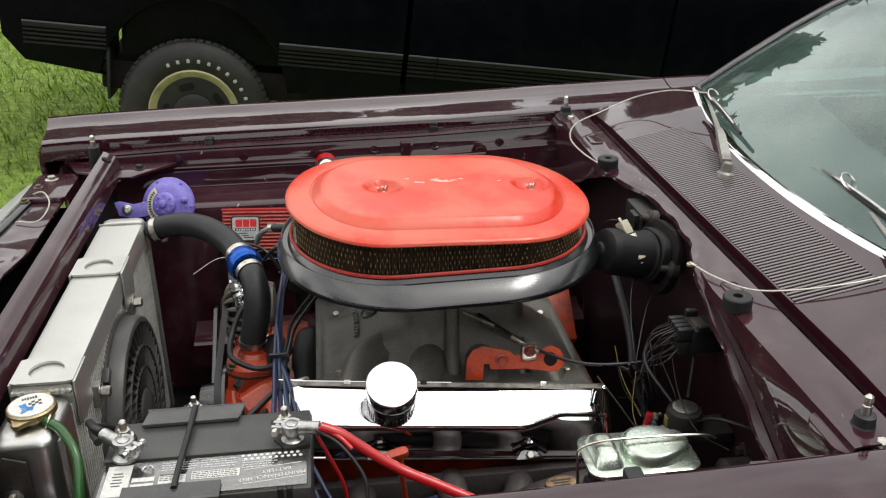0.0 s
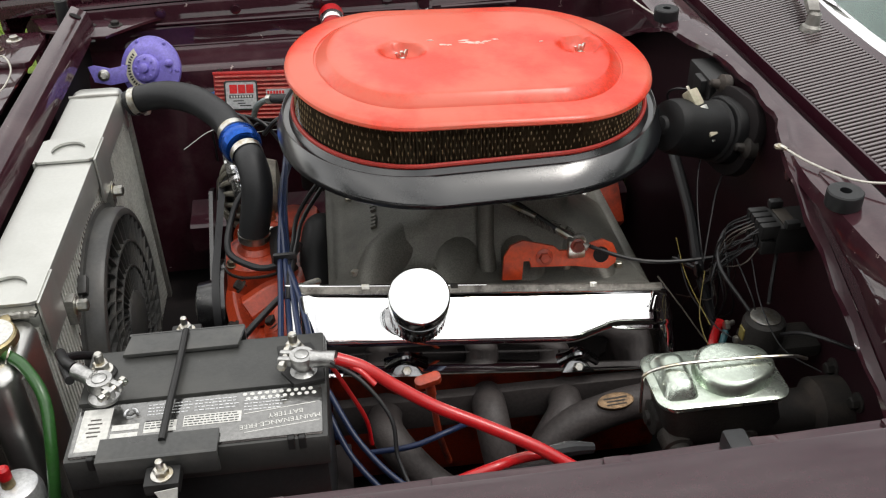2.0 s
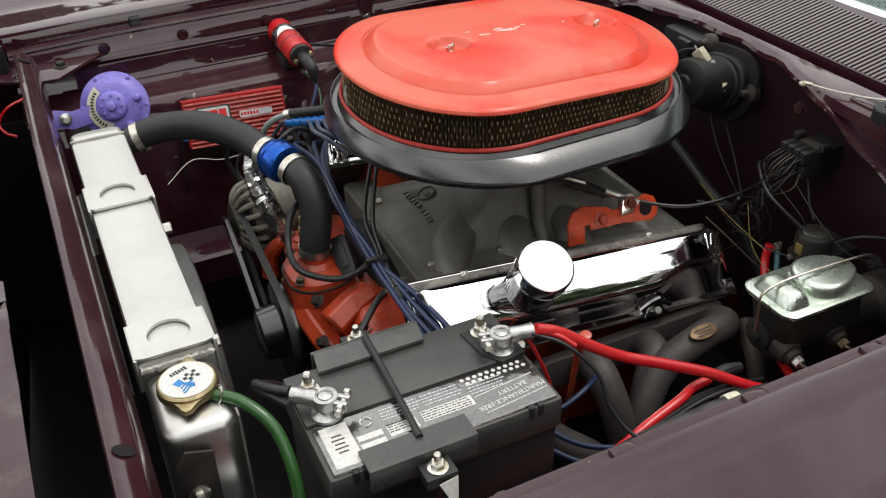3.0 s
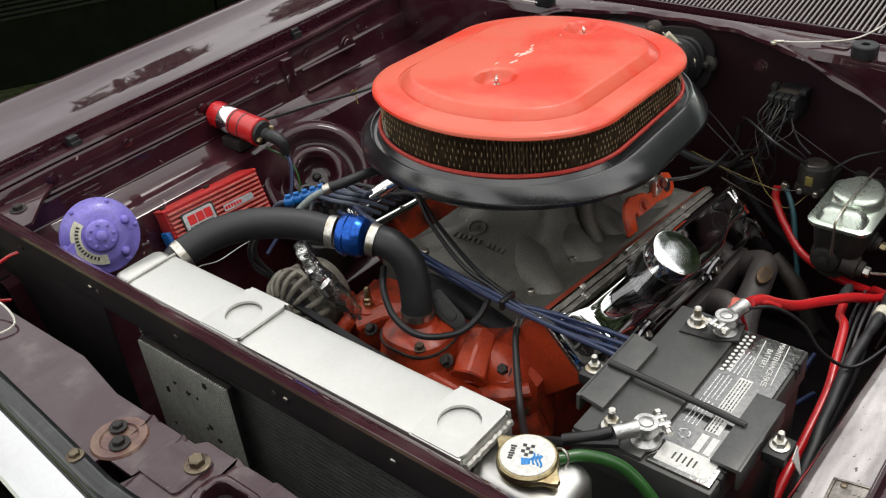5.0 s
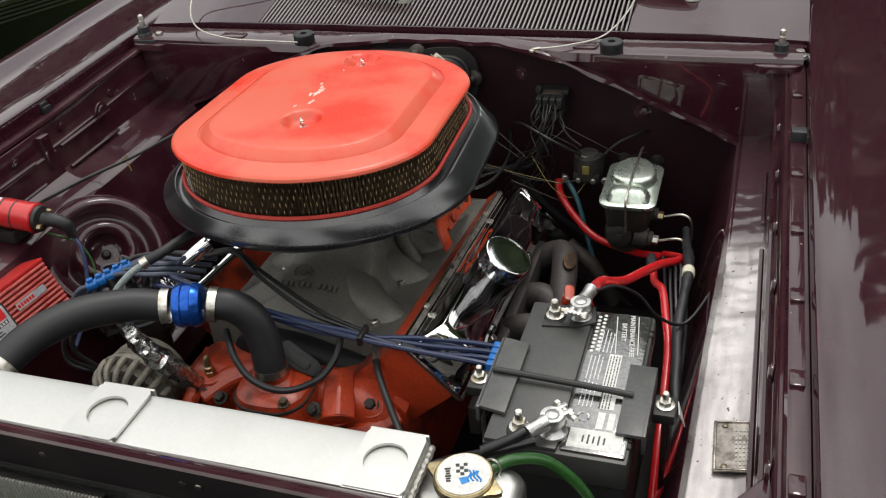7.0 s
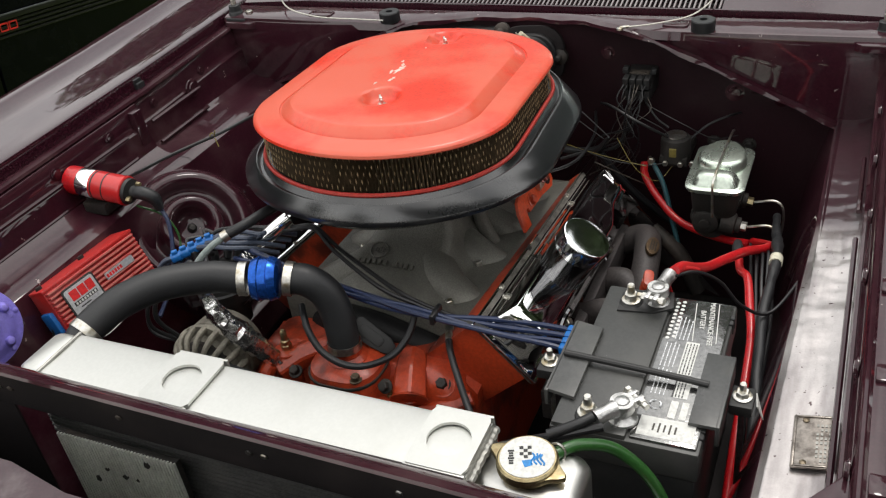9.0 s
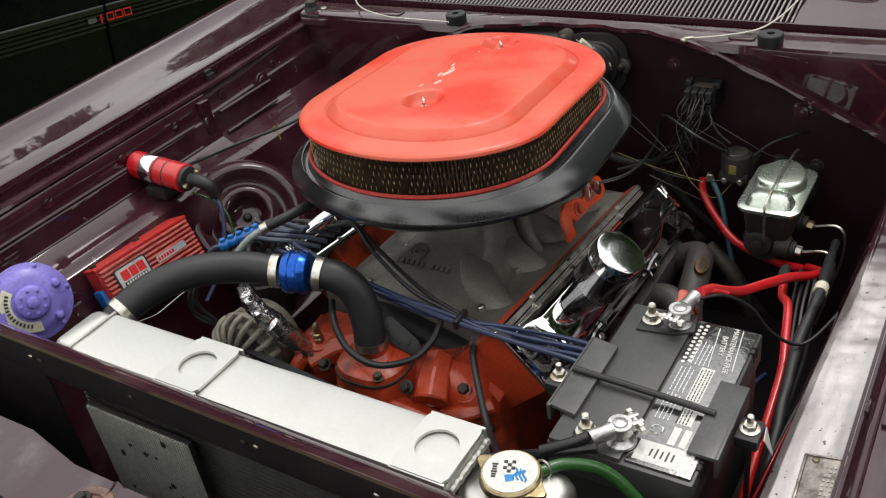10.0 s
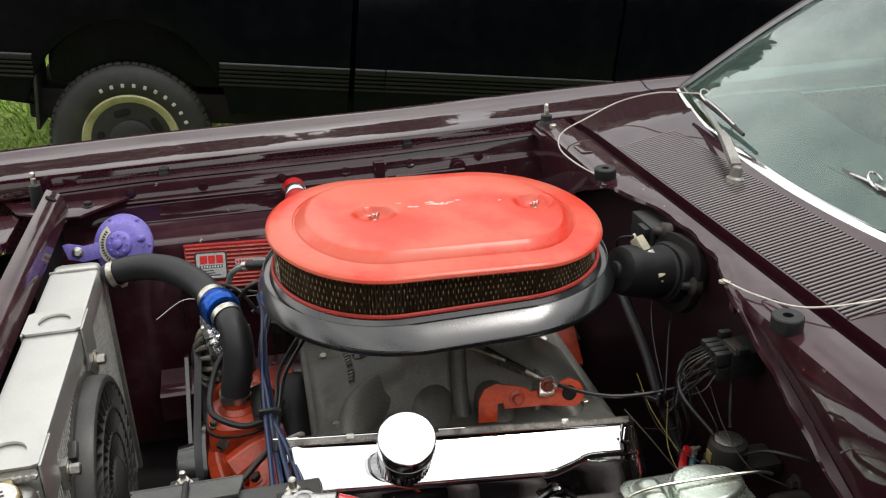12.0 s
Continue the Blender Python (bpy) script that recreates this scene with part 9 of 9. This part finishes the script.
for at in ((0.376, -0.034, 0.880), (0.376, 0.090, 0.933), (0.376, 0.085, 0.850)):
    bm = bmesh.new()
    lathe(bm, at, (-1, 0, 0.2), [(-0.01, 0.017), (0.003, 0.017), (0.006, 0.013), (0.008, 0.008), (0.02, 0.0065), (0.022, 0.004)], 18)
    part("mount", bm, IRON, wm)
bal = thing("ballast_resistor", (0.345, 0.0, 0.89), "cream ceramic ballast resistor with metal clip", "resistor")
BMt = Matrix.Translation((0.304, -0.004, 0.931)) @ axes_of((-0.34, 0.59, 0.73))
bm = bmesh.new()
box(bm, (-0.009, -0.008, -0.040), (0.009, 0.008, -0.012), 0.003, BMt)
box(bm, (-0.010, -0.009, 0.012), (0.010, 0.009, 0.040), 0.003, BMt)
box(bm, (-0.007, -0.006, -0.015), (0.007, 0.006, 0.015), 0.002, BMt)
part("body", bm, CERAMIC, bal)
bm = bmesh.new()
box(bm, (-0.011, -0.010, -0.012), (0.011, 0.010, 0.010), 0.002, BMt)
slab(bm, rounded(0.022, 0.018, 0.006, cx=0.02), -0.0015, 0.0015, BMt @ pose(0, 0, 0, 90, 0, 0), 0.0005)
part("clip", bm, STEEL, bal)
for z in (-0.042, 0.042):
    bm = bmesh.new()
    box(bm, (-0.003, -0.001, z - 0.006), (0.003, 0.001, z + 0.006), 0.0005, BMt)
    part("terminal", bm, STEEL, bal)
for pts in ([(0.290, 0.021, 0.962), (0.275, 0.040, 0.955), (0.268, 0.050, 0.940), (0.285, 0.055, 0.905)], [(0.318, -0.029, 0.900), (0.305, -0.02, 0.890), (0.285, 0.02, 0.885)]):
    w = thing("wire", pts[0], "thin dark wire to the ballast resistor", "wire", "firewall wires")
    bm = bmesh.new()
    tube(bm, pts, 0.002, 6, 5)
    part("sheath", bm, WIRE_BLACK, w)
reg = thing("voltage_regulator", (0.385, 0.15, 0.88), "black voltage regulator box on the firewall", "regulator")
bm = bmesh.new()
box(bm, (0.36, 0.10, 0.865), (0.405, 0.20, 0.935), 0.006)
box(bm, (0.35, 0.115, 0.90), (0.37, 0.15, 0.93), 0.004)
part("case", bm, PLASTIC_DARK, reg)

# ---- heavy cables on the near side ----
for name, pts, r, mt, lab_ in (
        ("battery_cable", [(-0.278, -0.404, 0.852), (-0.248, -0.410, 0.840), (-0.21, -0.420, 0.813), (-0.165, -0.433, 0.786), (-0.11, -0.452, 0.766), (-0.05, -0.475, 0.744), (0.0, -0.495, 0.718), (0.04, -0.503, 0.698), (0.09, -0.495, 0.668), (0.15, -0.465, 0.63)], 0.0078, RED_CABLE, "thick red positive battery cable"),
        ("starter_cable", [(0.284, -0.232, 0.703), (0.276, -0.236, 0.675), (0.255, -0.270, 0.635), (0.22, -0.32, 0.61), (0.18, -0.40, 0.61), (0.15, -0.46, 0.625)], 0.0075, RED_CABLE, "thick red cable from the starter relay"),
        ("sleeved_cable", [(-0.03, -0.462, 0.716), (-0.07, -0.470, 0.720), (-0.10, -0.485, 0.727), (-0.16, -0.497, 0.718), (-0.22, -0.508, 0.705), (-0.30, -0.512, 0.690), (-0.40, -0.514, 0.670), (-0.50, -0.516, 0.60)], 0.0068, RED_CABLE, "red sleeved cable along the inner fender"),
        ("teal_wire", [(0.285, -0.25, 0.70), (0.265, -0.275, 0.665), (0.235, -0.30, 0.60), (0.20, -0.33, 0.52)], 0.005, TEAL_WIRE, "teal wire dropping from the relay"),
        ("ground_lead", [(-0.585, -0.372, 0.850), (-0.60, -0.355, 0.846), (-0.615, -0.325, 0.836)], 0.0066, WIRE_BLACK, "short black lead from the negative clamp"),
        ("thin_lead", [(-0.285, -0.405, 0.848), (-0.25, -0.43, 0.835), (-0.22, -0.46, 0.80), (-0.215, -0.49, 0.76), (-0.19, -0.53, 0.735), (-0.12, -0.57, 0.765)], 0.0026, WIRE_BLACK, "thin black lead hanging beside the battery"),
        ("thin_red_lead", [(-0.288, -0.398, 0.848), (-0.255, -0.415, 0.842), (-0.235, -0.43, 0.828)], 0.0035, RED_CABLE, "thin red lead from the battery clamp"),
        ("thin_red_lead", [(-0.29, -0.395, 0.845), (-0.27, -0.40, 0.80), (-0.25, -0.40, 0.745), (-0.245, -0.40, 0.70)], 0.0028, RED_CABLE, "thin red lead dropping beside the battery"),
        ("plug_lead", [(-0.30, -0.29, 0.70), (-0.26, -0.36, 0.66), (-0.20, -0.41, 0.62), (-0.12, -0.43, 0.60), (-0.02, -0.43, 0.59)], 0.0042, BLUE_WIRE, "dark blue plug lead running to the rear"),
        ("plug_lead", [(-0.31, -0.29, 0.69), (-0.27, -0.37, 0.64), (-0.20, -0.43, 0.60), (-0.10, -0.46, 0.58)], 0.0042, BLUE_WIRE, "dark blue plug lead running to the rear"),
        ("plug_lead", [(-0.25, -0.33, 0.61), (-0.19, -0.34, 0.625), (-0.14, -0.33, 0.635), (-0.10, -0.30, 0.62)], 0.0042, BLUE_WIRE, "dark blue plug lead to a spark plug"),
        ("oil_line", [(0.23, -0.26, 0.58), (0.21, -0.32, 0.54), (0.20, -0.36, 0.46)], 0.016, IRON, "dark rusty pipe beside the header")):
    w = thing(name, pts[0], lab_, "cable", "cables")
    bm = bmesh.new()
    tube(bm, pts, r, 12, 7)
    part("sheath", bm, mt, w)
loom2 = thing("wire_loom", (-0.10, -0.525, 0.75), "taped black wire loom with a yellow band", "wire loom")
bm = bmesh.new()
tube(bm, [(0.20, -0.50, 0.66), (0.10, -0.508, 0.69), (0.02, -0.517, 0.718), (-0.05, -0.522, 0.733), (-0.112, -0.521, 0.732), (-0.20, -0.520, 0.722), (-0.36, -0.532, 0.695), (-0.54, -0.545, 0.60)], [0.007, 0.008, 0.0095, 0.009, 0.0085, 0.0085, 0.008, 0.007], 12, 7)
for v in bm.verts:
    v.co += Vector((0, 1, 1)) * 0.002 * noise.noise(v.co * 60)
part("sheath", bm, RUBBER, loom2)
bm = bmesh.new()
tube(bm, [(-0.040, -0.5212, 0.7312), (-0.05, -0.522, 0.733), (-0.060, -0.5220, 0.7333)], 0.0108, 12, 2)
part("tape", bm, CREAM, loom2, "yellowed tape band")
for k in range(5):
    w = thing("wire", (-0.05, -0.50, 0.73), "thin black wire beside the loom", "wire", "loom wires")
    bm = bmesh.new()
    tube(bm, [(0.06 - 0.02 * k, -0.47 - 0.010 * k, 0.685), (-0.02, -0.48 - 0.009 * k, 0.712 + 0.005 * k), (-0.10, -0.49 - 0.008 * k, 0.722 + 0.004 * (k % 3)), (-0.22, -0.508 - 0.006 * k, 0.705), (-0.38 - 0.03 * k, -0.53, 0.65)], 0.0028, 6, 6)
    part("sheath", bm, WIRE_BLACK, w)
bottle = thing("filler_bottle", (-0.66, -0.455, 0.66), "small clear bottle with a red and brass valve", "bottle")
bm = bmesh.new()
lathe(bm, (-0.66, -0.455, 0.66), (0, 0, 1), [(0, 0.03), (0.08, 0.03), (0.092, 0.026), (0.096, 0.018)], 24)
part("body", bm, LABEL_SILVER, bottle)
bm = bmesh.new()
lathe(bm, (-0.664, -0.458, 0.757), (0, 0, 1), [(0, 0.008), (0.012, 0.007), (0.013, 0.005)], 14)
part("valve", bm, BRASSY, bottle)
bm = bmesh.new()
lathe(bm, (-0.664, -0.458, 0.769), (0, 0, 1), [(0, 0.0075), (0.014, 0.007), (0.017, 0.004)], 14)
part("valve_cap", bm, RED_CABLE, bottle, "red cap")
bm = bmesh.new()
slab(bm, [(-0.02, -0.05), (0.03, -0.06), (0.03, 0.05), (0.0, 0.06), (-0.02, 0.03)], 0, 0.003, Matrix.Translation((-0.715, -0.40, 0.78)) @ pose(0, 0, 0, 90, 0, 0), 0.001)
mb = part("mount_tab", bm, IRON, radiator)
bolt("bolt", (-0.71, -0.405, 0.775), (0, -1, 0), 0.008, STEEL, mb, washer=0.013, h=0.02)

# red wire looped in the front well
well_wire = thing("wire", (-0.80, 0.60, 0.85), "thin red wire looped in the front well", "wire", "loose wires")
bm = bmesh.new()
tube(bm, [(-0.778, 0.585, 0.875), (-0.795, 0.60, 0.868), (-0.825, 0.615, 0.850), (-0.845, 0.615, 0.825), (-0.838, 0.60, 0.81), (-0.82, 0.585, 0.805)], 0.003, 8, 6)
part("sheath", bm, RED_CABLE, well_wire)
apron_wire = thing("wire", (-0.30, 0.58, 0.70), "thin pale wire hanging along the far apron", "wire", "loose wires")
bm = bmesh.new()
tube(bm, [(-0.58, 0.50, 0.68), (-0.52, 0.54, 0.70), (-0.46, 0.545, 0.685), (-0.40, 0.54, 0.69), (-0.36, 0.52, 0.70)], 0.0010, 6, 6)
part("sheath", bm, ALU_DULL, apron_wire)

# taped black end of the sleeved cable
tape_end = thing("taped_joint", (0.0, -0.455, 0.71), "black taped joint at the end of a red cable", "cable joint")
bm = bmesh.new()
tube(bm, [(0.03, -0.452, 0.705), (0.0, -0.456, 0.712), (-0.035, -0.463, 0.717)], [0.007, 0.010, 0.0085], 10, 4)
part("tape", bm, RUBBER, tape_end)
